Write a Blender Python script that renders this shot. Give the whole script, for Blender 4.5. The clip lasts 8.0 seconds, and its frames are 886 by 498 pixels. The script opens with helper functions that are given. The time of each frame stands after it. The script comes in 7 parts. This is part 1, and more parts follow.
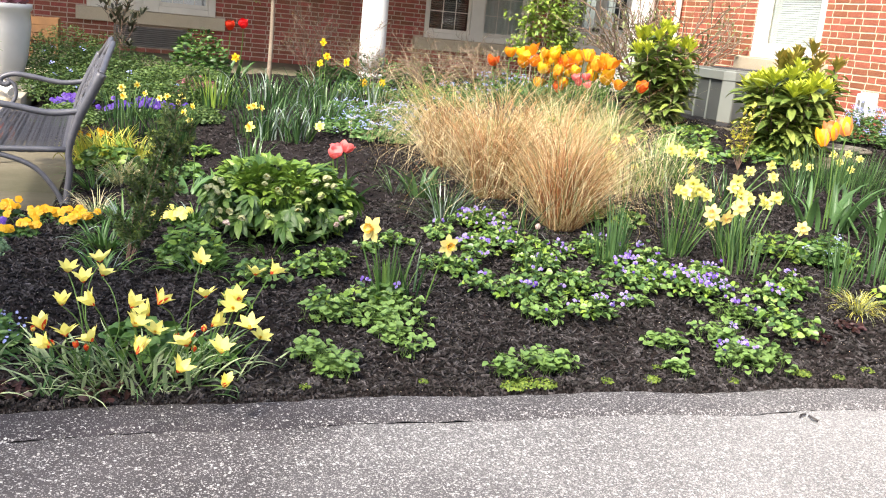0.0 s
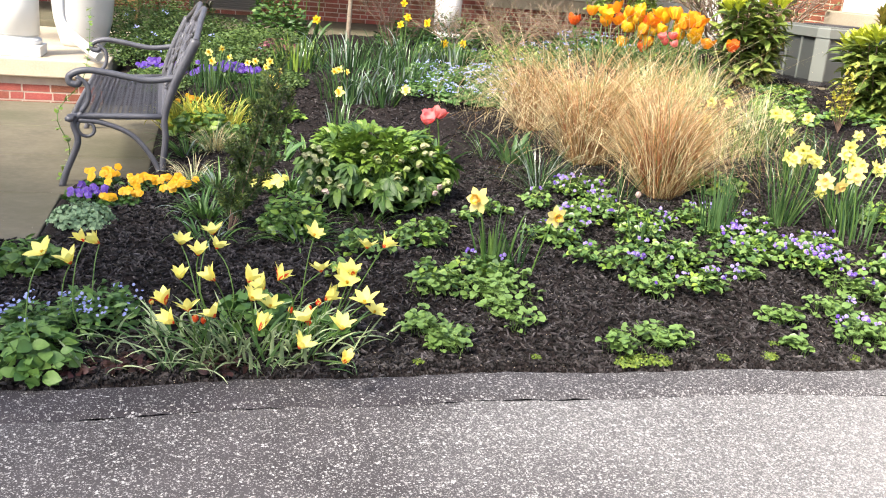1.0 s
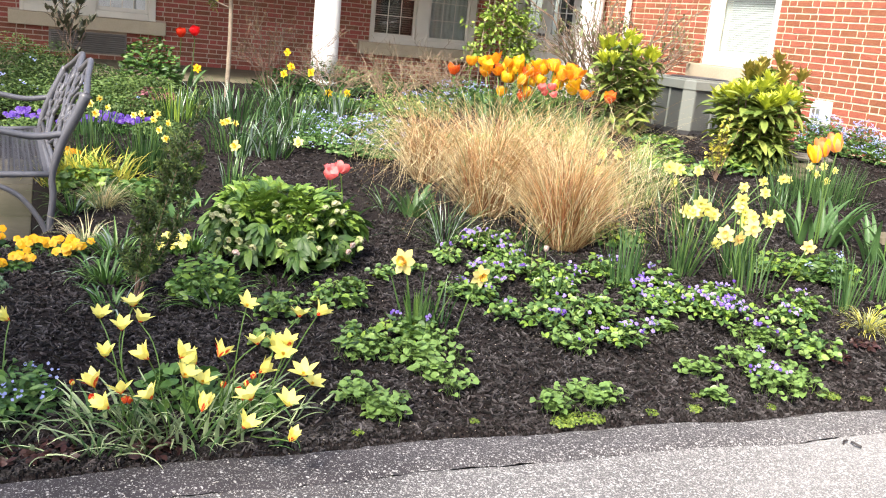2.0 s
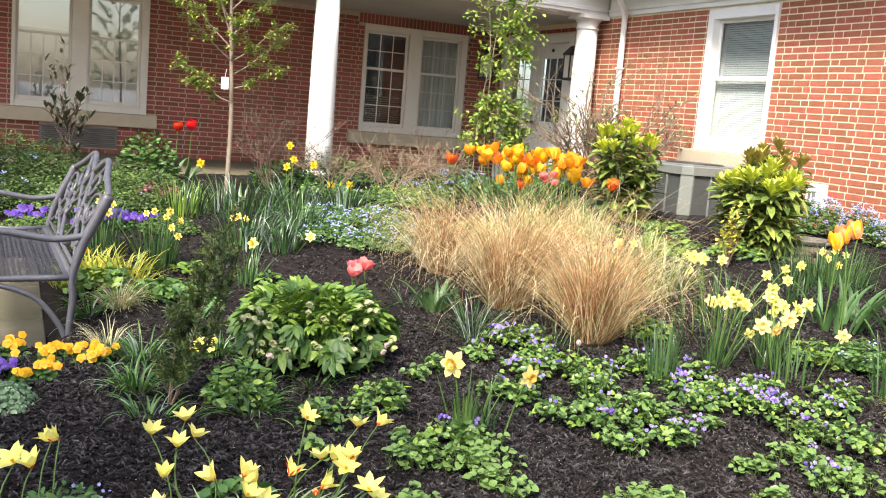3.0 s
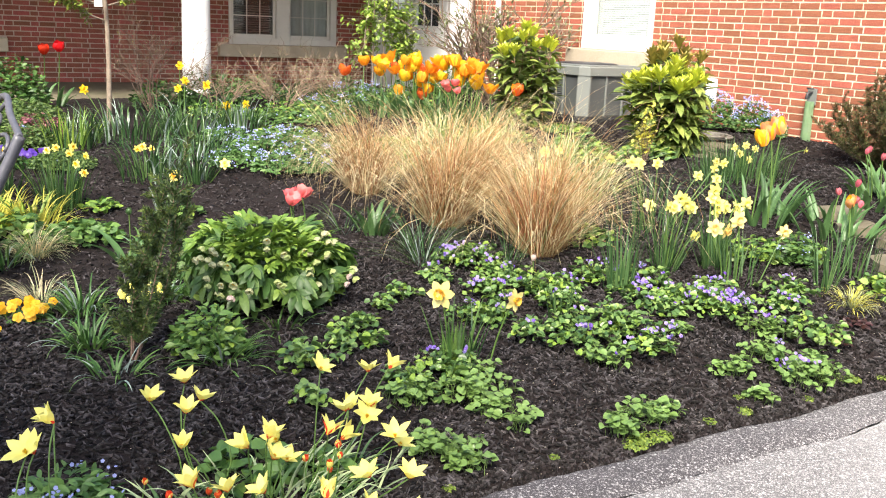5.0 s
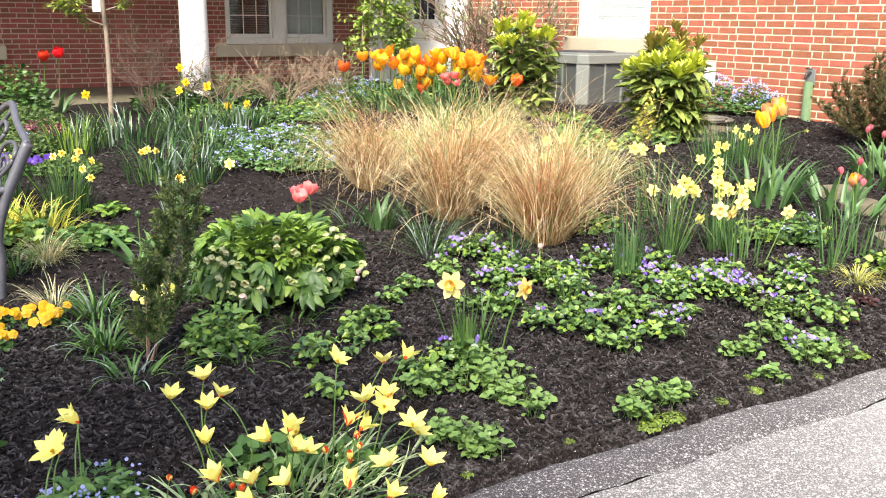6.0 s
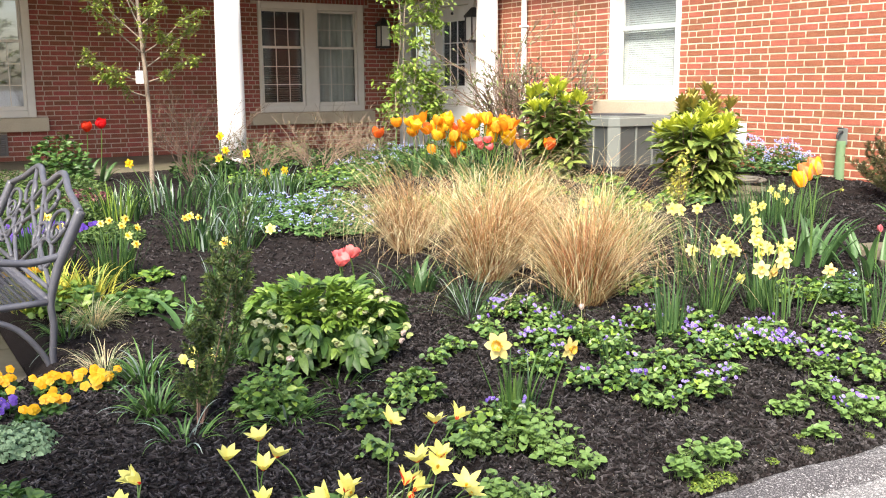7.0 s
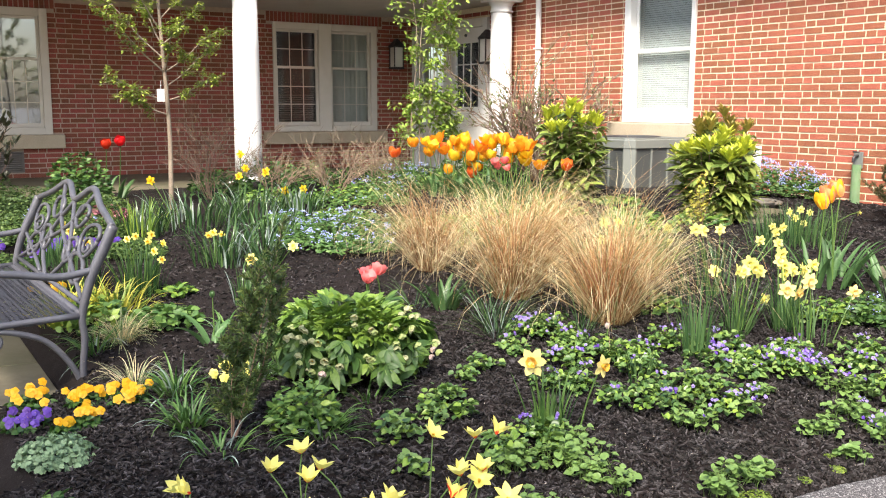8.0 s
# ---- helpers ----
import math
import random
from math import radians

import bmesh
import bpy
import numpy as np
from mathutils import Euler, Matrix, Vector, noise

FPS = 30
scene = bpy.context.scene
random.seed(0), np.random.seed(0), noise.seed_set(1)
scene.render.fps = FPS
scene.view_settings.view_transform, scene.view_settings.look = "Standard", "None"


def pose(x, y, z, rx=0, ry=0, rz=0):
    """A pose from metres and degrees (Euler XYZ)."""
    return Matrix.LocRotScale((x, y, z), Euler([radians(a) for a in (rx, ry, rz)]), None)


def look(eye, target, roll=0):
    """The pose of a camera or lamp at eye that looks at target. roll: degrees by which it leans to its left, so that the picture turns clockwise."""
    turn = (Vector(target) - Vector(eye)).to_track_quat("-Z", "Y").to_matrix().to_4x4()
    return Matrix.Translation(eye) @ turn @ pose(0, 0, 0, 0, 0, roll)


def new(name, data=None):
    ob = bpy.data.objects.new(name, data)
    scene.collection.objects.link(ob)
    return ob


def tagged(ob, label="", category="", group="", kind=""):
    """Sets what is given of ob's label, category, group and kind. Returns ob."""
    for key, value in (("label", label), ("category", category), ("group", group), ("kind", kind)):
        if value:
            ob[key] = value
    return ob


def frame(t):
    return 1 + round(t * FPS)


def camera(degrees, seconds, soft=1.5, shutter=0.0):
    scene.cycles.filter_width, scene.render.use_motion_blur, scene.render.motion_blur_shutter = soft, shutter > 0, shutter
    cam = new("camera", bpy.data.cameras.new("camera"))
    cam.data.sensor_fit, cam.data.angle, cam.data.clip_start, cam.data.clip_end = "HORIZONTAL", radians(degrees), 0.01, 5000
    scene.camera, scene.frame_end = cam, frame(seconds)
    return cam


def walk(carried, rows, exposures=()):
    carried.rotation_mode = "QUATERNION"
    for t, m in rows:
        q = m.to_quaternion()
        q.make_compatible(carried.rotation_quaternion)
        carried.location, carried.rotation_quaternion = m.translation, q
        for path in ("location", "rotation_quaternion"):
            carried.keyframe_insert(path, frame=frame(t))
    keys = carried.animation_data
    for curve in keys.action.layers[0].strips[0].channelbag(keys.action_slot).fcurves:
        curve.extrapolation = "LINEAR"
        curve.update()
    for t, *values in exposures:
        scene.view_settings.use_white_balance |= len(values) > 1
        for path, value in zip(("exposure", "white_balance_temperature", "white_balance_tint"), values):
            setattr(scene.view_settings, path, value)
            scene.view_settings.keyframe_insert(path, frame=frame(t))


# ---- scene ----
cam = camera(50.2, 8.0, soft=1.1)
PATH = [
    (0, (0.246, -0.557, 1.278), (0.873, 1.284, 0.811), 5.67),
    (0.5, (0.152, -0.500, 1.277), (0.755, 1.338, 0.770), 5.86),
    (1, (0.084, -0.427, 1.298), (0.588, 1.424, 0.734), 4.93),
    (1.5, (-0.020, -0.364, 1.330), (0.576, 1.458, 0.761), 5.15),
    (2, (-0.154, -0.281, 1.347), (0.628, 1.503, 0.891), 5.81),
    (2.2, (-0.228, -0.252, 1.357), (0.569, 1.539, 0.962), 5.62),
    (3.3, (-0.448, -0.031, 1.392), (0.414, 1.754, 1.123), 4.64),
    (3.5, (-0.490, -0.003, 1.401), (0.400, 1.769, 1.136), 4.44),
    (4, (-0.602, 0.099, 1.405), (0.351, 1.830, 1.091), 3.56),
    (4.5, (-0.679, 0.220, 1.406), (0.310, 1.915, 1.018), 2.57),
    (5, (-0.736, 0.284, 1.410), (0.345, 1.903, 0.951), 2.60),
    (5.2, (-0.741, 0.290, 1.409), (0.360, 1.895, 0.947), 2.51),
    (6.3, (-0.802, 0.259, 1.413), (0.264, 1.886, 0.948), 0.20),
    (6.5, (-0.818, 0.262, 1.418), (0.243, 1.904, 0.995), 0.10),
    (7, (-0.871, 0.261, 1.414), (0.170, 1.934, 1.072), -0.31),
    (7.5, (-0.939, 0.278, 1.409), (0.105, 1.957, 1.108), -0.11),
    (8, (-1.000, 0.291, 1.404), (0.038, 1.974, 1.106), 0.19),
]
walk(cam, [(t, look(eye, target, roll)) for t, eye, target, roll in PATH],
     [(0, 1.34), (1, 1.34), (2, 1.40), (3.3, 1.27), (4, 1.18), (4.5, 1.24), (5, 1.35), (6.5, 1.40), (7, 1.36), (7.5, 1.27), (8, 1.25)])

# ---- light ----
world = bpy.data.worlds.new("sky")
scene.world = world
world.use_nodes = True
wn = world.node_tree.nodes
sky = wn.new("ShaderNodeTexSky")
sky.sky_type = 'NISHITA'
sky.sun_disc = False
sky.sun_elevation = radians(48)
sky.sun_rotation = radians(226.5)
sky.air_density, sky.dust_density, sky.ozone_density = 1.0, 3.0, 1.0
wn["Background"].inputs["Strength"].default_value = 0.15
world.node_tree.links.new(sky.outputs[0], wn["Background"].inputs["Color"])
sun_data = bpy.data.lights.new("sun", 'SUN')
sun_data.energy, sun_data.angle, sun_data.color = 3.6, radians(12), (1.0, 0.92, 0.80)
sun = new("sun", sun_data)
sun.matrix_world = look((-9.5, -9, 14.5), (0, 0, 0))


# ---- materials ----
def material(name, base, rough=0.7, spots=(), bump=0.0, bump_scale=60.0, metal=0.0, spread=0.0, island=0.0, coat=0.0, trans=0.0, spec=0.5):
    """A principled material. spots: (scale, detail, low, high, colour, amount) noise layers over the base; spread: value change from object to object; island: from piece to piece."""
    m = bpy.data.materials.new(name)
    m.use_nodes = True
    nt = m.node_tree
    bsdf = nt.nodes["Principled BSDF"]
    bsdf.inputs["Roughness"].default_value = rough
    bsdf.inputs["Metallic"].default_value = metal
    bsdf.inputs["Coat Weight"].default_value = coat
    bsdf.inputs["Specular IOR Level"].default_value = spec
    coords = nt.nodes.new("ShaderNodeTexCoord").outputs["Object"]
    geo = nt.nodes.new("ShaderNodeNewGeometry")
    last = nt.nodes.new("ShaderNodeRGB")
    last.outputs[0].default_value = (*base, 1)
    last = last.outputs[0]
    for scale, detail, low, high, colour, amount in spots:
        noise_node = nt.nodes.new("ShaderNodeTexNoise")
        noise_node.inputs["Scale"].default_value = scale
        noise_node.inputs["Detail"].default_value = detail
        nt.links.new(geo.outputs["Position"], noise_node.inputs["Vector"])
        ramp = nt.nodes.new("ShaderNodeMapRange")
        ramp.inputs["From Min"].default_value, ramp.inputs["From Max"].default_value = low, high
        ramp.inputs["To Max"].default_value = amount
        nt.links.new(noise_node.outputs["Fac"], ramp.inputs["Value"])
        mix = nt.nodes.new("ShaderNodeMixRGB")
        mix.inputs["Color2"].default_value = (*colour, 1)
        nt.links.new(ramp.outputs[0], mix.inputs["Fac"])
        nt.links.new(last, mix.inputs["Color1"])
        last = mix.outputs[0]
    for amount, socket in ((spread, nt.nodes.new("ShaderNodeObjectInfo").outputs["Random"]), (island, geo.outputs["Random Per Island"])):
        if amount:
            hsv = nt.nodes.new("ShaderNodeHueSaturation")
            ramp = nt.nodes.new("ShaderNodeMapRange")
            ramp.inputs["To Min"].default_value, ramp.inputs["To Max"].default_value = 1 - amount, 1 + amount
            nt.links.new(socket, ramp.inputs["Value"])
            nt.links.new(ramp.outputs[0], hsv.inputs["Value"])
            hue = nt.nodes.new("ShaderNodeMapRange")
            hue.inputs["To Min"].default_value, hue.inputs["To Max"].default_value = 0.5 + amount * 0.05, 0.5 - amount * 0.05
            nt.links.new(socket, hue.inputs["Value"])
            nt.links.new(hue.outputs[0], hsv.inputs["Hue"])
            nt.links.new(last, hsv.inputs["Color"])
            last = hsv.outputs[0]
    nt.links.new(last, bsdf.inputs["Base Color"])
    if bump:
        noise_node = nt.nodes.new("ShaderNodeTexNoise")
        noise_node.inputs["Scale"].default_value, noise_node.inputs["Detail"].default_value = bump_scale, 6
        nt.links.new(coords, noise_node.inputs["Vector"])
        node = nt.nodes.new("ShaderNodeBump")
        node.inputs["Strength"].default_value, node.inputs["Distance"].default_value = bump, 0.01
        nt.links.new(noise_node.outputs["Fac"], node.inputs["Height"])
        nt.links.new(node.outputs[0], bsdf.inputs["Normal"])
    if trans:
        thin = nt.nodes.new("ShaderNodeBsdfTranslucent")
        nt.links.new(last, thin.inputs["Color"])
        mix = nt.nodes.new("ShaderNodeMixShader")
        mix.inputs["Fac"].default_value = trans
        nt.links.new(bsdf.outputs[0], mix.inputs[1])
        nt.links.new(thin.outputs[0], mix.inputs[2])
        nt.links.new(mix.outputs[0], nt.nodes["Material Output"].inputs["Surface"])
    return m


def aggregate(name, binder, stone, share, scale, brightened, brightened_share):
    """Asphalt: pale stones of many sizes in a dark binder; towards +x a paler binder and more stones stand for stronger
    light.
    """
    m = material(name, binder, 0.8, spec=0.25)
    nt = m.node_tree
    bsdf = nt.nodes["Principled BSDF"]
    pos = nt.nodes.new("ShaderNodeNewGeometry").outputs["Position"]

    def node(kind, **values):
        n = nt.nodes.new(kind)
        for k, v in values.items():
            n.inputs[k].default_value = v
        return n

    def remap(socket, low, high, to0, to1):
        n = node("ShaderNodeMapRange", **{"From Min": low, "From Max": high, "To Min": to0, "To Max": to1})
        nt.links.new(socket, n.inputs["Value"])
        return n.outputs[0]

    def noise_at(scale, detail):
        n = node("ShaderNodeTexNoise", Scale=scale, Detail=detail)
        nt.links.new(pos, n.inputs["Vector"])
        return n.outputs["Fac"]

    def blend(fac, c1, c2):
        n = nt.nodes.new("ShaderNodeMixRGB")
        for k, c in (("Color1", c1), ("Color2", c2)):
            if isinstance(c, tuple):
                n.inputs[k].default_value = (*c, 1)
            else:
                nt.links.new(c, n.inputs[k])
        nt.links.new(fac, n.inputs["Fac"])
        return n.outputs[0]

    base = blend(remap(noise_at(5, 5), 0.35, 0.7, 0, 1), binder, tuple(c * 1.5 for c in binder))
    # painted light: a ramp along x, broken up by noise
    sep = nt.nodes.new("ShaderNodeSeparateXYZ")
    nt.links.new(pos, sep.inputs[0])
    along = nt.nodes.new("ShaderNodeMath")
    along.operation = 'MULTIPLY_ADD'
    nt.links.new(noise_at(1.1, 4), along.inputs[0])
    along.inputs[1].default_value = 3.2
    nt.links.new(sep.outputs["X"], along.inputs[2])
    brightness_ramp = remap(along.outputs[0], 1.9, 4.3, 0, 1)
    base = blend(brightness_ramp, base, brightened)
    for k, (sc, colour) in enumerate(((scale, stone), (scale * 1.9, tuple(c * 0.8 for c in stone)), (scale * 3.1, tuple(c * 0.7 for c in stone)))):
        v = nt.nodes.new("ShaderNodeTexVoronoi")
        v.inputs["Scale"].default_value = sc
        warp = node("ShaderNodeTexNoise", Scale=sc * 1.3, Detail=2)
        nt.links.new(pos, warp.inputs["Vector"])
        shift = nt.nodes.new("ShaderNodeVectorMath")
        shift.operation = 'MULTIPLY_ADD'
        nt.links.new(warp.outputs["Color"], shift.inputs[0])
        shift.inputs[1].default_value = (1.6 / sc, 1.6 / sc, 1.6 / sc)
        nt.links.new(pos, shift.inputs[2])
        nt.links.new(shift.outputs[0], v.inputs["Vector"])
        pick = nt.nodes.new("ShaderNodeSeparateColor")
        nt.links.new(v.outputs["Color"], pick.inputs[0])
        lim = nt.nodes.new("ShaderNodeMath")
        lim.operation = 'LESS_THAN'
        nt.links.new(pick.outputs[0], lim.inputs[0])
        nt.links.new(remap(brightness_ramp, 0, 1, share, brightened_share), lim.inputs[1])
        core = remap(v.outputs["Distance"], 0.58 if k else 0.50, 0.32, 0, 1)
        fac = nt.nodes.new("ShaderNodeMath")
        fac.operation = 'MULTIPLY'
        nt.links.new(lim.outputs[0], fac.inputs[0])
        nt.links.new(core, fac.inputs[1])
        tone = blend(pick.outputs[1], tuple(c * 0.45 for c in colour), colour)
        base = blend(fac.outputs[0], base, tone)
    nt.links.new(base, bsdf.inputs["Base Color"])
    bump = nt.nodes.new("ShaderNodeBump")
    bump.inputs["Strength"].default_value, bump.inputs["Distance"].default_value = 0.6, 0.006
    nt.links.new(noise_at(130, 5), bump.inputs["Height"])
    nt.links.new(bump.outputs[0], bsdf.inputs["Normal"])
    return m


ASPHALT = aggregate("asphalt", (0.046, 0.041, 0.043), (0.60, 0.58, 0.56), 0.165, 100, (0.15, 0.146, 0.146), 0.62)
OLD_ASPHALT = aggregate("old_asphalt", (0.030, 0.026, 0.029), (0.50, 0.48, 0.47), 0.13, 100, (0.072, 0.068, 0.070), 0.36)
MULCH = material("mulch", (0.0135, 0.0098, 0.0092), 0.97, [(14, 5, 0.35, 0.7, (0.022, 0.018, 0.018), 0.9), (1.3, 3, 0.4, 0.65, (0.014, 0.011, 0.010), 0.7), (220, 2, 0.68, 0.72, (0.20, 0.18, 0.165), 0.5)], 1.0, 90, spec=0.12)
BARK = material("bark_chip", (0.021, 0.0175, 0.0168), 0.95, [(30, 4, 0.4, 0.7, (0.112, 0.102, 0.102), 0.75), (3, 3, 0.5, 0.7, (0.036, 0.029, 0.027), 0.6)], 0.4, 200, island=0.8, spec=0.2)
CONCRETE = material("concrete", (0.155, 0.135, 0.092), 0.9, [(3, 5, 0.35, 0.7, (0.11, 0.097, 0.066), 0.8), (25, 4, 0.4, 0.7, (0.19, 0.165, 0.12), 0.5), (1.1, 3, 0.45, 0.7, (0.085, 0.084, 0.05), 0.7)], 0.15, 150, spec=0.25)
SILL_STONE = material("sill_stone", (0.47, 0.40, 0.295), 0.85, [(5, 5, 0.4, 0.7, (0.38, 0.31, 0.225), 0.6), (60, 3, 0.45, 0.7, (0.54, 0.46, 0.35), 0.5)], 0.15, 180)
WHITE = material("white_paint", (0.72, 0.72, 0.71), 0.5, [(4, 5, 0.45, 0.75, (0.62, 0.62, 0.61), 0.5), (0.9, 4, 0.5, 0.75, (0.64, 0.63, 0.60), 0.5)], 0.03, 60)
# white paint toned down for frames that stand in porch shade
SHADE_WHITE = material("shaded_white_paint", (0.66, 0.62, 0.56), 0.55, [(5, 5, 0.4, 0.7, (0.58, 0.54, 0.48), 0.5)], 0.04, 60)
# pale ceiling paint greyed so that its colour carries the porch shade
SHADED_CEILING = material("shaded_ceiling_paint", (0.47, 0.46, 0.44), 0.6, [(2, 4, 0.4, 0.7, (0.40, 0.39, 0.37), 0.6)], 0.03, 60)
BRICK = material("brick", (0.325, 0.106, 0.056), 0.85, [(11, 5, 0.35, 0.7, (0.26, 0.07, 0.04), 0.7), (70, 4, 0.5, 0.75, (0.42, 0.155, 0.095), 0.6)], 0.5, 120, spread=0.0, island=0.2)
BRICK_PIECE = material("brick_piece", (0.325, 0.106, 0.056), 0.85, [(11, 5, 0.35, 0.7, (0.26, 0.07, 0.04), 0.7), (70, 4, 0.5, 0.75, (0.42, 0.155, 0.095), 0.6)], 0.5, 120, spread=0.2)
# same brick as the east wall, darkened to stand for porch shade
SHADED_BRICK = material("brick_shaded", (0.27, 0.074, 0.048), 0.85, [(9, 5, 0.35, 0.7, (0.19, 0.054, 0.038), 0.8), (70, 4, 0.5, 0.75, (0.36, 0.125, 0.085), 0.6)], 0.5, 120, island=0.25)
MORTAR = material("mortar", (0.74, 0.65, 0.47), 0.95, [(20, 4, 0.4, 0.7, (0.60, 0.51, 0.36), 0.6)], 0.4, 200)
# the same mortar, with porch shade put into its colour
SHADED_MORTAR = material("mortar_shaded", (0.47, 0.37, 0.30), 0.95, [(15, 4, 0.4, 0.7, (0.36, 0.28, 0.23), 0.6)], 0.4, 200)


# ---- building tools ----
def solid(bm, lo, hi, bevel=0.0, mat=0):
    """An axis-aligned block from lo to hi, with bevelled edges."""
    r = bmesh.ops.create_cube(bm, size=1)
    vs = r["verts"]
    for v in vs:
        v.co = Vector([lo[i] + (hi[i] - lo[i]) * (v.co[i] + 0.5) for i in range(3)])
    if bevel:
        es = list({e for v in vs for e in v.link_edges})
        r = bmesh.ops.bevel(bm, geom=es, offset=bevel, segments=2, affect='EDGES', profile=0.5)
        for f in r["faces"]:
            f.material_index = mat
    for f in {f for v in vs if v.is_valid for f in v.link_faces}:
        f.material_index = mat
    return bm


def block(lo, hi, bevel=0.0):
    return solid(bmesh.new(), lo, hi, bevel)


def obj(name, bm, mats, smooth=False):
    me = bpy.data.meshes.new(name)
    bm.to_mesh(me)
    bm.free()
    for m in (mats if isinstance(mats, (list, tuple)) else [mats]):
        me.materials.append(m)
    if smooth:
        for p in me.polygons:
            p.use_smooth = True
    return new(name, me)


def part(name, bm, mats, parent, label="", smooth=False):
    ob = obj(name, bm, mats, smooth)
    ob.parent = parent
    if label:
        tagged(ob, label)
    return ob


def thing(name, label, category, at=(0, 0, 0), group="", kind="", turn=0):
    ob = new(name)
    ob.empty_display_size = 0.1
    ob.matrix_world = pose(*at, 0, 0, turn)
    return tagged(ob, label, category, group, kind)


def tube(bm, points, radii, sides=8, caps=True, mat=0, flat=1.0):
    """A swept tube through points; radii: one number or one for each point."""
    pts = [Vector(p) for p in points]
    if not isinstance(radii, (list, tuple)):
        radii = [radii] * len(pts)
    rings, side = [], None
    for i, p in enumerate(pts):
        d = (pts[min(i + 1, len(pts) - 1)] - pts[max(i - 1, 0)]).normalized()
        if side is None:
            side = d.orthogonal().normalized()
        side = (side - d * side.dot(d)).normalized()
        up = d.cross(side)
        rings.append([bm.verts.new(p + (side * math.cos(a) * flat + up * math.sin(a)) * radii[i]) for a in [2 * math.pi * k / sides for k in range(sides)]])
    for a, b in zip(rings, rings[1:]):
        for k in range(sides):
            f = bm.faces.new((a[k], a[(k + 1) % sides], b[(k + 1) % sides], b[k]))
            f.material_index, f.smooth = mat, True
    if caps and sides > 2:
        for ring in (rings[0][::-1], rings[-1]):
            f = bm.faces.new(ring)
            f.material_index = mat
    return bm


def curve_points(ctrl, n=12):
    """Points on a smooth curve through the control points."""
    c = [Vector(p) for p in ctrl]
    c = [2 * c[0] - c[1]] + c + [2 * c[-1] - c[-2]]
    out = []
    for i in range(1, len(c) - 2):
        for k in range(n):
            t = k / n
            out.append(0.5 * ((2 * c[i]) + (c[i + 1] - c[i - 1]) * t + (2 * c[i - 1] - 5 * c[i] + 4 * c[i + 1] - c[i + 2]) * t * t + (3 * c[i] - c[i - 1] - 3 * c[i + 1] + c[i + 2]) * t ** 3))
    return out + [c[-2]]


def lathe(bm, profile, sides=24, mat=0):
    """A turned body: profile of (radius, height)."""
    rings = [[bm.verts.new((r * math.cos(2 * math.pi * k / sides), r * math.sin(2 * math.pi * k / sides), z)) for k in range(sides)] for r, z in profile]
    for a, b in zip(rings, rings[1:]):
        for k in range(sides):
            f = bm.faces.new((a[k], a[(k + 1) % sides], b[(k + 1) % sides], b[k]))
            f.material_index, f.smooth = mat, True
    bm.faces.new(rings[0][::-1]).material_index = mat
    bm.faces.new(rings[-1]).material_index = mat
    return bm


# ---- ground ----
GX = (-1.6, 0.3, 2.0, 4.0, 7.0)
GY = (2.46, 3.2, 4.2, 5.5, 7.0, 8.5, 10.5)
GZ = ((-.055, -.055, -.05, -.045, .0), (-.02, .03, .07, .15, .22), (-.06, .05, .12, .28, .36), (-.08, .08, .18, .36, .46), (-.05, .18, .30, .42, .50), (.0, .29, .36, .46, .52), (.05, .36, .40, .48, .52))


def level(x, y):
    """Height of the garden bed."""
    x, y = min(max(x, GX[0]), GX[-1]), min(max(y, GY[0]), GY[-1])
    i = max(k for k in range(len(GX) - 1) if GX[k] <= x)
    j = max(k for k in range(len(GY) - 1) if GY[k] <= y)
    u, v = (x - GX[i]) / (GX[i + 1] - GX[i]), (y - GY[j]) / (GY[j + 1] - GY[j])
    return (GZ[j][i] * (1 - u) + GZ[j][i + 1] * u) * (1 - v) + (GZ[j + 1][i] * (1 - u) + GZ[j + 1][i + 1] * u) * v


def edge_y(x):
    """The line where the bed meets the drive."""
    return 2.46 + 0.03 * math.sin(x * 1.3 + 0.4) + 0.012 * math.sin(x * 7.1) + 0.014 * noise.noise((x * 4, 0, 21)) + 0.008 * noise.noise((x * 17, 0, 22)) + (0.0 if x < 3.2 else 0.10 * (x - 3.2) ** 2)


XW, YW, FLOOR = 7.32, 15.0, 0.37
bm = bmesh.new()
bmesh.ops.create_grid(bm, x_segments=4, y_segments=4, size=400)
ground = obj("ground", bm, ASPHALT)
ground.location = (0, 0, -0.078)
tagged(ground, "grey drive of exposed aggregate asphalt, brightened to the right", "ground", kind="structure")


def strip(name, x0, x1, nx, ya, yb, ny, height, mat):
    """A sheet between the lines ya(x) and yb(x)."""
    bm = bmesh.new()
    rows = []
    for i in range(nx + 1):
        x = x0 + (x1 - x0) * i / nx
        rows.append([bm.verts.new((x, ya(x) + (yb(x) - ya(x)) * j / ny, 0)) for j in range(ny + 1)])
    for c in rows:
        for v in c:
            v.co.z = height(v.co.x, v.co.y)
    for a, b in zip(rows, rows[1:]):
        for j in range(ny):
            bm.faces.new((a[j], b[j], b[j + 1], a[j + 1])).smooth = True
    return obj(name, bm, mat)


def crack_y(x):
    return edge_y(x) - 0.21 + 0.016 * noise.noise((x * 2.1, 0, 2)) + 0.010 * noise.noise((x * 9, 0, 3)) + 0.006 * noise.noise((x * 31, 0, 5))


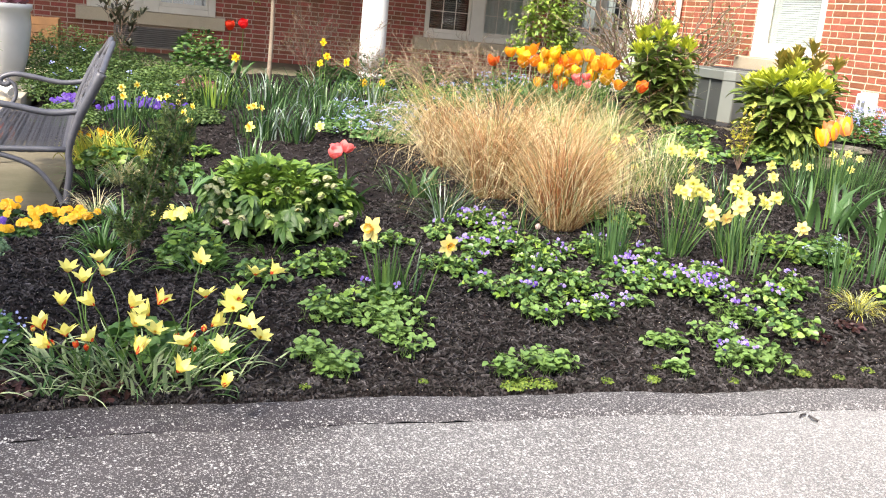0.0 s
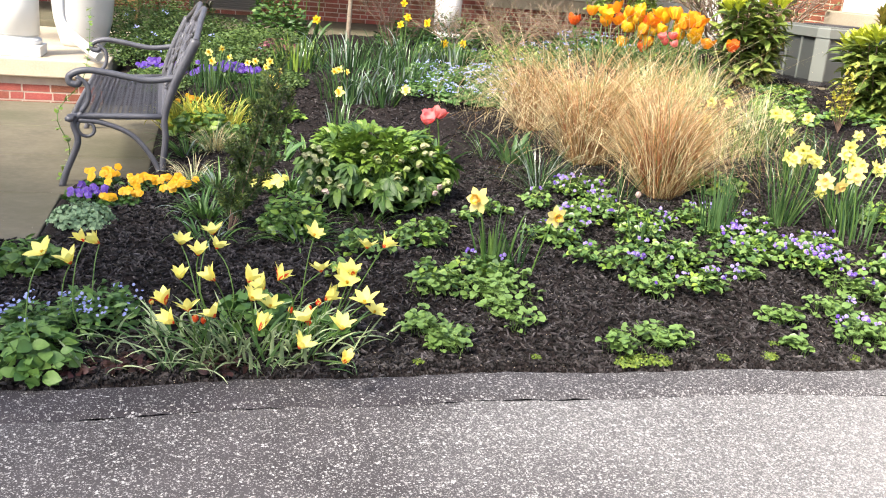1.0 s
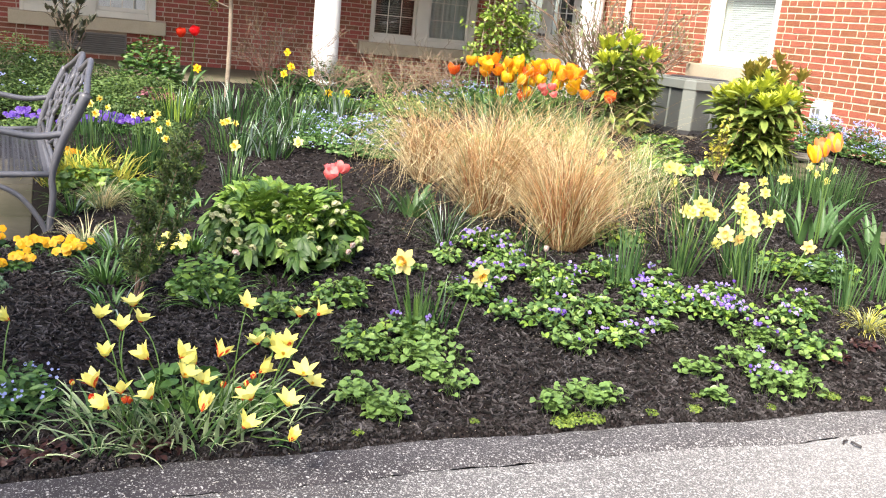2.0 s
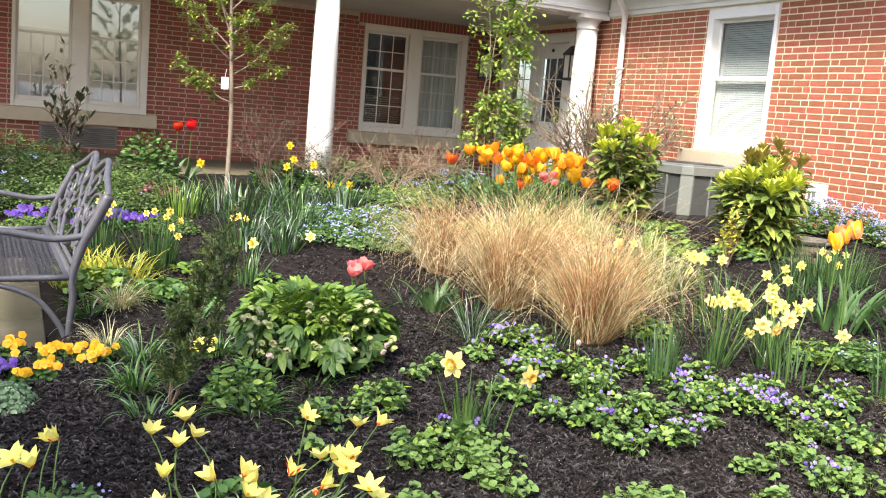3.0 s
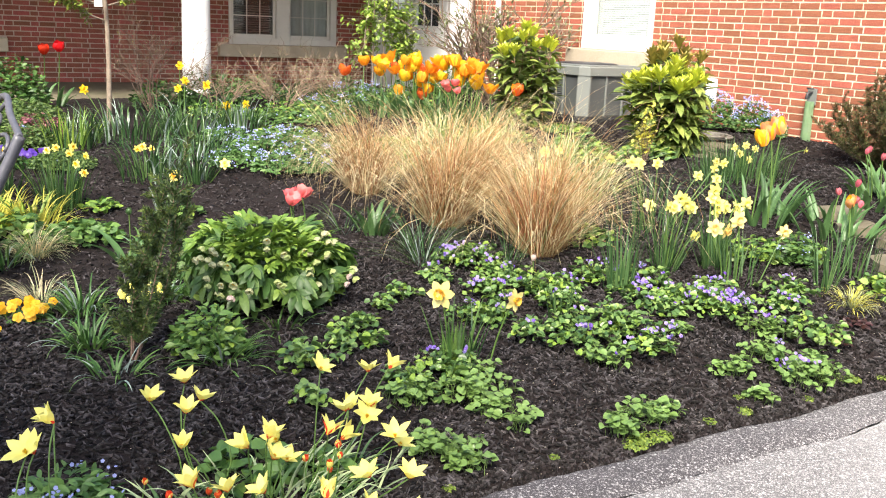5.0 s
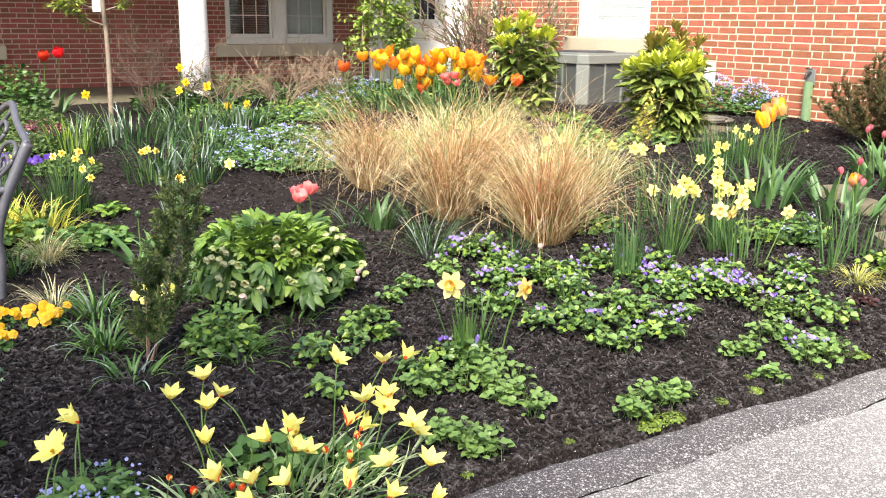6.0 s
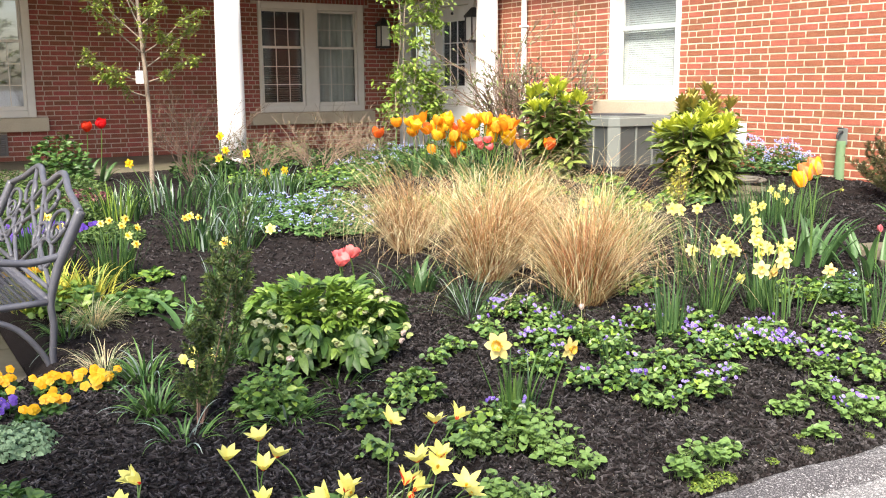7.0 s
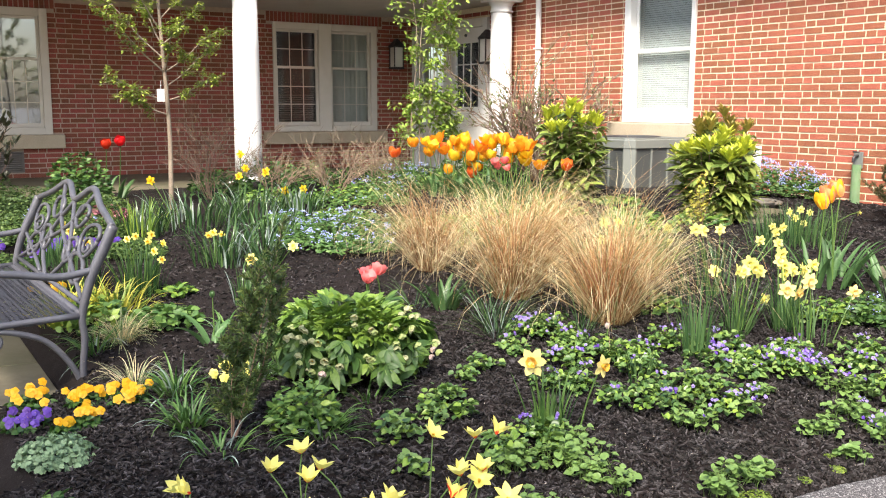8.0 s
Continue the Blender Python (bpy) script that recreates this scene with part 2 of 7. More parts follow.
drive = strip("road", -14, 14, 1400, lambda x: -12.0, lambda x: crack_y(x) - 0.002 - 0.009 * max(0.0, noise.noise((x * 3.3, 0, 31)) + 0.1) - 0.008 * abs(noise.noise((x * 23, 0, 32))), 40, lambda x, y: -0.05 + 0.004 * noise.noise((x * 1.5, y * 1.5, 0)), ASPHALT)
tagged(drive, "light grey exposed aggregate asphalt drive", "road", kind="structure")
kerb = strip("road_edge", -7, 9, 900, lambda x: crack_y(x) + 0.004 * noise.noise((x * 37, 0, 33)), lambda x: edge_y(x) + 0.04, 14, lambda x, y: -0.058 + 0.020 * min(1, max(0, (edge_y(x) + 0.01 - y) / 0.03)) * min(1, max(0, (y - crack_y(x) + 0.02 + 0.012 * noise.noise((x * 11, 0, 8))) / 0.055)) + 0.004 * noise.noise((x * 6, y * 6, 0)) + 0.003 * noise.noise((x * 30, y * 30, 1)), OLD_ASPHALT)
tagged(kerb, "dark older asphalt strip along the garden edge", "road edge", kind="structure")


def bed_height(x, y):
    rise = min(1.0, max(0.0, (y - edge_y(x)) / 0.25))
    lip = 0.016 * max(0.0, 1 - (y - edge_y(x)) / 0.03)
    return level(x, y) + 0.012 + min(1.0, rise + 0.15) * (0.022 * noise.noise((x * 2.3, y * 2.3, 1)) + 0.016 * noise.noise((x * 9, y * 9, 3)) + 0.01 * noise.noise((x * 25, y * 25, 5))) - (1 - rise) * 0.004 - lip


def slab_edge(y):
    """Right-hand edge of the paving beside the bench."""
    return (-0.62 if y < 4.97 else -0.20) + 0.03 * noise.noise((y * 3, 0, 7)) if y < 8.2 else -0.6


bed = strip("garden_bed", -4.5, 7.42, 330, edge_y, lambda x: 11.7, 260, lambda x, y: bed_height(x, y) if y < 3.92 or y > 8.2 and x > slab_edge(y) else min(bed_height(x, y), max(-0.12, -0.05 + 1.2 * (x - slab_edge(y)))), MULCH)
tagged(bed, "garden bed covered with dark shredded bark mulch", "garden bed", kind="structure")

# ---- paving by the bench ----
pave = thing("pavement", "weathered tan concrete paving slabs under the bench", "pavement", kind="structure")
pavers = []
for ya, yb in [(3.95, 5.0), (5.015, 6.0), (6.015, 7.05), (7.065, 8.18)]:
    for xa, xb in [(-4.2, -2.9), (-2.885, -1.62), (-1.605, -0.21 if ya > 4.97 else -0.64)]:
        pavers.append(part("paving_slab", block((xa, ya, -0.16), (xb, yb, -0.055), 0.008), CONCRETE, pave))


# ---- building ----
def wall_with_holes(name, axis, at, thick, a0, a1, z0, z1, holes, mat, label):
    """A wall in the plane axis = at, reaching thick behind it, with openings through it (a0, a1, z0, z1)."""
    bm = bmesh.new()
    cuts = sorted({a0, a1, *[h[0] for h in holes], *[h[1] for h in holes]})
    zs = sorted({z0, z1, *[h[2] for h in holes], *[h[3] for h in holes]})
    for u0, u1 in zip(cuts, cuts[1:]):
        for w0, w1 in zip(zs, zs[1:]):
            uc, wc = (u0 + u1) / 2, (w0 + w1) / 2
            if any(h[0] < uc < h[1] and h[2] < wc < h[3] for h in holes):
                continue
            if axis == "x":
                solid(bm, (at, u0, w0), (at + thick, u1, w1))
            else:
                solid(bm, (u0, at, w0), (u1, at + thick, w1))
    bmesh.ops.remove_doubles(bm, verts=bm.verts, dist=0.0005)
    ob = obj(name, bm, mat)
    return tagged(ob, label, "wall", kind="structure")


RWIN = (8.25, 9.43, 1.215, 2.91)
W2 = (4.83, 6.73, 0.985, 2.75)
W1 = (-0.45, 1.43, 0.985, 2.76)
DOOR = (12.46, 14.77, FLOOR, 2.755)
wall_east = wall_with_holes("wall_east", "x", XW + 0.012, 0.3, -3.0, YW + 0.3, -0.1, 4.4, [RWIN, DOOR], MORTAR, "sunlit red brick wall with wide cream mortar joints")
wall_north = wall_with_holes("wall_north", "y", YW + 0.012, 0.3, -9.0, XW + 0.012, -0.1, 4.4, [W1, W2], SHADED_MORTAR, "red brick wall under the porch, shade in its colour")

porch = thing("porch_floor", "raised concrete porch floor with a brick edge", "porch", kind="structure")
part("slab", block((-9, 11.5, 0.0), (XW, YW, FLOOR), 0.01), CONCRETE, porch)
part("slab", block((-9, 8.20, 0.15), (-0.66, 11.495, 0.30), 0.012), SILL_STONE, porch)
part("riser", block((-9, 8.27, -0.2), (-0.72, 11.49, 0.149), 0.0), SHADED_MORTAR, porch)

BEAM = 2.95
porch_roof = thing("porch_roof", "white painted porch beam and boarded soffit", "porch roof", kind="structure")
part("beam", block((-9, 11.65, BEAM), (XW, 11.95, BEAM + 0.5), 0.01), WHITE, porch_roof)
part("trim", block((-9, 11.62, BEAM + 0.05), (XW, 11.647, BEAM + 0.10), 0.005), WHITE, porch_roof)
ceiling = obj("ceiling", block((-9, 11.95, BEAM - 0.03), (XW, YW, BEAM + 0.12)), SHADED_CEILING)
tagged(ceiling, "painted porch ceiling, greyed for its shade", "ceiling", kind="structure")
part("roof_slope", block((-9, 11.2, BEAM + 0.5), (XW + 0.3, YW + 0.3, BEAM + 0.62)), WHITE, porch_roof)

# ---- windows, doors, columns ----
GLASS = bpy.data.materials.new("window_glass")
GLASS.use_nodes = True
gb = GLASS.node_tree.nodes["Principled BSDF"]
gb.inputs["Base Color"].default_value = (0.9, 0.93, 0.92, 1)
gb.inputs["Roughness"].default_value = 0.02
gb.inputs["Transmission Weight"].default_value = 1.0
gb.inputs["IOR"].default_value = 1.38
# plain glass with its IOR raised to brighten the mirrored sky
BRIGHT_GLASS = GLASS.copy()
BRIGHT_GLASS.name = "high_reflection_glass"
BRIGHT_GLASS.node_tree.nodes["Principled BSDF"].inputs["IOR"].default_value = 2.4
BLIND = material("blind_slat", (0.42, 0.45, 0.45), 0.5, [(6, 3, 0.4, 0.7, (0.36, 0.39, 0.39), 0.5)])
CURTAIN = material("net_curtain", (0.52, 0.54, 0.51), 0.9, [(7, 3, 0.4, 0.7, (0.44, 0.46, 0.43), 0.7)])
SHADE_CLOTH = material("roller_shade", (0.86, 0.86, 0.85), 0.9, [(3, 3, 0.4, 0.7, (0.8, 0.8, 0.79), 0.5)])
# blue-grey colour with dark blotches that imitates sky mirrored in the panes
SKY_TINT = material("sheer_curtain", (0.62, 0.65, 0.70), 0.9, [(1.6, 4, 0.45, 0.62, (0.30, 0.31, 0.34), 0.7), (5, 3, 0.4, 0.7, (0.68, 0.7, 0.74), 0.6)])
# near-black colour that stands for the lack of light indoors
ROOM_DARK = material("painted_room_dark", (0.035, 0.035, 0.036), 0.9, [(2, 3, 0.4, 0.7, (0.022, 0.022, 0.023), 0.6)])
IRON = material("dark_iron", (0.03, 0.03, 0.033), 0.45, [(20, 3, 0.4, 0.7, (0.05, 0.05, 0.055), 0.6)], 0.1, 80)
LAMP_GLASS = material("lamp_glass", (0.62, 0.62, 0.58), 0.25)
VENT = material("louvre_metal", (0.17, 0.15, 0.135), 0.6, [(4, 4, 0.4, 0.7, (0.12, 0.105, 0.095), 0.7)], 0.1, 60)


def window_unit(name, label, at, turn, lights, height, casing, frame_mat, muntins, behind, upper_plain=False, glass=GLASS, split=0.5, inset=0.0, side=0.0):
    """A window seen from its outer face, which looks towards -y before the turn. lights: (x0, x1) sash openings; at: lower left corner of the opening."""
    win = thing(name, label, "window", at, kind="structure", turn=turn)
    width = lights[-1][1] + (side or casing)
    frame_bm = bmesh.new()
    edges = [0.0] + [v for a, b in lights for v in (a, b)] + [width]
    for i in range(0, len(edges), 2):
        solid(frame_bm, (edges[i], -0.015, 0), (edges[i + 1], 0.13, height), 0.006)
    for a, b in lights:
        solid(frame_bm, (a, -0.0152, height - casing), (b, 0.128, height), 0.006)
        solid(frame_bm, (a, -0.03, 0.0), (b, 0.128, casing * 0.9), 0.008)
    part("window_frame", frame_bm, frame_mat, win)
    lo, hi = casing * 0.9, height - casing
    mid = lo + (hi - lo) * split
    for a, b in lights:
        for z0, z1, y, name2 in ((mid - 0.02, hi, 0.045 + inset, "upper_sash"), (lo, mid + 0.02, 0.02 + inset, "lower_sash")):
            s = bmesh.new()
            rail = 0.04
            solid(s, (a, y, z0), (a + rail, y + 0.03, z1), 0.004)
            solid(s, (b - rail, y, z0), (b, y + 0.03, z1), 0.004)
            solid(s, (a + rail, y, z1 - rail), (b - rail, y + 0.029, z1), 0.004)
            solid(s, (a + rail, y, z0), (b - rail, y + 0.029, z0 + rail * (1.5 if name2 == "lower_sash" else 1)), 0.004)
            sash = part(name2, s, frame_mat, win)
            zb, zt = z0 + rail * (1.5 if name2 == "lower_sash" else 1), z1 - rail
            g = part("pane", block((a + rail, y + 0.012, zb), (b - rail, y + 0.016, zt)), glass, sash)
            g.visible_shadow = False
            cols, rws = muntins
            rws = rws - 1 if split > 0.55 and name2 == "upper_sash" else rws
            if cols > 1 and not (upper_plain and name2 == "upper_sash"):
                mb = bmesh.new()
                for k in range(1, cols):
                    x = a + rail + (b - a - 2 * rail) * k / cols
                    solid(mb, (x - 0.007, y + 0.004, zb), (x + 0.007, y + 0.011, zt))
                for k in range(1, rws):
                    z = zb + (zt - zb) * k / rws
                    solid(mb, (a + rail, y + 0.003, z - 0.007), (b - rail, y + 0.0105, z + 0.007))
                part("muntins", mb, frame_mat, sash)
    for k, (a, b) in enumerate(lights):
        kind = behind[k]
        if kind == "blind":
            n = int((hi - lo) / 0.026)
            for j in range(n):
                z = lo + 0.02 + j * 0.026
                s = bmesh.new()
                solid(s, (a - 0.03, -0.0125, -0.001), (b + 0.03, 0.0125, 0.001))
                ob = part("blind_slat", s, BLIND, win)
                ob.matrix_local = pose(0, 0.12 + inset, z, 66)
        elif kind == "curtain":
            s = bmesh.new()
            n = 60
            vs = [[s.verts.new((a + (b - a) * i / n, 0.17 + 0.006 * math.sin(i * 0.9) + 0.006 * math.sin(i * 0.37), z)) for i in range(n + 1)] for z in (lo, hi)]
            for i in range(n):
                s.faces.new((vs[0][i], vs[0][i + 1], vs[1][i + 1], vs[1][i])).smooth = True
            part("curtain", s, CURTAIN, win)
        elif kind == "shade":
            part("roller_shade", block((a, 0.105, mid + 0.06), (b, 0.109, hi)), SHADE_CLOTH, win)
            # added sheet behind the lower panes, painted like a sky reflection
            part("sheer_curtain", block((a, 0.13, lo), (b, 0.134, mid + 0.1)), SKY_TINT, win)
        elif kind == "half":
            for j in range(14):
                s = bmesh.new()
                solid(s, (a + 0.05, -0.016, -0.001), (b - 0.05, 0.016, 0.001))
                ob = part("blind_slat", s, VENT, win)
                ob.matrix_local = pose(0, 0.15, lo + 0.03 + j * 0.036, 30)
    # box behind the panes, painted near black in place of an unlit room
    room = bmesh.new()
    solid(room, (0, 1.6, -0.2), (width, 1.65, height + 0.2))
    part("room_wall", room, ROOM_DARK, win)
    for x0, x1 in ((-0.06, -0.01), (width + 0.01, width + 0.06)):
        part("reveal", block((x0, 0.132, -0.2), (x1, 1.6, height + 0.2)), ROOM_DARK, win)
    part("reveal", block((-0.06, 0.132, height + 0.2), (width + 0.06, 1.65, height + 0.25)), ROOM_DARK, win)
    part("reveal", block((-0.06, 0.132, -0.25), (width + 0.06, 1.65, -0.2)), ROOM_DARK, win)
    return win


# the east wall's window faces -x: turned by -90 degrees, x of the unit runs towards -y
w = window_unit("window_1", "white sash window with lowered blinds and stone sill", (XW - 0.01, RWIN[1], RWIN[2]), -90, [(0.105, 1.125)], RWIN[3] - RWIN[2], 0.12, WHITE, (1, 1), ["blind"], split=0.52, inset=0.05, side=0.055)
part("window_sill", block((-0.19, -0.10, -0.185), (1.37, 0.12, -0.004), 0.012), SILL_STONE, w, "pale cut stone window sill")
w = window_unit("window_2", "double sash window with small panes in a shaded white frame", (W2[0], YW - 0.01, W2[2]), 0, [(0.05, 0.80), (1.03, 1.77)], W2[3] - W2[2], 0.11, SHADE_WHITE, (3, 3), ["half", "curtain"], split=0.61, inset=0.02)
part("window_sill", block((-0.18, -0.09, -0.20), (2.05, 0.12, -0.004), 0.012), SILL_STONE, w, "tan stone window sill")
w = window_unit("window_3", "double sash window with white roller shades half down", (W1[0], YW - 0.01, W1[2]), 0, [(0.05, 0.80), (1.03, 1.77)], W1[3] - W1[2], 0.11, SHADE_WHITE, (4, 3), ["shade", "shade"], True, BRIGHT_GLASS, 0.62, 0.02)
part("window_sill", block((-0.15, -0.09, -0.20), (2.03, 0.12, -0.004), 0.012), SILL_STONE, w, "tan stone window sill")

vent = thing("wall_vent", "dull brown metal louvre vent below the window", "vent", (-0.06, YW - 0.012, 0.45))
part("frame", block((0, -0.01, 0), (1.08, 0.01, 0.30), 0.004), VENT, vent)
for k in range(9):
    ob = part("slat", block((0.03, -0.015, -0.002), (1.05, 0.012, 0.002)), VENT, vent)
    ob.matrix_local = pose(0, -0.018, 0.03 + k * 0.03, -35)

# doors in the east wall under the porch
dw = DOOR[1] - DOOR[0]
door = thing("door_1", "white double entrance door with small glazed panes", "door", (XW - 0.01, DOOR[1], FLOOR), kind="structure", turn=-90)
surround = bmesh.new()
dh = DOOR[3] - FLOOR
for a, b in ((0, 0.12), (dw - 0.14, dw)):
    solid(surround, (a, -0.03, 0), (b, 0.14, dh), 0.008)
solid(surround, (0.12, -0.03, dh - 0.13), (dw - 0.14, 0.139, dh), 0.008)
part("door_frame", surround, WHITE, door)
leaf_w = (dw - 0.27) / 2
for k in range(2):
    x0 = 0.125 + k * (leaf_w + 0.008)
    x1 = x0 + leaf_w
    g0, g1, z0, z1 = x0 + 0.19, x1 - 0.18, 1.03, dh - 0.36
    lf = bmesh.new()
    solid(lf, (x0, 0.02, 0.01), (g0, 0.065, dh - 0.135), 0.005)
    solid(lf, (g1, 0.02, 0.01), (x1, 0.065, dh - 0.135), 0.005)
    solid(lf, (g0, 0.021, 0.01), (g1, 0.064, z0), 0.005)
    solid(lf, (g0, 0.021, z1), (g1, 0.064, dh - 0.135), 0.005)
    lfo = part("door_leaf", lf, WHITE, door)
    gl = part("pane", block((g0, 0.04, z0), (g1, 0.046, z1)), GLASS, lfo)
    gl.visible_shadow = False
    mb = bmesh.new()
    for j in (1, 2):
        x = g0 + (g1 - g0) * j / 3
        solid(mb, (x - 0.008, 0.026, z0), (x + 0.008, 0.039, z1))
        z = z0 + (z1 - z0) * j / 3
        solid(mb, (g0, 0.025, z - 0.008), (g1, 0.0385, z + 0.008))
    part("muntins", mb, WHITE, lfo)
    hb = bmesh.new()
    bmesh.ops.create_uvsphere(hb, u_segments=12, v_segments=8, radius=0.03)
    kn = part("door_handle", hb, IRON, lfo)
    kn.location = ((x1 - 0.07) if k == 0 else (x0 + 0.07), -0.02, 1.0)
# near-black panels behind the door panes, in place of indoor darkness
part("lobby_wall", block((-0.05, 0.9, 0), (dw + 0.05, 0.95, dh + 0.1)), ROOM_DARK, door)
part("lobby_floor", block((-0.05, 0.15, -0.02), (dw + 0.05, 0.95, 0.0)), ROOM_DARK, door)
part("lobby_ceiling", block((-0.05, 0.15, dh + 0.1), (dw + 0.05, 0.95, dh + 0.13)), ROOM_DARK, door)
hb = bmesh.new()
bmesh.ops.create_uvsphere(hb, u_segments=12, v_segments=8, radius=0.025)
mark = part("door_knocker", hb, IRON, door)
mark.location = (0.125 + leaf_w * 1.5, 0.01, dh - 0.24)


def lantern(at, turn):
    la = thing("wall_lantern", "black iron porch lantern with pale glass", "lantern", at, "porch lanterns", turn=turn)
    part("backplate", block((-0.06, -0.02, 0.05), (0.06, 0.0, 0.3), 0.004), IRON, la)
    fr = bmesh.new()
    for x in (-0.085, 0.085):
        for y in (-0.20, -0.03):
            solid(fr, (x - 0.008, y - 0.008, 0), (x + 0.008, y + 0.008, 0.36))
    solid(fr, (-0.1, -0.215, -0.02), (0.1, -0.015, 0.015), 0.004)
    solid(fr, (-0.105, -0.22, 0.345), (0.105, -0.01, 0.38), 0.004)
    part("cage", fr, IRON, la)
    rf = bmesh.new()
    bmesh.ops.create_cone(rf, cap_ends=True, segments=4, radius1=0.14, radius2=0.03, depth=0.11, matrix=Matrix.Translation((0, -0.115, 0.435)) @ Matrix.Rotation(radians(45), 4, 'Z'))
    part("cap", rf, IRON, la)
    part("lamp_glass", block((-0.078, -0.193, 0.016), (0.078, -0.037, 0.344)), LAMP_GLASS, la)
    return la


lantern((7.04, YW - 0.01, 2.06), 0)
lantern((XW - 0.01, 12.33, 2.06), -90)
dome = obj("ceiling_light", lathe(bmesh.new(), [(0.07, 0), (0.10, 0.02), (0.11, 0.05), (0.09, 0.07)], 20), LAMP_GLASS)
dome.location = (6.2, 13.4, BEAM - 0.08)
tagged(dome, "small round porch ceiling light", "ceiling light")


def column(x, y, top, foot=FLOOR):
    h = top - foot
    c = thing("column", "round white painted porch column", "column", (x, y, foot), "porch columns")
    part("plinth", block((-0.20, -0.20, 0), (0.20, 0.20, 0.09), 0.008), WHITE, c)
    part("base", lathe(bmesh.new(), [(0.185, 0.09), (0.19, 0.115), (0.185, 0.14), (0.16, 0.15), (0.158, 0.17)], 28), WHITE, c)
    part("shaft", lathe(bmesh.new(), [(0.172, 0.17), (0.171, 0.5), (0.168, 1.0), (0.161, 1.7), (0.150, h - 0.21)], 32), WHITE, c)
    part("capital", lathe(bmesh.new(), [(0.150, h - 0.21), (0.168, h - 0.20), (0.168, h - 0.18), (0.152, h - 0.17), (0.154, h - 0.11), (0.19, h - 0.07), (0.20, h - 0.06)], 28), WHITE, c)
    part("abacus", block((-0.22, -0.22, h - 0.06), (0.22, 0.22, h), 0.006), WHITE, c)
    return c


column(3.205, 11.8, BEAM)
column(7.08, 11.8, BEAM)
column(-1.42, 8.55, BEAM, 0.30)
beam2 = obj("porch_beam", block((-9, 8.4, BEAM), (-1.15, 8.72, BEAM + 0.5), 0.01), WHITE)
tagged(beam2, "white painted beam over the side porch", "beam", kind="structure")


def downspout(points, label):
    d = thing("downspout", label, "downspout")
    b = tube(bmesh.new(), curve_points(points, 6), 0.042, 10)
    part("pipe", b, WHITE, d)
    for z in (1.0, 2.2):
        p = min(points, key=lambda q: abs(q[2] - z))
        part("strap", block((p[0] - 0.05, p[1] - 0.05, z), (p[0] + 0.05, p[1] + 0.05, z + 0.025), 0.004), WHITE, d)
    return d


downspout([(XW - 0.35, 11.0, 3.40), (XW - 0.33, 11.0, 3.20), (XW - 0.22, 11.04, 3.05), (XW - 0.10, 11.12, 2.94), (XW - 0.07, 11.14, 2.7), (XW - 0.07, 11.14, 1.6), (XW - 0.07, 11.14, 0.50)], "white painted metal downspout on the brick wall")
downspout([(-1.06, 8.42, 2.9), (-1.06, 8.42, 2.0), (-1.06, 8.42, 1.0), (-1.06, 8.40, 0.66), (-1.00, 8.35, 0.54), (-0.86, 8.22, 0.44), (-0.72, 8.10, 0.36)], "white downspout with an elbow beside the column")

frieze = thing("eaves", "white painted eaves board along the brick wall", "eaves", kind="structure")
part("frieze_board", block((XW - 0.03, -3, 2.94), (XW + 0.005, 11.6, 3.22), 0.006), WHITE, frieze)
part("moulding", block((XW - 0.06, -3, 3.0), (XW - 0.032, 11.6, 3.035), 0.008), WHITE, frieze)
part("soffit", block((XW - 0.42, -3, 3.22), (XW, 11.6, 3.26)), WHITE, frieze)
part("gutter", block((XW - 0.54, -3, 3.23), (XW - 0.425, 11.6, 3.36), 0.02), WHITE, frieze)
part("roof_slope", block((XW - 0.42, -3, 3.27), (XW + 0.3, 11.6, 3.37)), VENT, frieze)

# ---- air conditioner beside the wall ----
STEEL = material("condenser_steel", (0.165, 0.178, 0.165), 0.55, [(5, 4, 0.4, 0.7, (0.185, 0.20, 0.18), 0.7), (1.5, 3, 0.5, 0.8, (0.2, 0.205, 0.18), 0.5)], 0.05, 60)
GRILLE = material("condenser_grille", (0.155, 0.168, 0.163), 0.6, [(6, 3, 0.4, 0.7, (0.16, 0.17, 0.17), 0.6)])
GRILLE_DARK = material("condenser_coil", (0.11, 0.118, 0.115), 0.7, [(8, 3, 0.4, 0.7, (0.085, 0.09, 0.09), 0.6)])


def octagon(bm, half, cut, z0, z1, bevel=0.0):
    """A prism over a square of that half width with its corners cut off."""
    q = half - cut
    ring_pts = [(-q, -half), (q, -half), (half, -q), (half, q), (q, half), (-q, half), (-half, q), (-half, -q)]
    low = [bm.verts.new((x, y, z0)) for x, y in ring_pts]
    high = [bm.verts.new((x, y, z1)) for x, y in ring_pts]
    bm.faces.new(low[::-1])
    bm.faces.new(high)
    for k in range(8):
        bm.faces.new((low[k], low[(k + 1) % 8], high[(k + 1) % 8], high[k]))
    if bevel:
        bmesh.ops.bevel(bm, geom=[e for e in bm.edges if e.verts[0] in high and e.verts[1] in high], offset=bevel, segments=3, affect='EDGES')
    return bm


ac = thing("air_conditioner", "grey steel outdoor air conditioner on a concrete pad", "air conditioner", (6.40, 8.26, 0.50))
part("pad", block((-0.58, -0.58, -0.12), (0.58, 0.58, 0.0), 0.02), CONCRETE, ac)
part("base_pan", octagon(bmesh.new(), 0.452, 0.085, 0.001, 0.045), IRON, ac)
part("coil", octagon(bmesh.new(), 0.415, 0.06, 0.045, 0.50), GRILLE_DARK, ac)
lid = part("lid", octagon(bmesh.new(), 0.462, 0.085, 0.470, 0.575, 0.022), STEEL, ac)
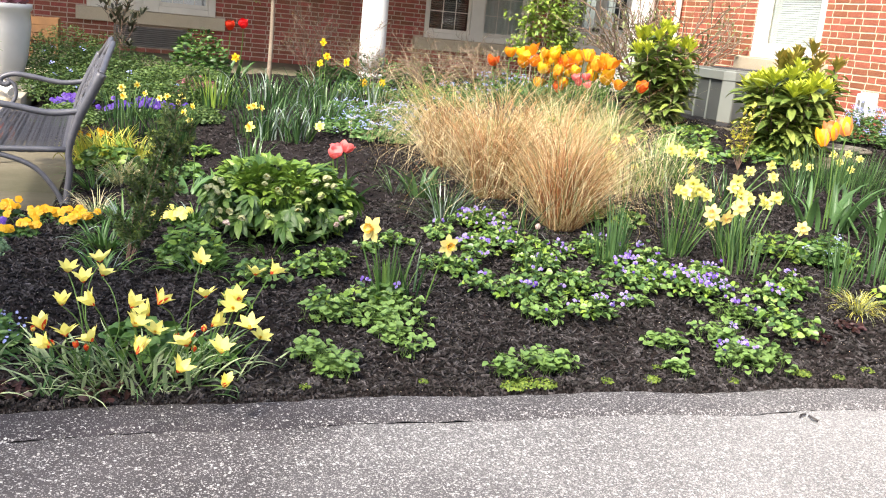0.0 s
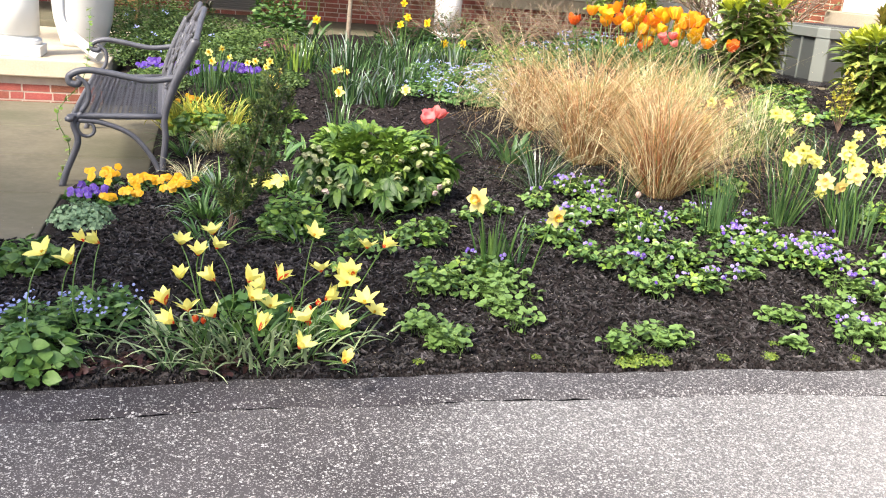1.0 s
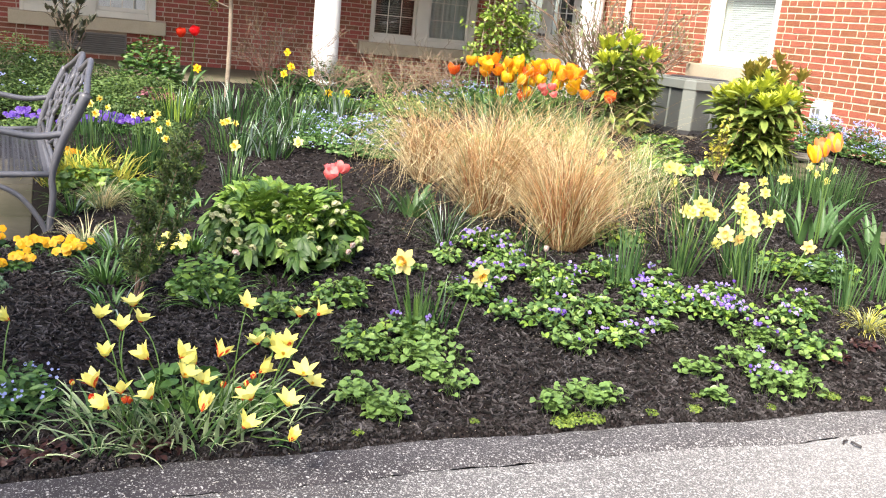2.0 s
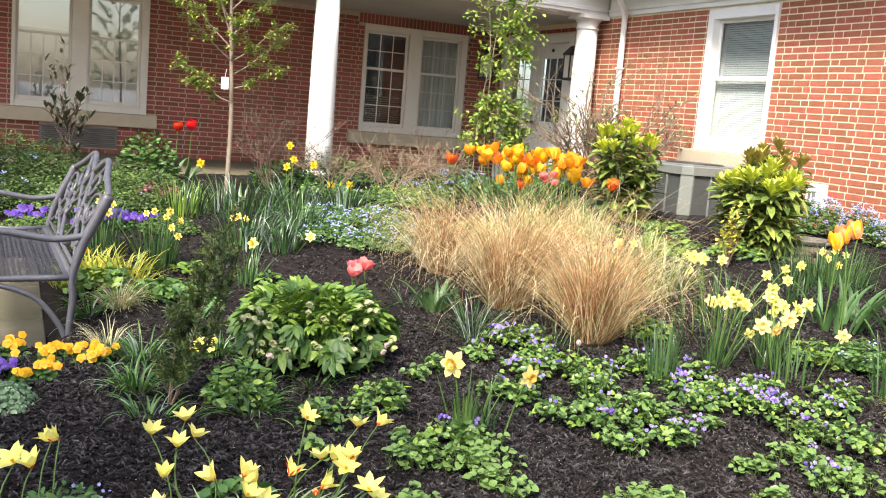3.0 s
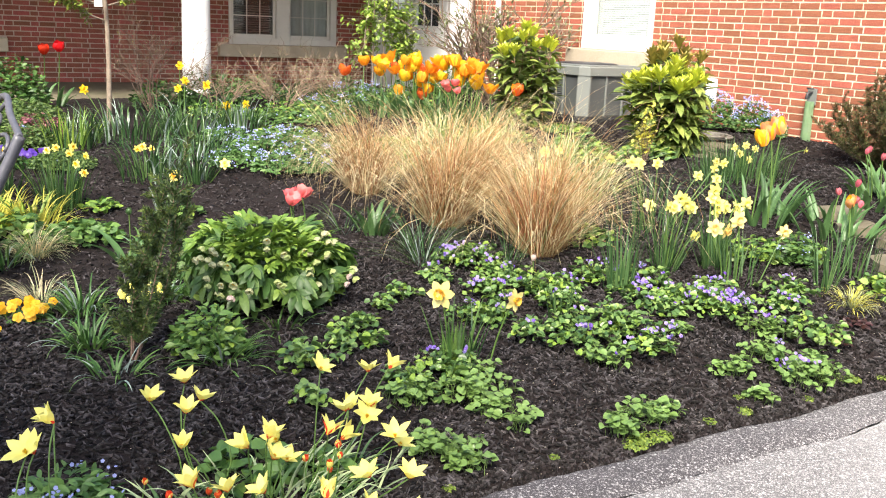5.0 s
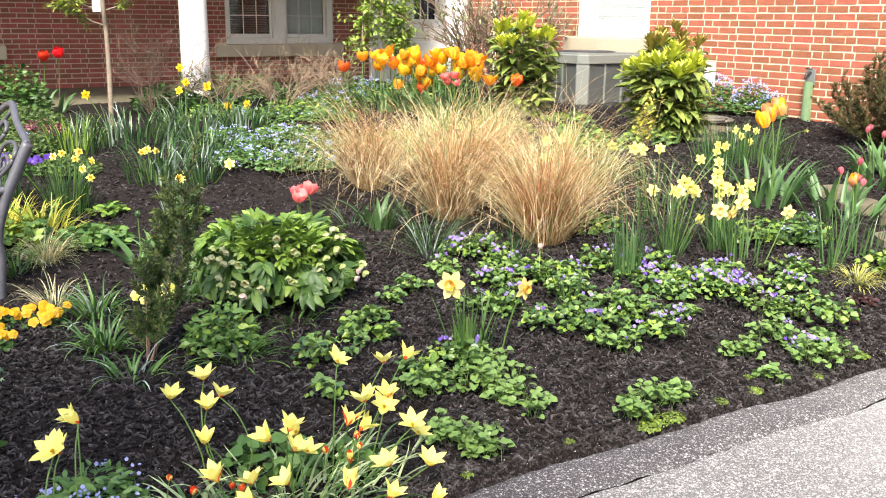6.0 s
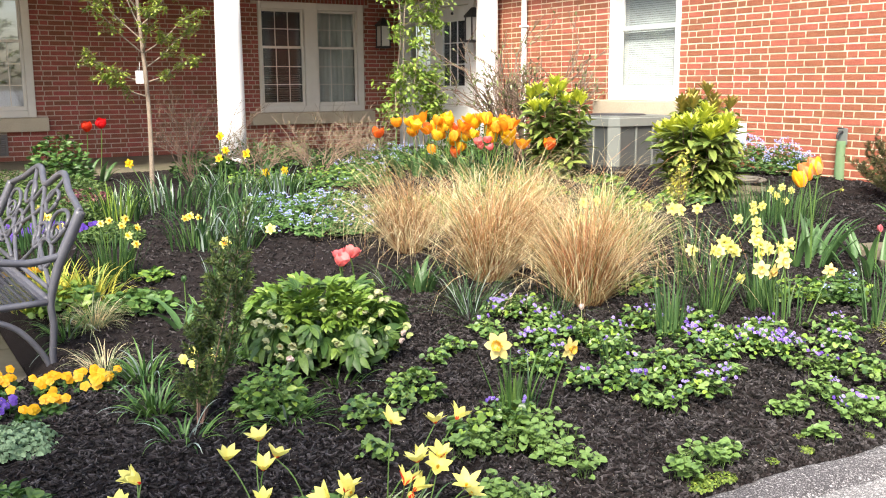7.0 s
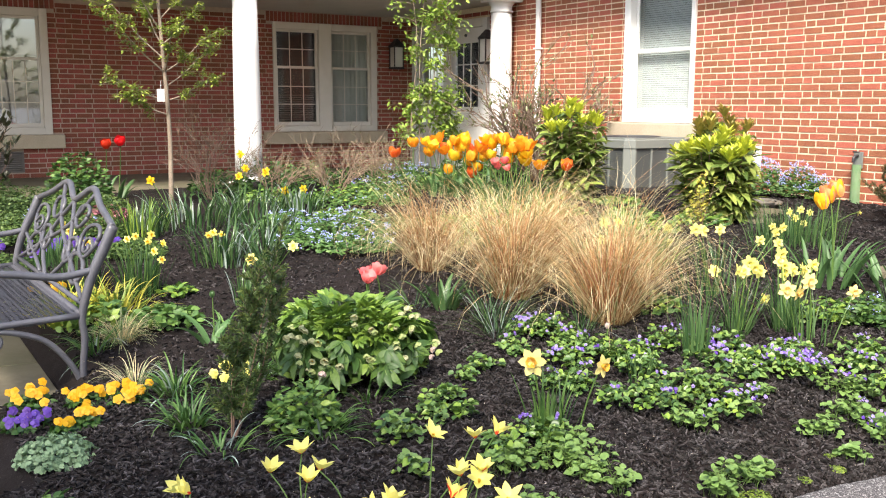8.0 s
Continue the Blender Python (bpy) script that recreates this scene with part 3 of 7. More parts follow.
part("fan_guard", lathe(bmesh.new(), [(0.10, 0.590), (0.30, 0.588), (0.32, 0.576)], 24), IRON, lid)
for k in range(4):
    post = bmesh.new()
    solid(post, (-0.066, -0.012, 0.045), (0.066, 0.012, 0.476), 0.005)
    ob = part("corner_post", post, STEEL, ac)
    ob.matrix_local = Matrix.Rotation(math.pi / 4 + k * math.pi / 2, 4, 'Z') @ Matrix.Translation((0, -0.572, 0))
for k in range(4):
    turned = Matrix.Rotation(k * math.pi / 2, 4, 'Z')
    for x in (-0.352, -0.120, 0.120, 0.352):
        ob = part("side_bar", block((x - 0.011, -0.448, 0.045), (x + 0.011, -0.418, 0.476), 0.004), STEEL, ac)
        ob.matrix_local = turned
    for x in (-0.236, 0.0, 0.236):
        slats = bmesh.new()
        for j in range(20):
            z = 0.056 + j * 0.0205
            vs = [slats.verts.new(p) for p in ((x - 0.106, -0.440, z), (x + 0.106, -0.440, z), (x + 0.106, -0.428, z + 0.020), (x - 0.106, -0.428, z + 0.020))]
            slats.faces.new(vs)
        bmesh.ops.solidify(slats, geom=slats.faces[:], thickness=0.002)
        ob = part("louvre", slats, GRILLE, ac)
        ob.matrix_local = turned

# ---- small fittings on the east wall ----
mb = thing("vent_hood", "white plastic vent hood on the brick wall", "vent hood", (XW - 0.01, 7.34, 0.735), turn=-90)
part("body", block((-0.09, -0.09, 0), (0.09, 0.0, 0.235), 0.014), WHITE, mb)
part("flange", block((-0.125, -0.012, -0.02), (0.125, -0.002, 0.255), 0.004), WHITE, mb)
part("slot", block((-0.05, -0.094, 0.045), (-0.015, -0.087, 0.17)), VENT, mb)
part("slot", block((0.005, -0.094, 0.045), (0.05, -0.087, 0.17)), STEEL, mb)
sp = thing("garden_tap", "galvanised garden tap on a grey wall box", "tap", (XW - 0.01, 6.04, 0.82), turn=-90)
part("box", block((-0.05, -0.02, 0), (0.05, 0.0, 0.16), 0.006), STEEL, sp)
part("spout", tube(bmesh.new(), curve_points([(0, -0.01, 0.12), (0, -0.06, 0.12), (0, -0.085, 0.10), (0, -0.09, 0.06)], 5), 0.014, 8), IRON, sp)
part("handle", tube(bmesh.new(), [(-0.035, -0.05, 0.16), (0.035, -0.05, 0.16)], 0.008, 6), IRON, sp)
GREEN_PLASTIC = material("green_plastic", (0.36, 0.56, 0.32), 0.4, [(9, 3, 0.4, 0.7, (0.46, 0.62, 0.42), 0.6)], trans=0.4)
for node in GREEN_PLASTIC.node_tree.nodes:
    if node.type == 'BSDF_PRINCIPLED':
        node.inputs["Alpha"].default_value = 0.5
hg = thing("hose_guard", "translucent green plastic guard below the tap", "hose guard", (XW - 0.06, 6.02, 0.36), turn=-90)
g = bmesh.new()
for k in range(12):
    a0, a1 = math.pi * (1 + k / 12), math.pi * (1 + (k + 1) / 12)
    q = [(0.055 * math.cos(a), 0.05 * math.sin(a)) for a in (a0, a1)]
    vs = [g.verts.new((q[0][0], q[0][1], 0)), g.verts.new((q[1][0], q[1][1], 0)), g.verts.new((q[1][0] * 0.8, q[1][1], 0.5)), g.verts.new((q[0][0] * 0.8, q[0][1], 0.5))]
    g.faces.new(vs)
bmesh.ops.remove_doubles(g, verts=g.verts, dist=0.0005)
bmesh.ops.solidify(g, geom=g.faces[:], thickness=0.004)
part("shell", g, GREEN_PLASTIC, hg)
RUBBER = material("hose_rubber", (0.13, 0.12, 0.10), 0.6, [(12, 3, 0.4, 0.7, (0.2, 0.18, 0.15), 0.5)])
hose = thing("garden_hose", "coiled dark rubber garden hose on flat stones", "hose", (6.25, 6.38, level(6.25, 6.38) + 0.03))
h = bmesh.new()
pts = []
for k in range(150):
    a = k * 0.2
    r = 0.11 + 0.0009 * k + 0.012 * math.sin(a * 0.37)
    pts.append((r * 1.2 * math.cos(a), r * math.sin(a), 0.013 + 0.008 * math.sin(a * 0.7) + 0.0001 * k))
tube(h, pts, 0.013, 6)
part("coil", h, RUBBER, hose)
for dx, dy, s in ((-0.25, -0.28, 0.15), (0.22, 0.05, 0.17), (-0.08, -0.05, 0.15)):
    b = bmesh.new()
    bmesh.ops.create_cone(b, cap_ends=True, segments=9, radius1=s, radius2=s * 0.92, depth=0.06)
    for v in b.verts:
        v.co.x *= 1 + 0.2 * noise.noise(v.co * 5 + Vector((dx, dy, 0)) * 10)
    st = obj("flat_stone", b, CONCRETE)
    st.location = (5.78 + dx, 6.0 + dy, level(5.78 + dx, 6.0 + dy) + 0.012)
    tagged(st, "flat pale stone under the hose", "stone", "flat stones")

# stepping stones at the far right of the bed
for k, (x, y, a, b, r) in enumerate(((4.36, 3.22, 0.22, 0.15, 20), (4.76, 3.50, 0.26, 0.14, 35), (4.73, 3.76, 0.20, 0.13, 15), (4.90, 4.00, 0.24, 0.14, 5), (5.0, 3.0, 0.4, 0.24, 15))):
    s = bmesh.new()
    bmesh.ops.create_cone(s, cap_ends=True, segments=11, radius1=1, radius2=0.96, depth=0.07)
    for v in s.verts:
        n = 1 + 0.25 * noise.noise((v.co.x * 1.7 + k * 3, v.co.y * 1.7, 0))
        v.co.x, v.co.y = v.co.x * a * n, v.co.y * b * n
    st = obj("stepping_stone", s, CONCRETE)
    st.matrix_world = pose(x, y, level(x, y) + 0.025, 0, 0, r)
    tagged(st, "flat grey tan stepping stone in the mulch", "stepping stone", "stepping stones")

# white urn on the porch
POT = material("glazed_pot", (0.58, 0.57, 0.55), 0.4, [(6, 4, 0.4, 0.7, (0.5, 0.49, 0.46), 0.5)])
pot = thing("plant_pot", "tall white glazed pot with purple foliage", "plant pot", (-1.0, 9.55, 0.30))
part("pot", lathe(bmesh.new(), [(0.19, 0), (0.21, 0.02), (0.27, 0.25), (0.30, 0.55), (0.29, 0.68), (0.31, 0.70), (0.31, 0.75), (0.27, 0.75), (0.26, 0.66), (0.05, 0.66)], 32), POT, pot)


# wooden planter box on the porch
CEDAR = material("cedar_board", (0.17, 0.085, 0.028), 0.7, [(8, 4, 0.4, 0.7, (0.11, 0.055, 0.02), 0.7)], 0.15, 90, island=0.3)
crate = thing("wooden_box", "small orange-brown wooden box on the porch floor", "box", (-0.80, 12.05, FLOOR))
for x in (-0.15, 0.15):
    for y in (-0.12, 0.12):
        part("leg", block((x - 0.02, y - 0.02, 0.001), (x + 0.02, y + 0.02, 0.5), 0.003), CEDAR, crate)
for j in range(3):
    z = 0.22 + j * 0.092
    for y in (-0.146, 0.146):
        part("board", block((-0.17, y - 0.006, z), (0.17, y + 0.006, z + 0.086), 0.002), CEDAR, crate)
    for x in (-0.176, 0.176):
        part("board", block((x - 0.006, -0.14, z), (x + 0.006, 0.14, z + 0.086), 0.002), CEDAR, crate)
part("floor_board", block((-0.165, -0.135, 0.24), (0.165, 0.135, 0.252)), CEDAR, crate)


# ---- bench ----
BENCH = material("bench_paint", (0.075, 0.075, 0.09), 0.42, [(14, 4, 0.4, 0.7, (0.11, 0.11, 0.125), 0.6), (50, 3, 0.6, 0.75, (0.16, 0.155, 0.16), 0.5)], 0.08, 90)


def bench():
    """A cast metal bench; x runs along its length, y from the front to the back, both before the turn."""
    b = thing("garden_bench", "weathered dark grey cast metal bench with woven seat", "bench", (-0.665, 7.03, -0.06), turn=BENCH_TURN)
    L = 1.85
    for k, x in enumerate((0.0, L)):
        f = bmesh.new()
        tube(f, curve_points([(x, -0.06, 0.0), (x, -0.03, 0.10), (x, 0.03, 0.26), (x, 0.01, 0.37), (x, 0.06, 0.425)], 5), [0.021] * 21, 8, flat=0.8)
        part("front_leg", f, BENCH, b)
        f = bmesh.new()
        tube(f, curve_points([(x, 0.49, 0.0), (x, 0.49, 0.14), (x, 0.505, 0.30), (x, 0.50, 0.42), (x, 0.55, 0.60), (x, 0.625, 0.76), (x, 0.672, 0.862)], 5), [0.021] * 14 + [0.021 + 0.0013 * min(i, 9) for i in range(17)], 8, flat=0.8)
        part("back_leg", f, BENCH, b)
        f = bmesh.new()
        tube(f, curve_points([(x, 0.035, 0.385), (x, 0.16, 0.375), (x, 0.32, 0.31), (x, 0.43, 0.18), (x, 0.485, 0.06)], 6), 0.015, 8)
        part("brace", f, BENCH, b)
        f = bmesh.new()
        pts = [(x, 0.075 + 0.045 * math.cos(a), 0.355 + 0.045 * math.sin(a) - 0.02 * a / 6) for a in [math.pi * 0.8 + k2 * 0.45 for k2 in range(12)]]
        tube(f, pts, 0.010, 6)
        part("scroll", f, BENCH, b)
        f = bmesh.new()
        tube(f, curve_points([(x, 0.57, 0.645), (x, 0.40, 0.625), (x, 0.20, 0.655), (x, 0.08, 0.665), (x, 0.0, 0.635), (x, -0.005, 0.595), (x, 0.035, 0.585), (x, 0.048, 0.61)], 6), [0.019] * 43, 8)
        part("armrest", f, BENCH, b)
        f = bmesh.new()
        tube(f, curve_points([(x, 0.03, 0.63), (x, 0.085, 0.58), (x, 0.09, 0.50), (x, 0.05, 0.43)], 6), 0.014, 8)
        part("arm_support", f, BENCH, b)
    seat = bmesh.new()
    tube(seat, curve_points([(0, 0.05, 0.42), (0, 0.03, 0.41), (0.04, 0.005, 0.40), (L - 0.04, 0.005, 0.40), (L, 0.03, 0.41), (L, 0.50, 0.42)], 4), 0.017, 8)
    tube(seat, [(0, 0.05, 0.42), (0, 0.28, 0.405), (0, 0.50, 0.42)], 0.017, 8)
    tube(seat, [(0, 0.50, 0.42), (L, 0.50, 0.42)], 0.017, 8)
    part("seat_frame", seat, BENCH, b)

    part("seat_rim", block((0.02, 0.462, 0.416), (L - 0.02, 0.498, 0.424), 0.003), BENCH, b)

    def sag(y):
        return 0.425 - 0.03 * math.sin(math.pi * min(max((y - 0.02) / 0.48, 0), 1))

    for k in range(16):
        y = 0.035 + k * 0.0282
        s = bmesh.new()
        n = 400
        top = []
        for w in (-0.0115, 0.0115):
            top.append([s.verts.new((L * i / n, y + w + (-1) ** k * 0.0098 * math.sin(i * math.pi / 4), sag(y) + 0.002 * math.sin(i * math.pi / 4))) for i in range(n + 1)])
        for i in range(n):
            s.faces.new((top[0][i], top[0][i + 1], top[1][i + 1], top[1][i]))
        bmesh.ops.solidify(s, geom=s.faces[:], thickness=0.005)
        part("seat_strip", s, BENCH, b)

    def back(x, v):
        """A point of the back panel, v from the seat up."""
        return (x, 0.50 + 0.20 * v ** 1.2, 0.42 + 0.50 * v)

    def crest(u):
        """Height of the top rail over the back, u from 0 to 1: low shoulders, two peaks and a dip between them."""
        return 0.87 + 0.22 * math.sin(math.pi * u) ** 0.9 + 0.10 * (math.exp(-((u - 0.31) / 0.10) ** 2) + math.exp(-((u - 0.66) / 0.10) ** 2)) - 0.10 * math.exp(-((u - 0.5) / 0.09) ** 2)

    f = bmesh.new()
    tube(f, [back(L * i / 48, crest(i / 48)) for i in range(49)], 0.019, 8)
    part("top_rail", f, BENCH, b)
    f = bmesh.new()
    tube(f, [back(0, 0.10), back(L, 0.10)], 0.013, 8)
    part("lower_rail", f, BENCH, b)
    for sgn in (-1, 1):
        def side(u):
            return L * (0.5 + sgn * u)

        for ctrl in ([(-0.46, 0.12), (-0.2, 0.42), (0.06, 0.74), (0.20, 1.12)], [(0.47, 0.42), (0.30, 0.30), (0.10, 0.12)], [(0.02, 0.10), (0.16, 0.40), (0.10, 0.70), (0.0, 0.98)]):
            f = bmesh.new()
            tube(f, curve_points([back(side(u), v) for u, v in ctrl], 6), 0.0125, 6)
            part("vine", f, BENCH, b)
        for cu, cv, ru, rv, slant in ((0.33, 0.66, 0.085, 0.17, 0.4), (0.30, 0.36, 0.075, 0.14, -0.5), (0.17, 0.50, 0.06, 0.13, 0.6), (0.16, 0.86, 0.06, 0.12, 0.2)):
            f = bmesh.new()
            tube(f, [back(side(cu + ru * math.cos(a) * (1 + 0.2 * math.sin(a))), cv + rv * math.sin(a) + slant * ru * math.cos(a)) for a in [2 * math.pi * i / 18 for i in range(19)]], 0.0115, 6)
            part("scroll_ring", f, BENCH, b)
        f = bmesh.new()
        tube(f, [back(side(0.33 + (0.055 - 0.003 * k) * math.cos(k * 0.55)), 0.60 + (0.11 - 0.006 * k) * math.sin(k * 0.55)) for k in range(15)], 0.009, 6)
        part("curl", f, BENCH, b)
    return b


BENCH_TURN = -88
bench()

# ---- plants: tools ----
class Geo:
    """Collects faces of blades, leaves, petals and stems, and makes one mesh of them."""

    def __init__(self, seed=0):
        self.v, self.f, self.m = [], [], []
        self.rnd = random.Random(seed)

    def quad_strip(self, left, right, mat, mid=None):
        n = len(self.v)
        k = 3 if mid else 2
        for i in range(len(left)):
            self.v.append(tuple(left[i]))
            if mid:
                self.v.append(tuple(mid[i]))
            self.v.append(tuple(right[i]))
        for i in range(len(left) - 1):
            a = n + i * k
            for j in range(k - 1):
                self.f.append((a + j, a + j + 1, a + k + j + 1, a + k + j))
                self.m.append(mat)

    def blade(self, base, az, length, width, tilt, bend, mat=0, segs=5, fold=0.0, twist=0.0, curl=0.0):
        """A strap leaf: az: direction it leans to; tilt: angle from upright at its foot; bend: further lean towards the tip (radians)."""
        p = Vector(base)
        out = Vector((math.cos(az), math.sin(az), 0))
        left, right, mid = [], [], []
        for i in range(segs + 1):
            t = i / segs
            w = width * (0.75 + 0.25 * math.sin(math.pi * min(1, t * 1.6))) * (1 - t ** 4) + 0.0004
            side = Vector((-math.sin(az + twist * t), math.cos(az + twist * t), 0)) * w * 0.5
            lean = tilt + bend * t * t
            out = Vector((math.cos(az + curl * t * t), math.sin(az + curl * t * t), 0))
            nrm = Vector((0, 0, 1)) * math.sin(lean) - out * math.cos(lean)
            left.append(p + side + nrm * fold * w)
            right.append(p - side + nrm * fold * w)
            mid.append(p.copy())
            d = out * math.sin(lean) + Vector((0, 0, math.cos(lean)))
            p = p + d * length / segs
        self.quad_strip(left, right, mat, mid if fold else None)
        return p

    def leaf(self, base, direction, up, length, width, mat=0, segs=4, droop=0.3, fold=0.12, wide=0.45, tip=1.0):
        """A pointed leaf from base along direction, its face towards up; wide: where it is widest."""
        d = Vector(direction).normalized()
        up = Vector(up)
        s = d.cross(up)
        s = s.normalized() if s.length > 1e-4 else d.orthogonal().normalized()
        n = s.cross(d)
        p = Vector(base)
        left, right, mid = [], [], []
        for i in range(segs + 1):
            t = i / segs
            q = t / wide * 0.5 if t < wide else 0.5 + (t - wide) / (1 - wide) * 0.5
            w = width * 0.5 * max(math.sin(math.pi * q) ** (0.8 * tip), 0.03)
            left.append(p + s * w + n * fold * w * 1.5)
            right.append(p - s * w + n * fold * w * 1.5)
            mid.append(p.copy())
            a = droop * t
            p = p + (d * math.cos(a) - n * math.sin(a)) * length / segs
        self.quad_strip(left, right, mat, mid)

    def needle(self, base, direction, length, width, mat=0):
        """A flat lance-shaped needle of one face."""
        d = Vector(direction).normalized()
        s = d.orthogonal().normalized()
        s = (s * math.cos(self.rnd.uniform(0, 6.28)) + d.cross(s) * math.sin(self.rnd.uniform(0, 6.28)))
        p, k = Vector(base), len(self.v)
        self.v += [tuple(p), tuple(p + d * length * 0.45 + s * width * 0.5), tuple(p + d * length), tuple(p + d * length * 0.45 - s * width * 0.5)]
        self.f.append((k, k + 1, k + 2, k + 3))
        self.m.append(mat)

    def round_leaf(self, centre, normal, radius, mat=0, cup=0.2, notch=True, n=9, scallop=0.06):
        """A rounded, notched leaf, cupped about its middle."""
        nrm = Vector(normal).normalized()
        a = nrm.orthogonal().normalized()
        spin = self.rnd.uniform(0, 6.28)
        b = nrm.cross(a)
        c = Vector(centre)
        k = len(self.v)
        self.v.append(tuple(c))
        for i in range(n):
            t = spin + (0.25 if notch else 0) + (6.283 - (0.5 if notch else 0)) * i / (n - 1 if notch else n)
            r = radius * (1 + scallop * (1 if i % 2 else -1)) * (1.12 if i == n // 2 else 1)
            self.v.append(tuple(c + (a * math.cos(t) + b * math.sin(t)) * r + nrm * cup * radius))
        for i in range(n - 1 if notch else n):
            self.f.append((k, k + 1 + i, k + 1 + (i + 1) % n))
            self.m.append(mat)

    def heart_leaf(self, base, direction, up, size, mat=0, fold=0.2, droop=0.5):
        """A heart-shaped leaf with a pointed tip, folded along its midrib; base: where the stalk meets it."""
        d = Vector(direction).normalized()
        w = d.cross(Vector(up))
        w = w.normalized() if w.length > 1e-4 else d.orthogonal().normalized()
        n = w.cross(d)
        p, k = Vector(base), len(self.v)

        def spot(t, a):
            ripple = 0.03 * math.sin(t * 9 + a * 5)
            return tuple(p + d * size * t + w * size * a + n * size * (fold * abs(a) * 1.6 - droop * 0.45 * t * t + ripple))

        self.v += [spot(t, 0.0) for t in (0.0, 0.32, 0.62, 0.88)]
        for sgn in (-1, 1):
            self.v += [spot(t, sgn * a) for t, a in ((-0.16, 0.20), (-0.06, 0.43), (0.22, 0.53), (0.50, 0.49), (0.74, 0.31))]
        for o in (k + 4, k + 9):
            q = [(k, o, o + 1), (k, o + 1, o + 2, k + 1), (k + 1, o + 2, o + 3, k + 2), (k + 2, o + 3, o + 4, k + 3)]
            self.f += q if o > k + 4 else [face[::-1] for face in q]
            self.m += [mat] * 4

    def stem(self, pts, r0, r1, mat=0, sides=4):
        pts = [Vector(p) for p in pts]
        k = len(self.v)
        side = None
        for i, p in enumerate(pts):
            d = (pts[min(i + 1, len(pts) - 1)] - pts[max(i - 1, 0)])
            d = d.normalized() if d.length > 1e-6 else Vector((0, 0, 1))
            if side is None:
                side = d.orthogonal().normalized()
            side = (side - d * side.dot(d))
            side = side.normalized() if side.length > 1e-6 else d.orthogonal().normalized()
            up = d.cross(side)
            r = r0 + (r1 - r0) * i / max(1, len(pts) - 1)
            for j in range(sides):
                t = 2 * math.pi * j / sides
                self.v.append(tuple(p + (side * math.cos(t) + up * math.sin(t)) * r))
        for i in range(len(pts) - 1):
            for j in range(sides):
                a, b = k + i * sides + j, k + i * sides + (j + 1) % sides
                self.f.append((a, b, b + sides, a + sides))
                self.m.append(mat)

    def mesh(self, name, mats, smooth=True):
        me = bpy.data.meshes.new(name)
        me.from_pydata(self.v, [], self.f)
        for m in mats:
            me.materials.append(m)
        me.polygons.foreach_set("material_index", self.m)
        if smooth:
            me.polygons.foreach_set("use_smooth", [True] * len(self.f))
        me.update()
        return me

    def part(self, name, mats, parent, label="", kind=""):
        ob = new(name, self.mesh(name, mats))
        ob.parent = parent
        return tagged(ob, label, kind=kind)


def piece(name, me, parent, m, label=""):
    ob = new(name, me)
    ob.parent = parent
    ob.matrix_local = m
    return tagged(ob, label)


def foliage(name, base, rough=0.5, var=0.35, dark=None, trans=0.25):
    d = dark or tuple(c * 0.6 for c in base)
    return material(name, base, rough, [(3, 3, 0.4, 0.65, d, 0.7), (90, 3, 0.45, 0.7, tuple(min(1, c * 1.35) for c in base), 0.35)], 0.0, 60, island=var, trans=trans)


LEAF_VIOLET = foliage("violet_leaf", (0.148, 0.245, 0.066), 0.36, 0.6, (0.090, 0.165, 0.045), 0.2)
LEAF_MOSS = foliage("moss_leaf", (0.15, 0.22, 0.03), 0.7, 0.4)
LEAF_HELLEBORE = foliage("hellebore_leaf", (0.088, 0.168, 0.034), 0.48, 0.45)
LEAF_YOUNG = foliage("young_leaf", (0.205, 0.325, 0.05), 0.42, 0.35)
LEAF_STAR = foliage("star_tulip_leaf", (0.390, 0.481, 0.260), 0.40, 0.35)
LEAF_DAFFODIL = foliage("daffodil_leaf", (0.070, 0.138, 0.048), 0.24, 0.5)
LEAF_TULIP = foliage("tulip_leaf", (0.09, 0.185, 0.06), 0.45, 0.3)
LEAF_BRONZE = foliage("bronze_leaf", (0.055, 0.022, 0.02), 0.5, 0.4)
LEAF_STRAW = foliage("dry_grass", (0.50, 0.32, 0.135), 0.65, 0.45, (0.32, 0.17, 0.065), 0.3)
LEAF_STRAW_TIP = foliage("dry_grass_tip", (0.82, 0.70, 0.43), 0.65, 0.35, (0.62, 0.48, 0.24), 0.35)
LEAF_RUST = foliage("rust_grass", (0.27, 0.12, 0.045), 0.65, 0.45, (0.16, 0.06, 0.022), 0.25)
LEAF_AUCUBA = foliage("aucuba_leaf", (0.18, 0.25, 0.055), 0.3, 0.5, trans=0.22)
LEAF_AUCUBA_NEW = foliage("aucuba_new_leaf", (0.56, 0.60, 0.06), 0.38, 0.25, (0.42, 0.50, 0.05))
LEAF_YEW = foliage("yew_needle", (0.058, 0.098, 0.028), 0.45, 0.55, trans=0.15)
LEAF_YEW_TIP = foliage("yew_tip", (0.125, 0.175, 0.040), 0.5, 0.4)
LEAF_LIRIOPE = foliage("liriope_leaf", (0.10, 0.21, 0.045), 0.4, 0.45)
LEAF_PALE = foliage("pale_blade", (0.42, 0.46, 0.24), 0.5, 0.3)
LEAF_SEDUM = foliage("sedum_leaf", (0.24, 0.36, 0.20), 0.55, 0.25)
LEAF_GERANIUM = foliage("geranium_leaf", (0.115, 0.22, 0.05), 0.5, 0.4)
LEAF_MYOSOTIS = foliage("myosotis_leaf", (0.095, 0.19, 0.045), 0.5, 0.35)
LEAF_SILVER = foliage("striped_strap_leaf", (0.34, 0.42, 0.36), 0.35, 0.3)
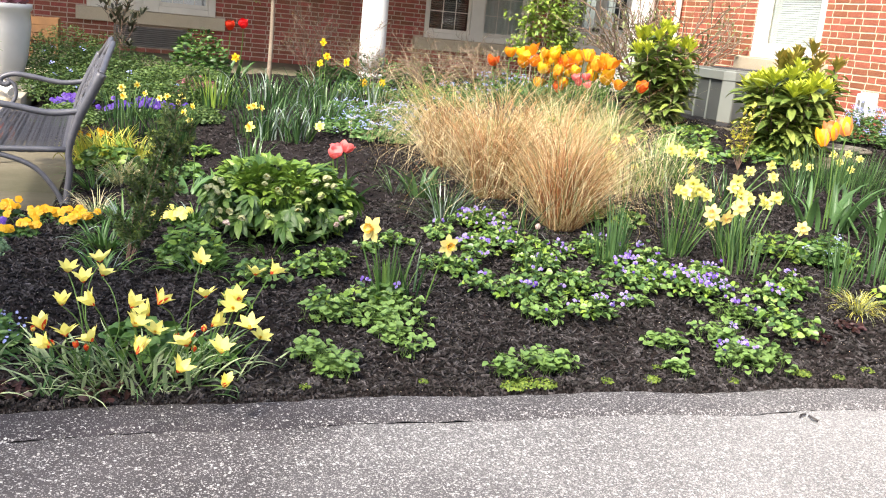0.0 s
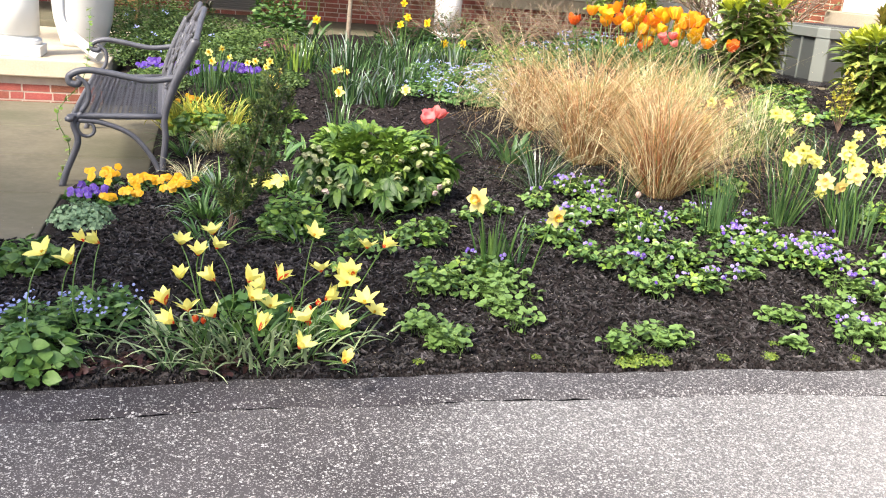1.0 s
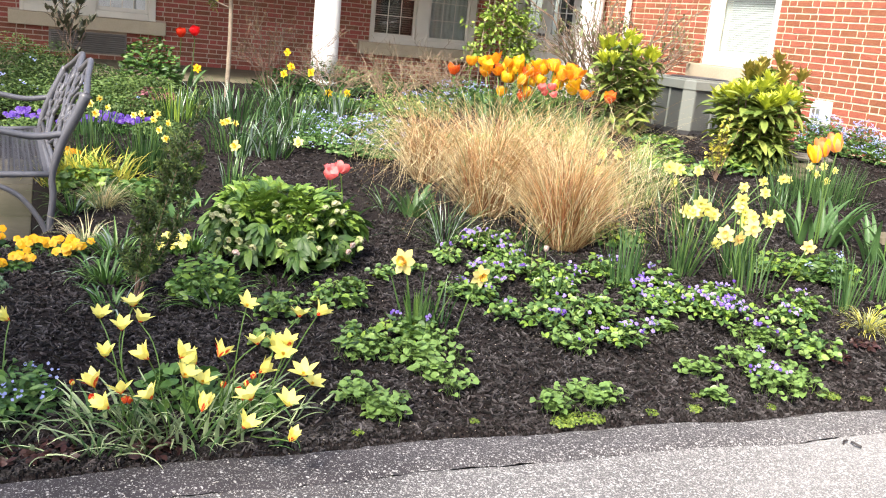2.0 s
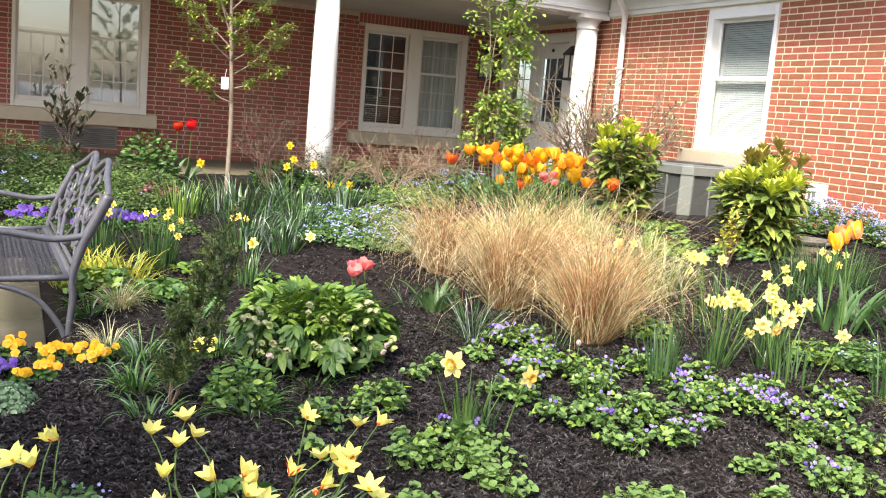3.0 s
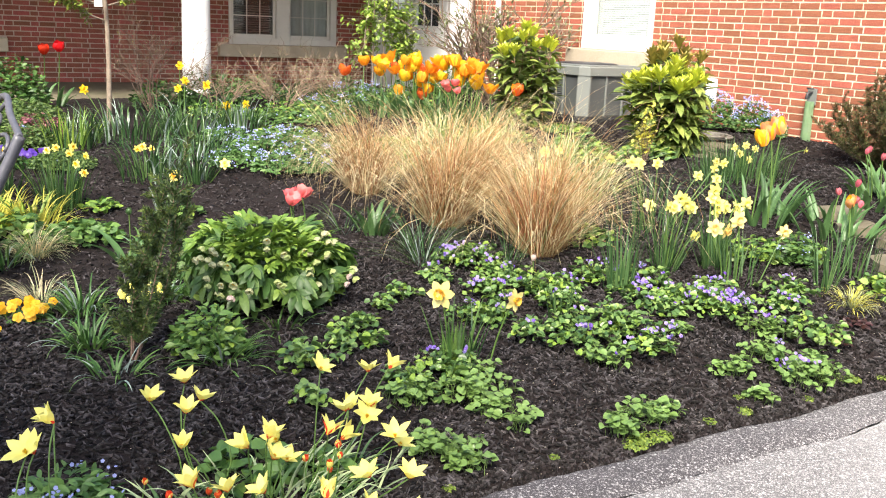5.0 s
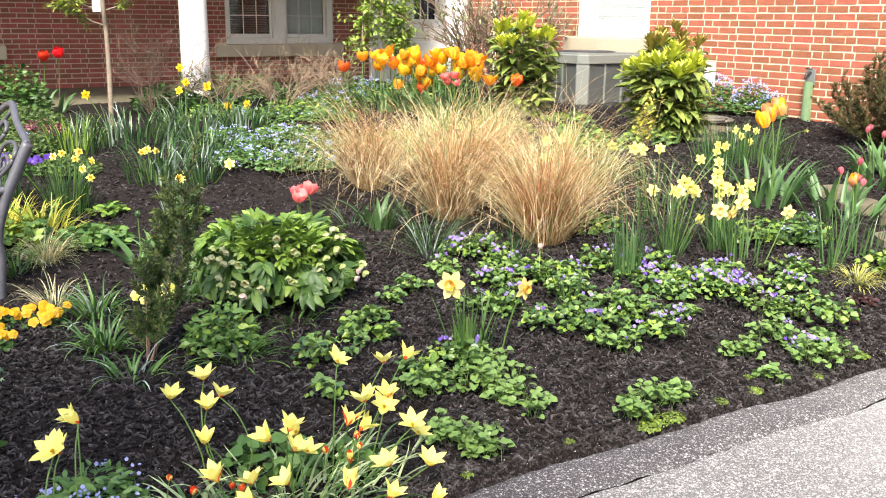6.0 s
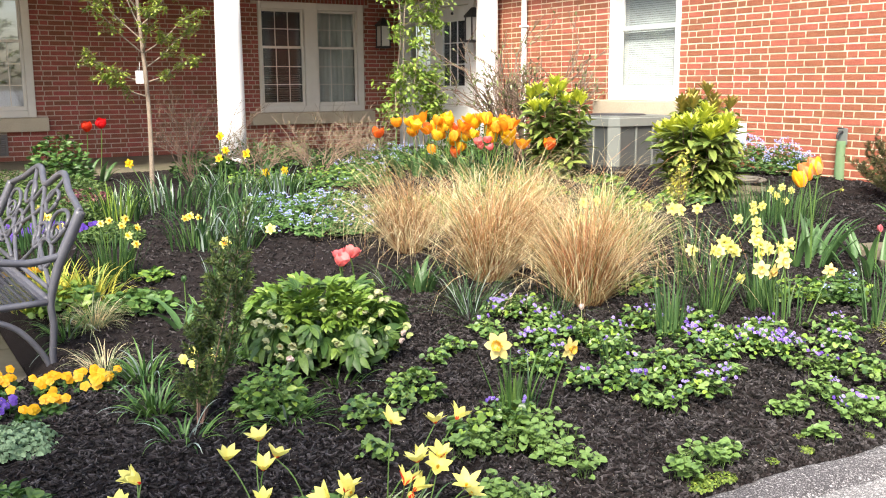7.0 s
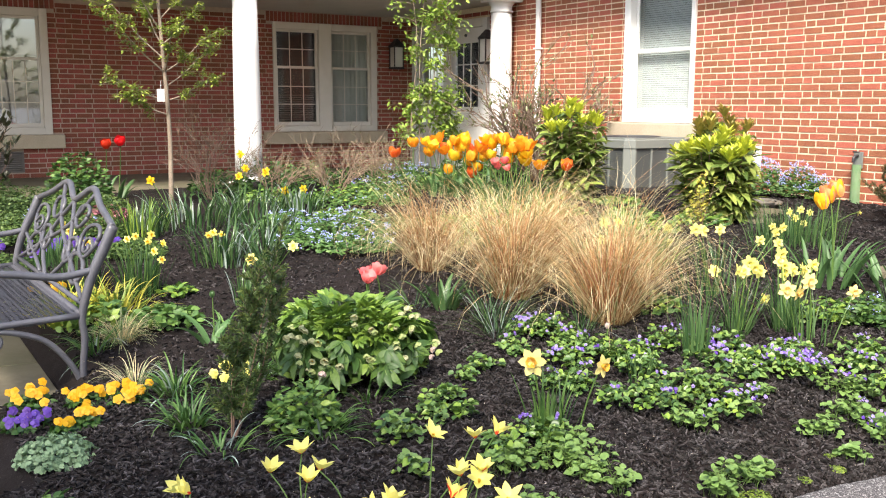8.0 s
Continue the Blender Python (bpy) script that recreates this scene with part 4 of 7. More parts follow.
LEAF_YELLOW = foliage("yellow_leaf", (0.62, 0.58, 0.10), 0.45, 0.35, (0.44, 0.46, 0.08))
LEAF_PURPLE = foliage("purple_leaf", (0.13, 0.04, 0.055), 0.45, 0.4)
LEAF_GREEN = foliage("shrub_leaf", (0.055, 0.125, 0.025), 0.42, 0.45)
LEAF_COVER = foliage("ground_cover_leaf", (0.082, 0.142, 0.032), 0.6, 0.45)
LEAF_BUD = foliage("bud_leaf", (0.36, 0.46, 0.07), 0.45, 0.3)
TWIG = material("twig_bark", (0.155, 0.098, 0.068), 0.85, [(20, 4, 0.4, 0.7, (0.24, 0.165, 0.12), 0.6)], 0.2, 150, island=0.3)
TAN_TWIG = material("tan_twig", (0.25, 0.18, 0.125), 0.85, [(20, 4, 0.4, 0.7, (0.20, 0.135, 0.09), 0.6)], 0.2, 150, island=0.35)
MAGNOLIA_BARK = material("magnolia_bark", (0.20, 0.14, 0.10), 0.85, [(20, 4, 0.4, 0.7, (0.25, 0.18, 0.135), 0.6)], 0.2, 150, island=0.3)
LEAF_MAGNOLIA = foliage("magnolia_leaf", (0.21, 0.25, 0.10), 0.45, 0.4)
LEAF_ROSE = foliage("rose_leaf", (0.055, 0.058, 0.032), 0.45, 0.4)
TRUNK = material("young_bark", (0.22, 0.17, 0.125), 0.85, [(12, 4, 0.4, 0.7, (0.30, 0.25, 0.19), 0.7), (60, 3, 0.5, 0.7, (0.13, 0.10, 0.075), 0.6)], 0.4, 80)
STEM = foliage("flower_stem", (0.12, 0.22, 0.05), 0.45, 0.2)


def petal(name, base, dark, scale=30, rough=0.5, trans=0.35, spread=0.12):
    return material(name, base, rough, [(scale, 3, 0.4, 0.65, dark, 0.6)], 0.0, 60, spread=spread, trans=trans)


P_STAR = petal("star_tulip_petal", (0.89, 0.83, 0.25), (0.90, 0.80, 0.17), spread=0.06)
P_LEMON = petal("lemon_petal", (0.88, 0.82, 0.24), (0.88, 0.78, 0.14))
P_PALE = petal("pale_daffodil_petal", (0.88, 0.83, 0.28), (0.88, 0.79, 0.2))
P_CREAM = petal("cream_daffodil_petal", (0.89, 0.76, 0.30), (0.87, 0.70, 0.22))
P_CORONA = petal("yellow_corona", (0.82, 0.52, 0.02), (0.78, 0.42, 0.01))
P_GOLD = petal("gold_petal", (0.82, 0.60, 0.02), (0.78, 0.5, 0.01))
P_PEACH = petal("peach_corona", (0.88, 0.60, 0.20), (0.86, 0.48, 0.14))
P_ORANGE_CORONA = petal("orange_corona", (0.86, 0.50, 0.06), (0.84, 0.40, 0.04))
P_RED = petal("red_flare", (0.68, 0.06, 0.02), (0.75, 0.16, 0.03))
P_SCARLET = petal("scarlet_petal", (0.75, 0.02, 0.012), (0.6, 0.01, 0.01))
P_TULIP = petal("orange_tulip_petal", (0.86, 0.31, 0.016), (0.87, 0.46, 0.02), 30, spread=0.08)
P_TULIP_YELLOW = petal("yellow_tulip_petal", (0.88, 0.57, 0.02), (0.87, 0.42, 0.015), 30)
P_TULIP_RED = petal("red_orange_tulip_petal", (0.80, 0.12, 0.022), (0.84, 0.26, 0.03), 22)
P_ROSE = petal("rose_tulip_petal", (0.55, 0.12, 0.16), (0.66, 0.26, 0.28), 26)
P_FLAME = petal("flamed_tulip_petal", (0.88, 0.48, 0.16), (0.86, 0.27, 0.22), 26)
P_PINK = petal("pink_tulip_petal", (0.84, 0.20, 0.19), (0.86, 0.34, 0.30), 18)
P_PANSY = petal("pansy_petal", (0.78, 0.40, 0.003), (0.80, 0.48, 0.006), 40)
P_PURPLE = petal("purple_petal", (0.12, 0.05, 0.36), (0.19, 0.09, 0.46), 40)
P_DEEP = petal("deep_violet_petal", (0.085, 0.03, 0.30), (0.13, 0.05, 0.38), 40)
P_VIOLET = petal("violet_petal", (0.31, 0.235, 0.60), (0.42, 0.34, 0.68), 40)
P_BLUE = petal("blue_petal", (0.33, 0.38, 0.74), (0.44, 0.48, 0.80), 40)
P_HELLE = petal("hellebore_petal", (0.58, 0.56, 0.34), (0.42, 0.48, 0.20), 25)
P_HELLE_GREEN = petal("green_hellebore_petal", (0.50, 0.56, 0.24), (0.36, 0.46, 0.16), 25)
P_HELLE_PINK = petal("pink_hellebore_petal", (0.72, 0.57, 0.52), (0.62, 0.42, 0.40), 25)


# ---- flower heads: each looks along +z, its stem end at the origin ----
def head_daffodil(petal_mat, crown_mat, size, seed, double=False):
    g = Geo(seed)
    for k in range(6):
        a = k * math.pi / 3 + g.rnd.uniform(-0.08, 0.08)
        d = Vector((math.cos(a), math.sin(a), 0.18 if k % 2 else 0.02))
        g.leaf((0, 0, 0.002 * (k % 2)), d, (0, 0, 1), size, size * 0.62, 0, 4, g.rnd.uniform(-0.2, 0.35), 0.1, 0.5, 0.75)
    n = 12
    rings = []
    for r, z in ((0.14, 0.0), (0.22, 0.22), (0.27, 0.42), (0.36, 0.5)):
        rings.append([(size * r * (1 + (0.12 * (-1) ** k if r > 0.3 else 0)) * math.cos(2 * math.pi * k / n), size * r * math.sin(2 * math.pi * k / n), size * z + 0.003) for k in range(n)])
    base = len(g.v)
    for ring in rings:
        g.v += ring
    for i in range(3):
        for k in range(n):
            g.f.append((base + i * n + k, base + i * n + (k + 1) % n, base + (i + 1) * n + (k + 1) % n, base + (i + 1) * n + k))
            g.m.append(1)
    g.f.append(tuple(base + k for k in range(n)))
    g.m.append(1)
    if double:
        for k in range(14):
            a = k * 2.4
            d = Vector((math.cos(a), math.sin(a), 0.9 + 0.6 * (k % 3)))
            g.leaf((0, 0, 0.004), d, (0, 0, 1), size * 0.5, size * 0.3, k % 2, 3, 0.3, 0.15)
    g.stem([(0, 0, 0), (0, 0, -size * 0.35)], size * 0.07, size * 0.06, 2, 6)
    return g.mesh("flower", [petal_mat, crown_mat, STEM])


def head_tulip(mats, size, seed, open_=0.25, girth=0.36):
    """A rounded cup of six broad overlapping petals; open_: how far the rim spreads; girth: the cup's radius over its height."""
    g = Geo(seed)
    for k in range(6):
        a = k * math.pi / 3 + g.rnd.uniform(-0.12, 0.12)
        outer = k % 2
        tall, flare, lobe = g.rnd.uniform(0.86, 1.08), open_ + g.rnd.uniform(-0.12, 0.28), g.rnd.uniform(0.9, 1.12)
        left, right, mid = [], [], []
        for i in range(8):
            t = i / 7
            r = size * (girth * (0.22 + 0.86 * math.sin(math.pi * min(0.08 + t * 0.68, 1))) * (1 + 0.07 * outer) + flare * t ** 2.2 * 0.5)
            w = size * girth * 1.12 * lobe * max(math.sin(math.pi * (0.10 + 0.86 * t ** 1.15)) ** 0.75, 0.06)
            c = Vector((math.cos(a) * r, math.sin(a) * r, size * tall * t))
            s = Vector((-math.sin(a), math.cos(a), 0)) * w
            inward = Vector((-math.cos(a), -math.sin(a), 0)) * w * 0.42
            left.append(c + s + inward)
            right.append(c - s + inward)
            mid.append(c)
        g.quad_strip(left, right, g.rnd.randrange(len(mats)) if len(mats) > 1 else 0, mid)
    return g.mesh("flower", mats)


def head_star(seed, open_):
    """A six-pointed star tulip, lemon yellow; its three outer petals have a red stripe at their foot."""
    g = Geo(seed)
    size = 0.058
    bold = seed % 3 == 2
    for k in range(6):
        a = k * math.pi / 3 + g.rnd.uniform(-0.14, 0.14)
        up = open_ + g.rnd.uniform(-0.2, 0.2)
        d = Vector((math.cos(a), math.sin(a), up))
        L = size * g.rnd.uniform(0.85, 1.12)
        bend = g.rnd.uniform(-0.25, 0.55)
        g.leaf((0, 0, 0), d, (0, 0, 1), L, size * 0.50, 0, 5, bend, 0.16, 0.40, 0.9)
        if k % 2 == 0:
            under = Vector((-math.cos(a) * up, -math.sin(a) * up, 1.0)).normalized() * -0.0022
            g.leaf(under, d, (0, 0, 1), L * (0.72 if bold else 0.32), size * (0.26 if bold else 0.20), 1, 5, bend, 0.16, 0.40)
    for k in range(6):
        a = k * 1.05
        g.stem([(0, 0, 0), (0.004 * math.cos(a), 0.004 * math.sin(a), 0.014)], 0.0012, 0.0016, 2, 3)
    return g.mesh("flower", [P_STAR, P_RED, P_CORONA])


def head_pansy(mats, size, seed):
    g = Geo(seed)
    for k in range(5):
        a = math.pi / 2 + k * 2 * math.pi / 5 + g.rnd.uniform(-0.1, 0.1)
        c = Vector((math.cos(a) * size * 0.5, math.sin(a) * size * 0.5, 0.002 * (k % 2)))
        g.round_leaf(c, (0.25 * math.cos(a), 0.25 * math.sin(a), 1), size * 0.55, 0, 0.12, False, 8, 0.08)
    g.round_leaf((0, 0, 0.004), (0, 0, 1), size * 0.16, 1, 0.1, False, 6)
    return g.mesh("flower", mats)


def head_hellebore(mat, seed):
    g = Geo(seed)
    for k in range(5):
        a = k * 2 * math.pi / 5
        d = Vector((math.cos(a), math.sin(a), 0.9))
        g.leaf((0, 0, 0), d, Vector((-math.cos(a), -math.sin(a), 0.6)), 0.038, 0.034, 0, 4, -0.55, 0.1, 0.55, 0.7)
    for k in range(8):
        a = k * 0.785
        g.stem([(0, 0, 0.002), (0.006 * math.cos(a), 0.006 * math.sin(a), 0.016)], 0.001, 0.0014, 1, 3)
    return g.mesh("flower", [mat, P_CORONA])


def aim(at, direction, spin=0.0, scale=1.0):
    """Pose whose +z looks along direction."""
    q = Vector(direction).to_track_quat('Z', 'Y')
    return Matrix.Translation(at) @ q.to_matrix().to_4x4() @ Matrix.Rotation(spin, 4, 'Z') @ Matrix.Scale(scale, 4)


def flower_on_stem(parent, foot, top, facing, heads, rnd, radius=0.003, scale=1.0, bow=0.3, label="", neck=0.0):
    """A stem part from foot to top (in the parent's own space) that carries a flower head."""
    foot, top = Vector(foot), Vector(top)
    h = (top - foot).length
    side = Vector((rnd.uniform(-1, 1), rnd.uniform(-1, 1), 0)) * h * 0.08 * bow
    mid1, mid2 = foot.lerp(top, 0.35) + side + Vector((0, 0, h * 0.06)), foot.lerp(top, 0.75) + side * 0.7 + Vector((0, 0, h * 0.05))
    pts = curve_points([foot, mid1, mid2, top], 3)
    g = Geo()
    g.stem(pts, radius * 1.15, radius, 0, 5)
    st = g.part("stem", [STEM], parent)
    piece("flower", rnd.choice(heads), st, aim(top, facing, rnd.uniform(0, 6.28), scale * rnd.uniform(0.88, 1.12)), label)
    return st


def local_of(base, p):
    return tuple(Vector(p) - Vector(base))


def at_ground(x, y, lift=0.01):
    return (x, y, level(x, y) + lift)


def strap_foliage(n, spread, length, width, mats, seed, tilt=(0.02, 0.35), bend=(0.1, 0.7), fold=0.15, segs=5, shares=None):
    """A tuft of strap leaves round the origin."""
    g = Geo(seed)
    r = g.rnd
    for _ in range(n):
        a, d = r.uniform(0, 6.283), spread * math.sqrt(r.random())
        az = a + r.uniform(-0.7, 0.7)
        m = r.choices(range(len(mats)), shares)[0] if shares else r.randrange(len(mats))
        g.blade((d * math.cos(a), d * math.sin(a), -0.01), az, length * r.uniform(0.6, 1.1), width * r.uniform(0.7, 1.2), r.uniform(*tilt) * (0.4 + d / max(spread, 0.001)), r.uniform(*bend), m, segs, fold, r.uniform(-0.8, 0.8))
    return g


def mound(n, radius, height, leaf_len, leaf_wid, mats, seed, shape="leaf", shares=None, droop=0.5, core=0.25, wide=0.45, tilt=0.5):
    """Leaves over a dome round the origin."""
    g = Geo(seed)
    r = g.rnd
    for _ in range(n):
        a, q = r.uniform(0, 6.283), math.sqrt(r.random())
        lay = r.uniform(core, 1.0)
        rad = radius * q * (0.75 + 0.25 * lay)
        z = height * lay * math.sqrt(max(0.03, 1 - q * q)) + 0.012
        out = Vector((math.cos(a), math.sin(a), 0))
        p = out * rad + Vector((0, 0, z))
        nrm = (out * q * 0.9 + Vector((0, 0, 1 - 0.5 * q)) + Vector((r.uniform(-1, 1), r.uniform(-1, 1), r.uniform(-0.3, 0.3))) * tilt)
        m = r.choices(range(len(mats)), shares)[0] if shares else r.randrange(len(mats))
        s = r.uniform(0.65, 1.15)
        if shape == "heart":
            d = out * (0.4 + q) + Vector((r.uniform(-1, 1), r.uniform(-1, 1), r.uniform(-0.25, 0.25)))
            g.heart_leaf(p, d, nrm, leaf_len * s, m, r.uniform(0.05, 0.4), r.uniform(0.2, 1.0))
        elif shape == "round":
            g.round_leaf(p, nrm, leaf_len * s * 0.5, m, r.uniform(0.12, 0.35))
        else:
            d = out + Vector((r.uniform(-0.9, 0.9), r.uniform(-0.9, 0.9), r.uniform(-0.1, 0.6)))
            g.leaf(p - d.normalized() * leaf_len * s * 0.4, d, nrm, leaf_len * s, leaf_wid * s, m, 4, droop * r.uniform(0.4, 1.4), 0.14, wide)
    return g


def scatter_dots(g, n, radius, height, size, mat, seed, low=0.6, five=True):
    """Small flowers over a dome."""
    r = random.Random(seed)
    for k in range(n):
        if k % 6 == 0:
            a, q = r.uniform(0, 6.283), math.sqrt(r.random()) * 0.95
            z = height * r.uniform(low, 1.1) * math.sqrt(max(0.05, 1 - q * q)) + 0.02
            spray = Vector((radius * q * math.cos(a), radius * q * math.sin(a), z))
        c = spray + Vector((r.gauss(0, 0.014), r.gauss(0, 0.014), r.gauss(0, 0.009)))
        nrm = Vector((r.uniform(-0.8, 0.4), r.uniform(-1.0, 0.2), r.uniform(0.4, 1.0)))
        g.round_leaf(c, nrm, size * r.uniform(0.7, 1.2), mat, 0.1, False, 5 if five else 6, 0.0)

# ---- mulch chips ----
def chips(name, n, xs, ys, size, seed, keep):
    r = random.Random(seed)
    v, f = [], []
    while len(v) < n * 6:
        x, y = r.uniform(*xs), r.uniform(*ys)
        if not keep(x, y):
            continue
        z = bed_height(x, y) + r.uniform(0.0, 0.014)
        L, w, a, t = size * r.uniform(0.4, 1.4), size * r.uniform(0.08, 0.22), r.uniform(0, 6.283), r.uniform(-0.55, 0.55)
        d, s = Vector((math.cos(a) * math.cos(t), math.sin(a) * math.cos(t), math.sin(t))), Vector((-math.sin(a), math.cos(a), r.uniform(-0.5, 0.5)))
        c, k = Vector((x, y, z)), len(v)
        b = r.uniform(0.6, 1)
        for p in (-d * L - s * w, d * L - s * w * b, d * L * 0.85 + s * w, -d * L * b + s * w):
            v.append(tuple(c + p * 0.5 + Vector((0, 0, 0.003))))
        v.append(tuple(c - d * L * 0.4 - Vector((0, 0, 0.006))))
        v.append(tuple(c + d * L * 0.4 - Vector((0, 0, 0.006))))
        f += [(k, k + 1, k + 2, k + 3), (k, k + 4, k + 5, k + 1), (k + 2, k + 5, k + 4, k + 3)]
    me = bpy.data.meshes.new(name)
    me.from_pydata(v, [], f)
    me.materials.append(BARK)
    ob = new(name, me)
    ob.parent = bed
    return tagged(ob, "shredded dark bark mulch chips", kind="stuff")


def in_bed(x, y):
    return y > edge_y(x) + 0.03 and (x > slab_edge(y) + 0.09 or y < 3.9)


chips("bark_chips", 56000, (-0.9, 4.2), (2.46, 5.0), 0.031, 11, in_bed)
chips("bark_chips", 20000, (-0.4, 7.25), (5.0, 8.5), 0.034, 12, in_bed)
chips("bark_chips", 7000, (4.2, 7.25), (2.5, 5.0), 0.04, 13, in_bed)
chips("bark_chips", 7000, (-0.9, 4.0), (2.30, 2.56), 0.016, 14, lambda x, y: y > edge_y(x) - 0.012 - 0.07 * max(0.0, noise.noise((x * 3, 0, 11))) - 0.05 * abs(noise.noise((x * 13, y * 40, 12))))


# pale scraps of petals and chaff on the near mulch
r = random.Random(15)
g = []
for k in range(1700):
    x, y = r.uniform(-0.8, 4.0), 2.45 + abs(r.gauss(0, 0.75))
    if y > edge_y(x):
        z, a, q = bed_height(x, y) + r.uniform(0.012, 0.018), r.uniform(0, 6.283), r.uniform(0.0015, 0.0042)
        g.append([(x + q * r.uniform(0.6, 1.2) * math.cos(a + b), y + q * r.uniform(0.5, 1.1) * math.sin(a + b), z + r.uniform(0, 0.002)) for b in (0, 2.1, 4.2)])
me = bpy.data.meshes.new("litter")
me.from_pydata([p for tri in g for p in tri], [], [(3 * k, 3 * k + 1, 3 * k + 2) for k in range(len(g))])
me.materials.append(material("chaff", (0.50, 0.44, 0.35), 0.9, [(40, 3, 0.4, 0.6, (0.30, 0.24, 0.17), 0.9)], island=0.4))
ob = new("litter", me)
ob.parent = bed
tagged(ob, "tiny pale scraps of chaff on mulch", kind="stuff")

# loose bits on the drive
r = random.Random(5)
for k in range(2):
    b = bmesh.new()
    tube(b, curve_points([(0, 0, 0), (0.02, 0.006, 0.004), (0.045, 0.002, 0.002)], 3), [0.003 + 0.002 * r.random()] * 7, 5)
    ob = obj("bark_bit", b, BARK)
    ob.matrix_world = pose(2.66 + 0.05 * k, 2.17 - 0.04 * k, -0.043, 0, 0, 25 + 70 * k)
    tagged(ob, "small dark piece of bark on the asphalt", "bark", "bark bits")


# ---- moss along the asphalt edge ----
def moss(x, y, rad, seed):
    t = thing("moss", "small flat cushion of bright green moss", "moss", at_ground(x, y, 0.004), "moss cushions")
    mound(int(60 + 3000 * rad), rad, 0.014, 0.010, 0.007, [LEAF_MOSS], seed, core=0.2).part("foliage", [LEAF_MOSS], t, kind="stuff")
    return t


for k, (x, off, rad) in enumerate(((1.66, 0.06, 0.035), (2.02, 0.05, 0.03), (2.22, 0.07, 0.045), (2.29, 0.16, 0.025), (2.58, 0.05, 0.03), (2.92, 0.09, 0.05), (3.10, 0.06, 0.03), (3.28, 0.12, 0.04), (1.28, 0.07, 0.02), (0.84, 0.06, 0.022))):
    moss(x, edge_y(x) + off, rad, 900 + k)


# ---- hellebore ----
def palmate(seed, length, width):
    g = Geo(seed)
    for k in range(7):
        a = (k - 3) * 0.42 + g.rnd.uniform(-0.12, 0.12)
        L = length * (1.0 - 0.08 * abs(k - 3)) * g.rnd.uniform(0.8, 1.15)
        g.leaf((0, 0, 0), (math.cos(a), math.sin(a), 0.10 + g.rnd.uniform(-0.15, 0.15)), (0, 0, 1), L, width, 0, 6, g.rnd.uniform(0.3, 1.2), 0.2, 0.5)
    g.stem([(-0.12, 0, -0.09), (-0.06, 0, -0.035), (0, 0, 0)], 0.0028, 0.002, 1, 4)
    return g


def hellebore(x, y):
    base = at_ground(x, y)
    h = thing("hellebore", "leafy hellebore clump with cream pink nodding flowers", "hellebore", base)
    r = random.Random(21)
    old = [palmate(k, 0.135, 0.040).mesh("leaf", [LEAF_HELLEBORE, STEM]) for k in range(6)]
    young = [palmate(k + 9, 0.090, 0.030).mesh("leaf", [LEAF_YOUNG, STEM]) for k in range(4)]
    n = 270
    for k in range(n):
        a, q = k * 2.39996 + r.uniform(-0.3, 0.3), math.sqrt((k + 0.5) / n)
        lay = r.uniform(0.76, 1.06)
        top = (q < 0.80 and r.random() < 0.82) or r.random() < 0.12
        rad = 0.385 * q ** 0.75 * lay * (1 + 0.07 * math.sin(a * 3 + 1))
        z = 0.06 + 0.29 * (max(0.0, 1 - (q * 0.97) ** 2.6)) ** 0.5 * lay
        d = Vector((math.cos(a) + r.uniform(-0.5, 0.5), math.sin(a) + r.uniform(-0.5, 0.5), (1.1 if top else 0.5) - 1.7 * q ** 2.2 + r.uniform(-0.4, 0.4)))
        m = d.to_track_quat('X', 'Z').to_matrix().to_4x4()
        piece("leaf", r.choice(young if top else old), h, Matrix.Translation((rad * math.cos(a), rad * math.sin(a), z)) @ m @ Matrix.Rotation(r.uniform(-0.8, 0.8), 4, 'X') @ Matrix.Scale(r.uniform(0.7, 1.05), 4))
    g = mound(700, 0.36, 0.28, 0.10, 0.032, [LEAF_HELLEBORE, LEAF_YOUNG], 22, shares=(6, 1), droop=0.7, core=0.3)
    g.part("inner_foliage", [LEAF_HELLEBORE, LEAF_YOUNG], h, kind="stuff")
    heads = [head_hellebore(m, k) for k, m in enumerate((P_HELLE, P_HELLE, P_HELLE_GREEN, P_HELLE_PINK))]
    for k in range(46):
        a = r.uniform(-2.95, -0.55)
        up = r.uniform(0.10, 0.95)
        rad, z = (0.42 + 0.03 * r.random()) * math.sqrt(1 - (up * 0.86) ** 2), 0.11 + 0.285 * up
        top = (rad * math.cos(a), rad * math.sin(a), z)
        flower_on_stem(h, (rad * 0.45 * math.cos(a), rad * 0.45 * math.sin(a), 0.05), top, (math.cos(a) * 0.8, math.sin(a) * 0.8, -0.9 + r.uniform(-0.6, 0.5)), heads[:3] if up > 0.35 else heads, r, 0.0026, 0.82)
    return h


hellebore(0.99, 4.38)


# ---- violets ----
VIOLET_HEAD = [head_pansy([P_VIOLET, P_PURPLE], 0.0085, k) for k in range(2)]
BLUE_HEAD = [head_pansy([P_PURPLE, P_VIOLET], 0.0085, k) for k in range(2)]


def violet_leaf(seed):
    g = Geo(seed)
    g.heart_leaf((0, 0, 0), (1, 0, 0.1), (0, 0, 1), 0.036, 0, 0.12 + 0.06 * seed, 0.3 + 0.15 * seed)
    g.stem([(-0.02, 0, -0.05), (-0.012, 0, -0.02), (0, 0, 0)], 0.0012, 0.001, 1, 3)
    return g.mesh("leaf", [LEAF_VIOLET, STEM])


VIOLET_LEAVES = [violet_leaf(k) for k in range(5)]


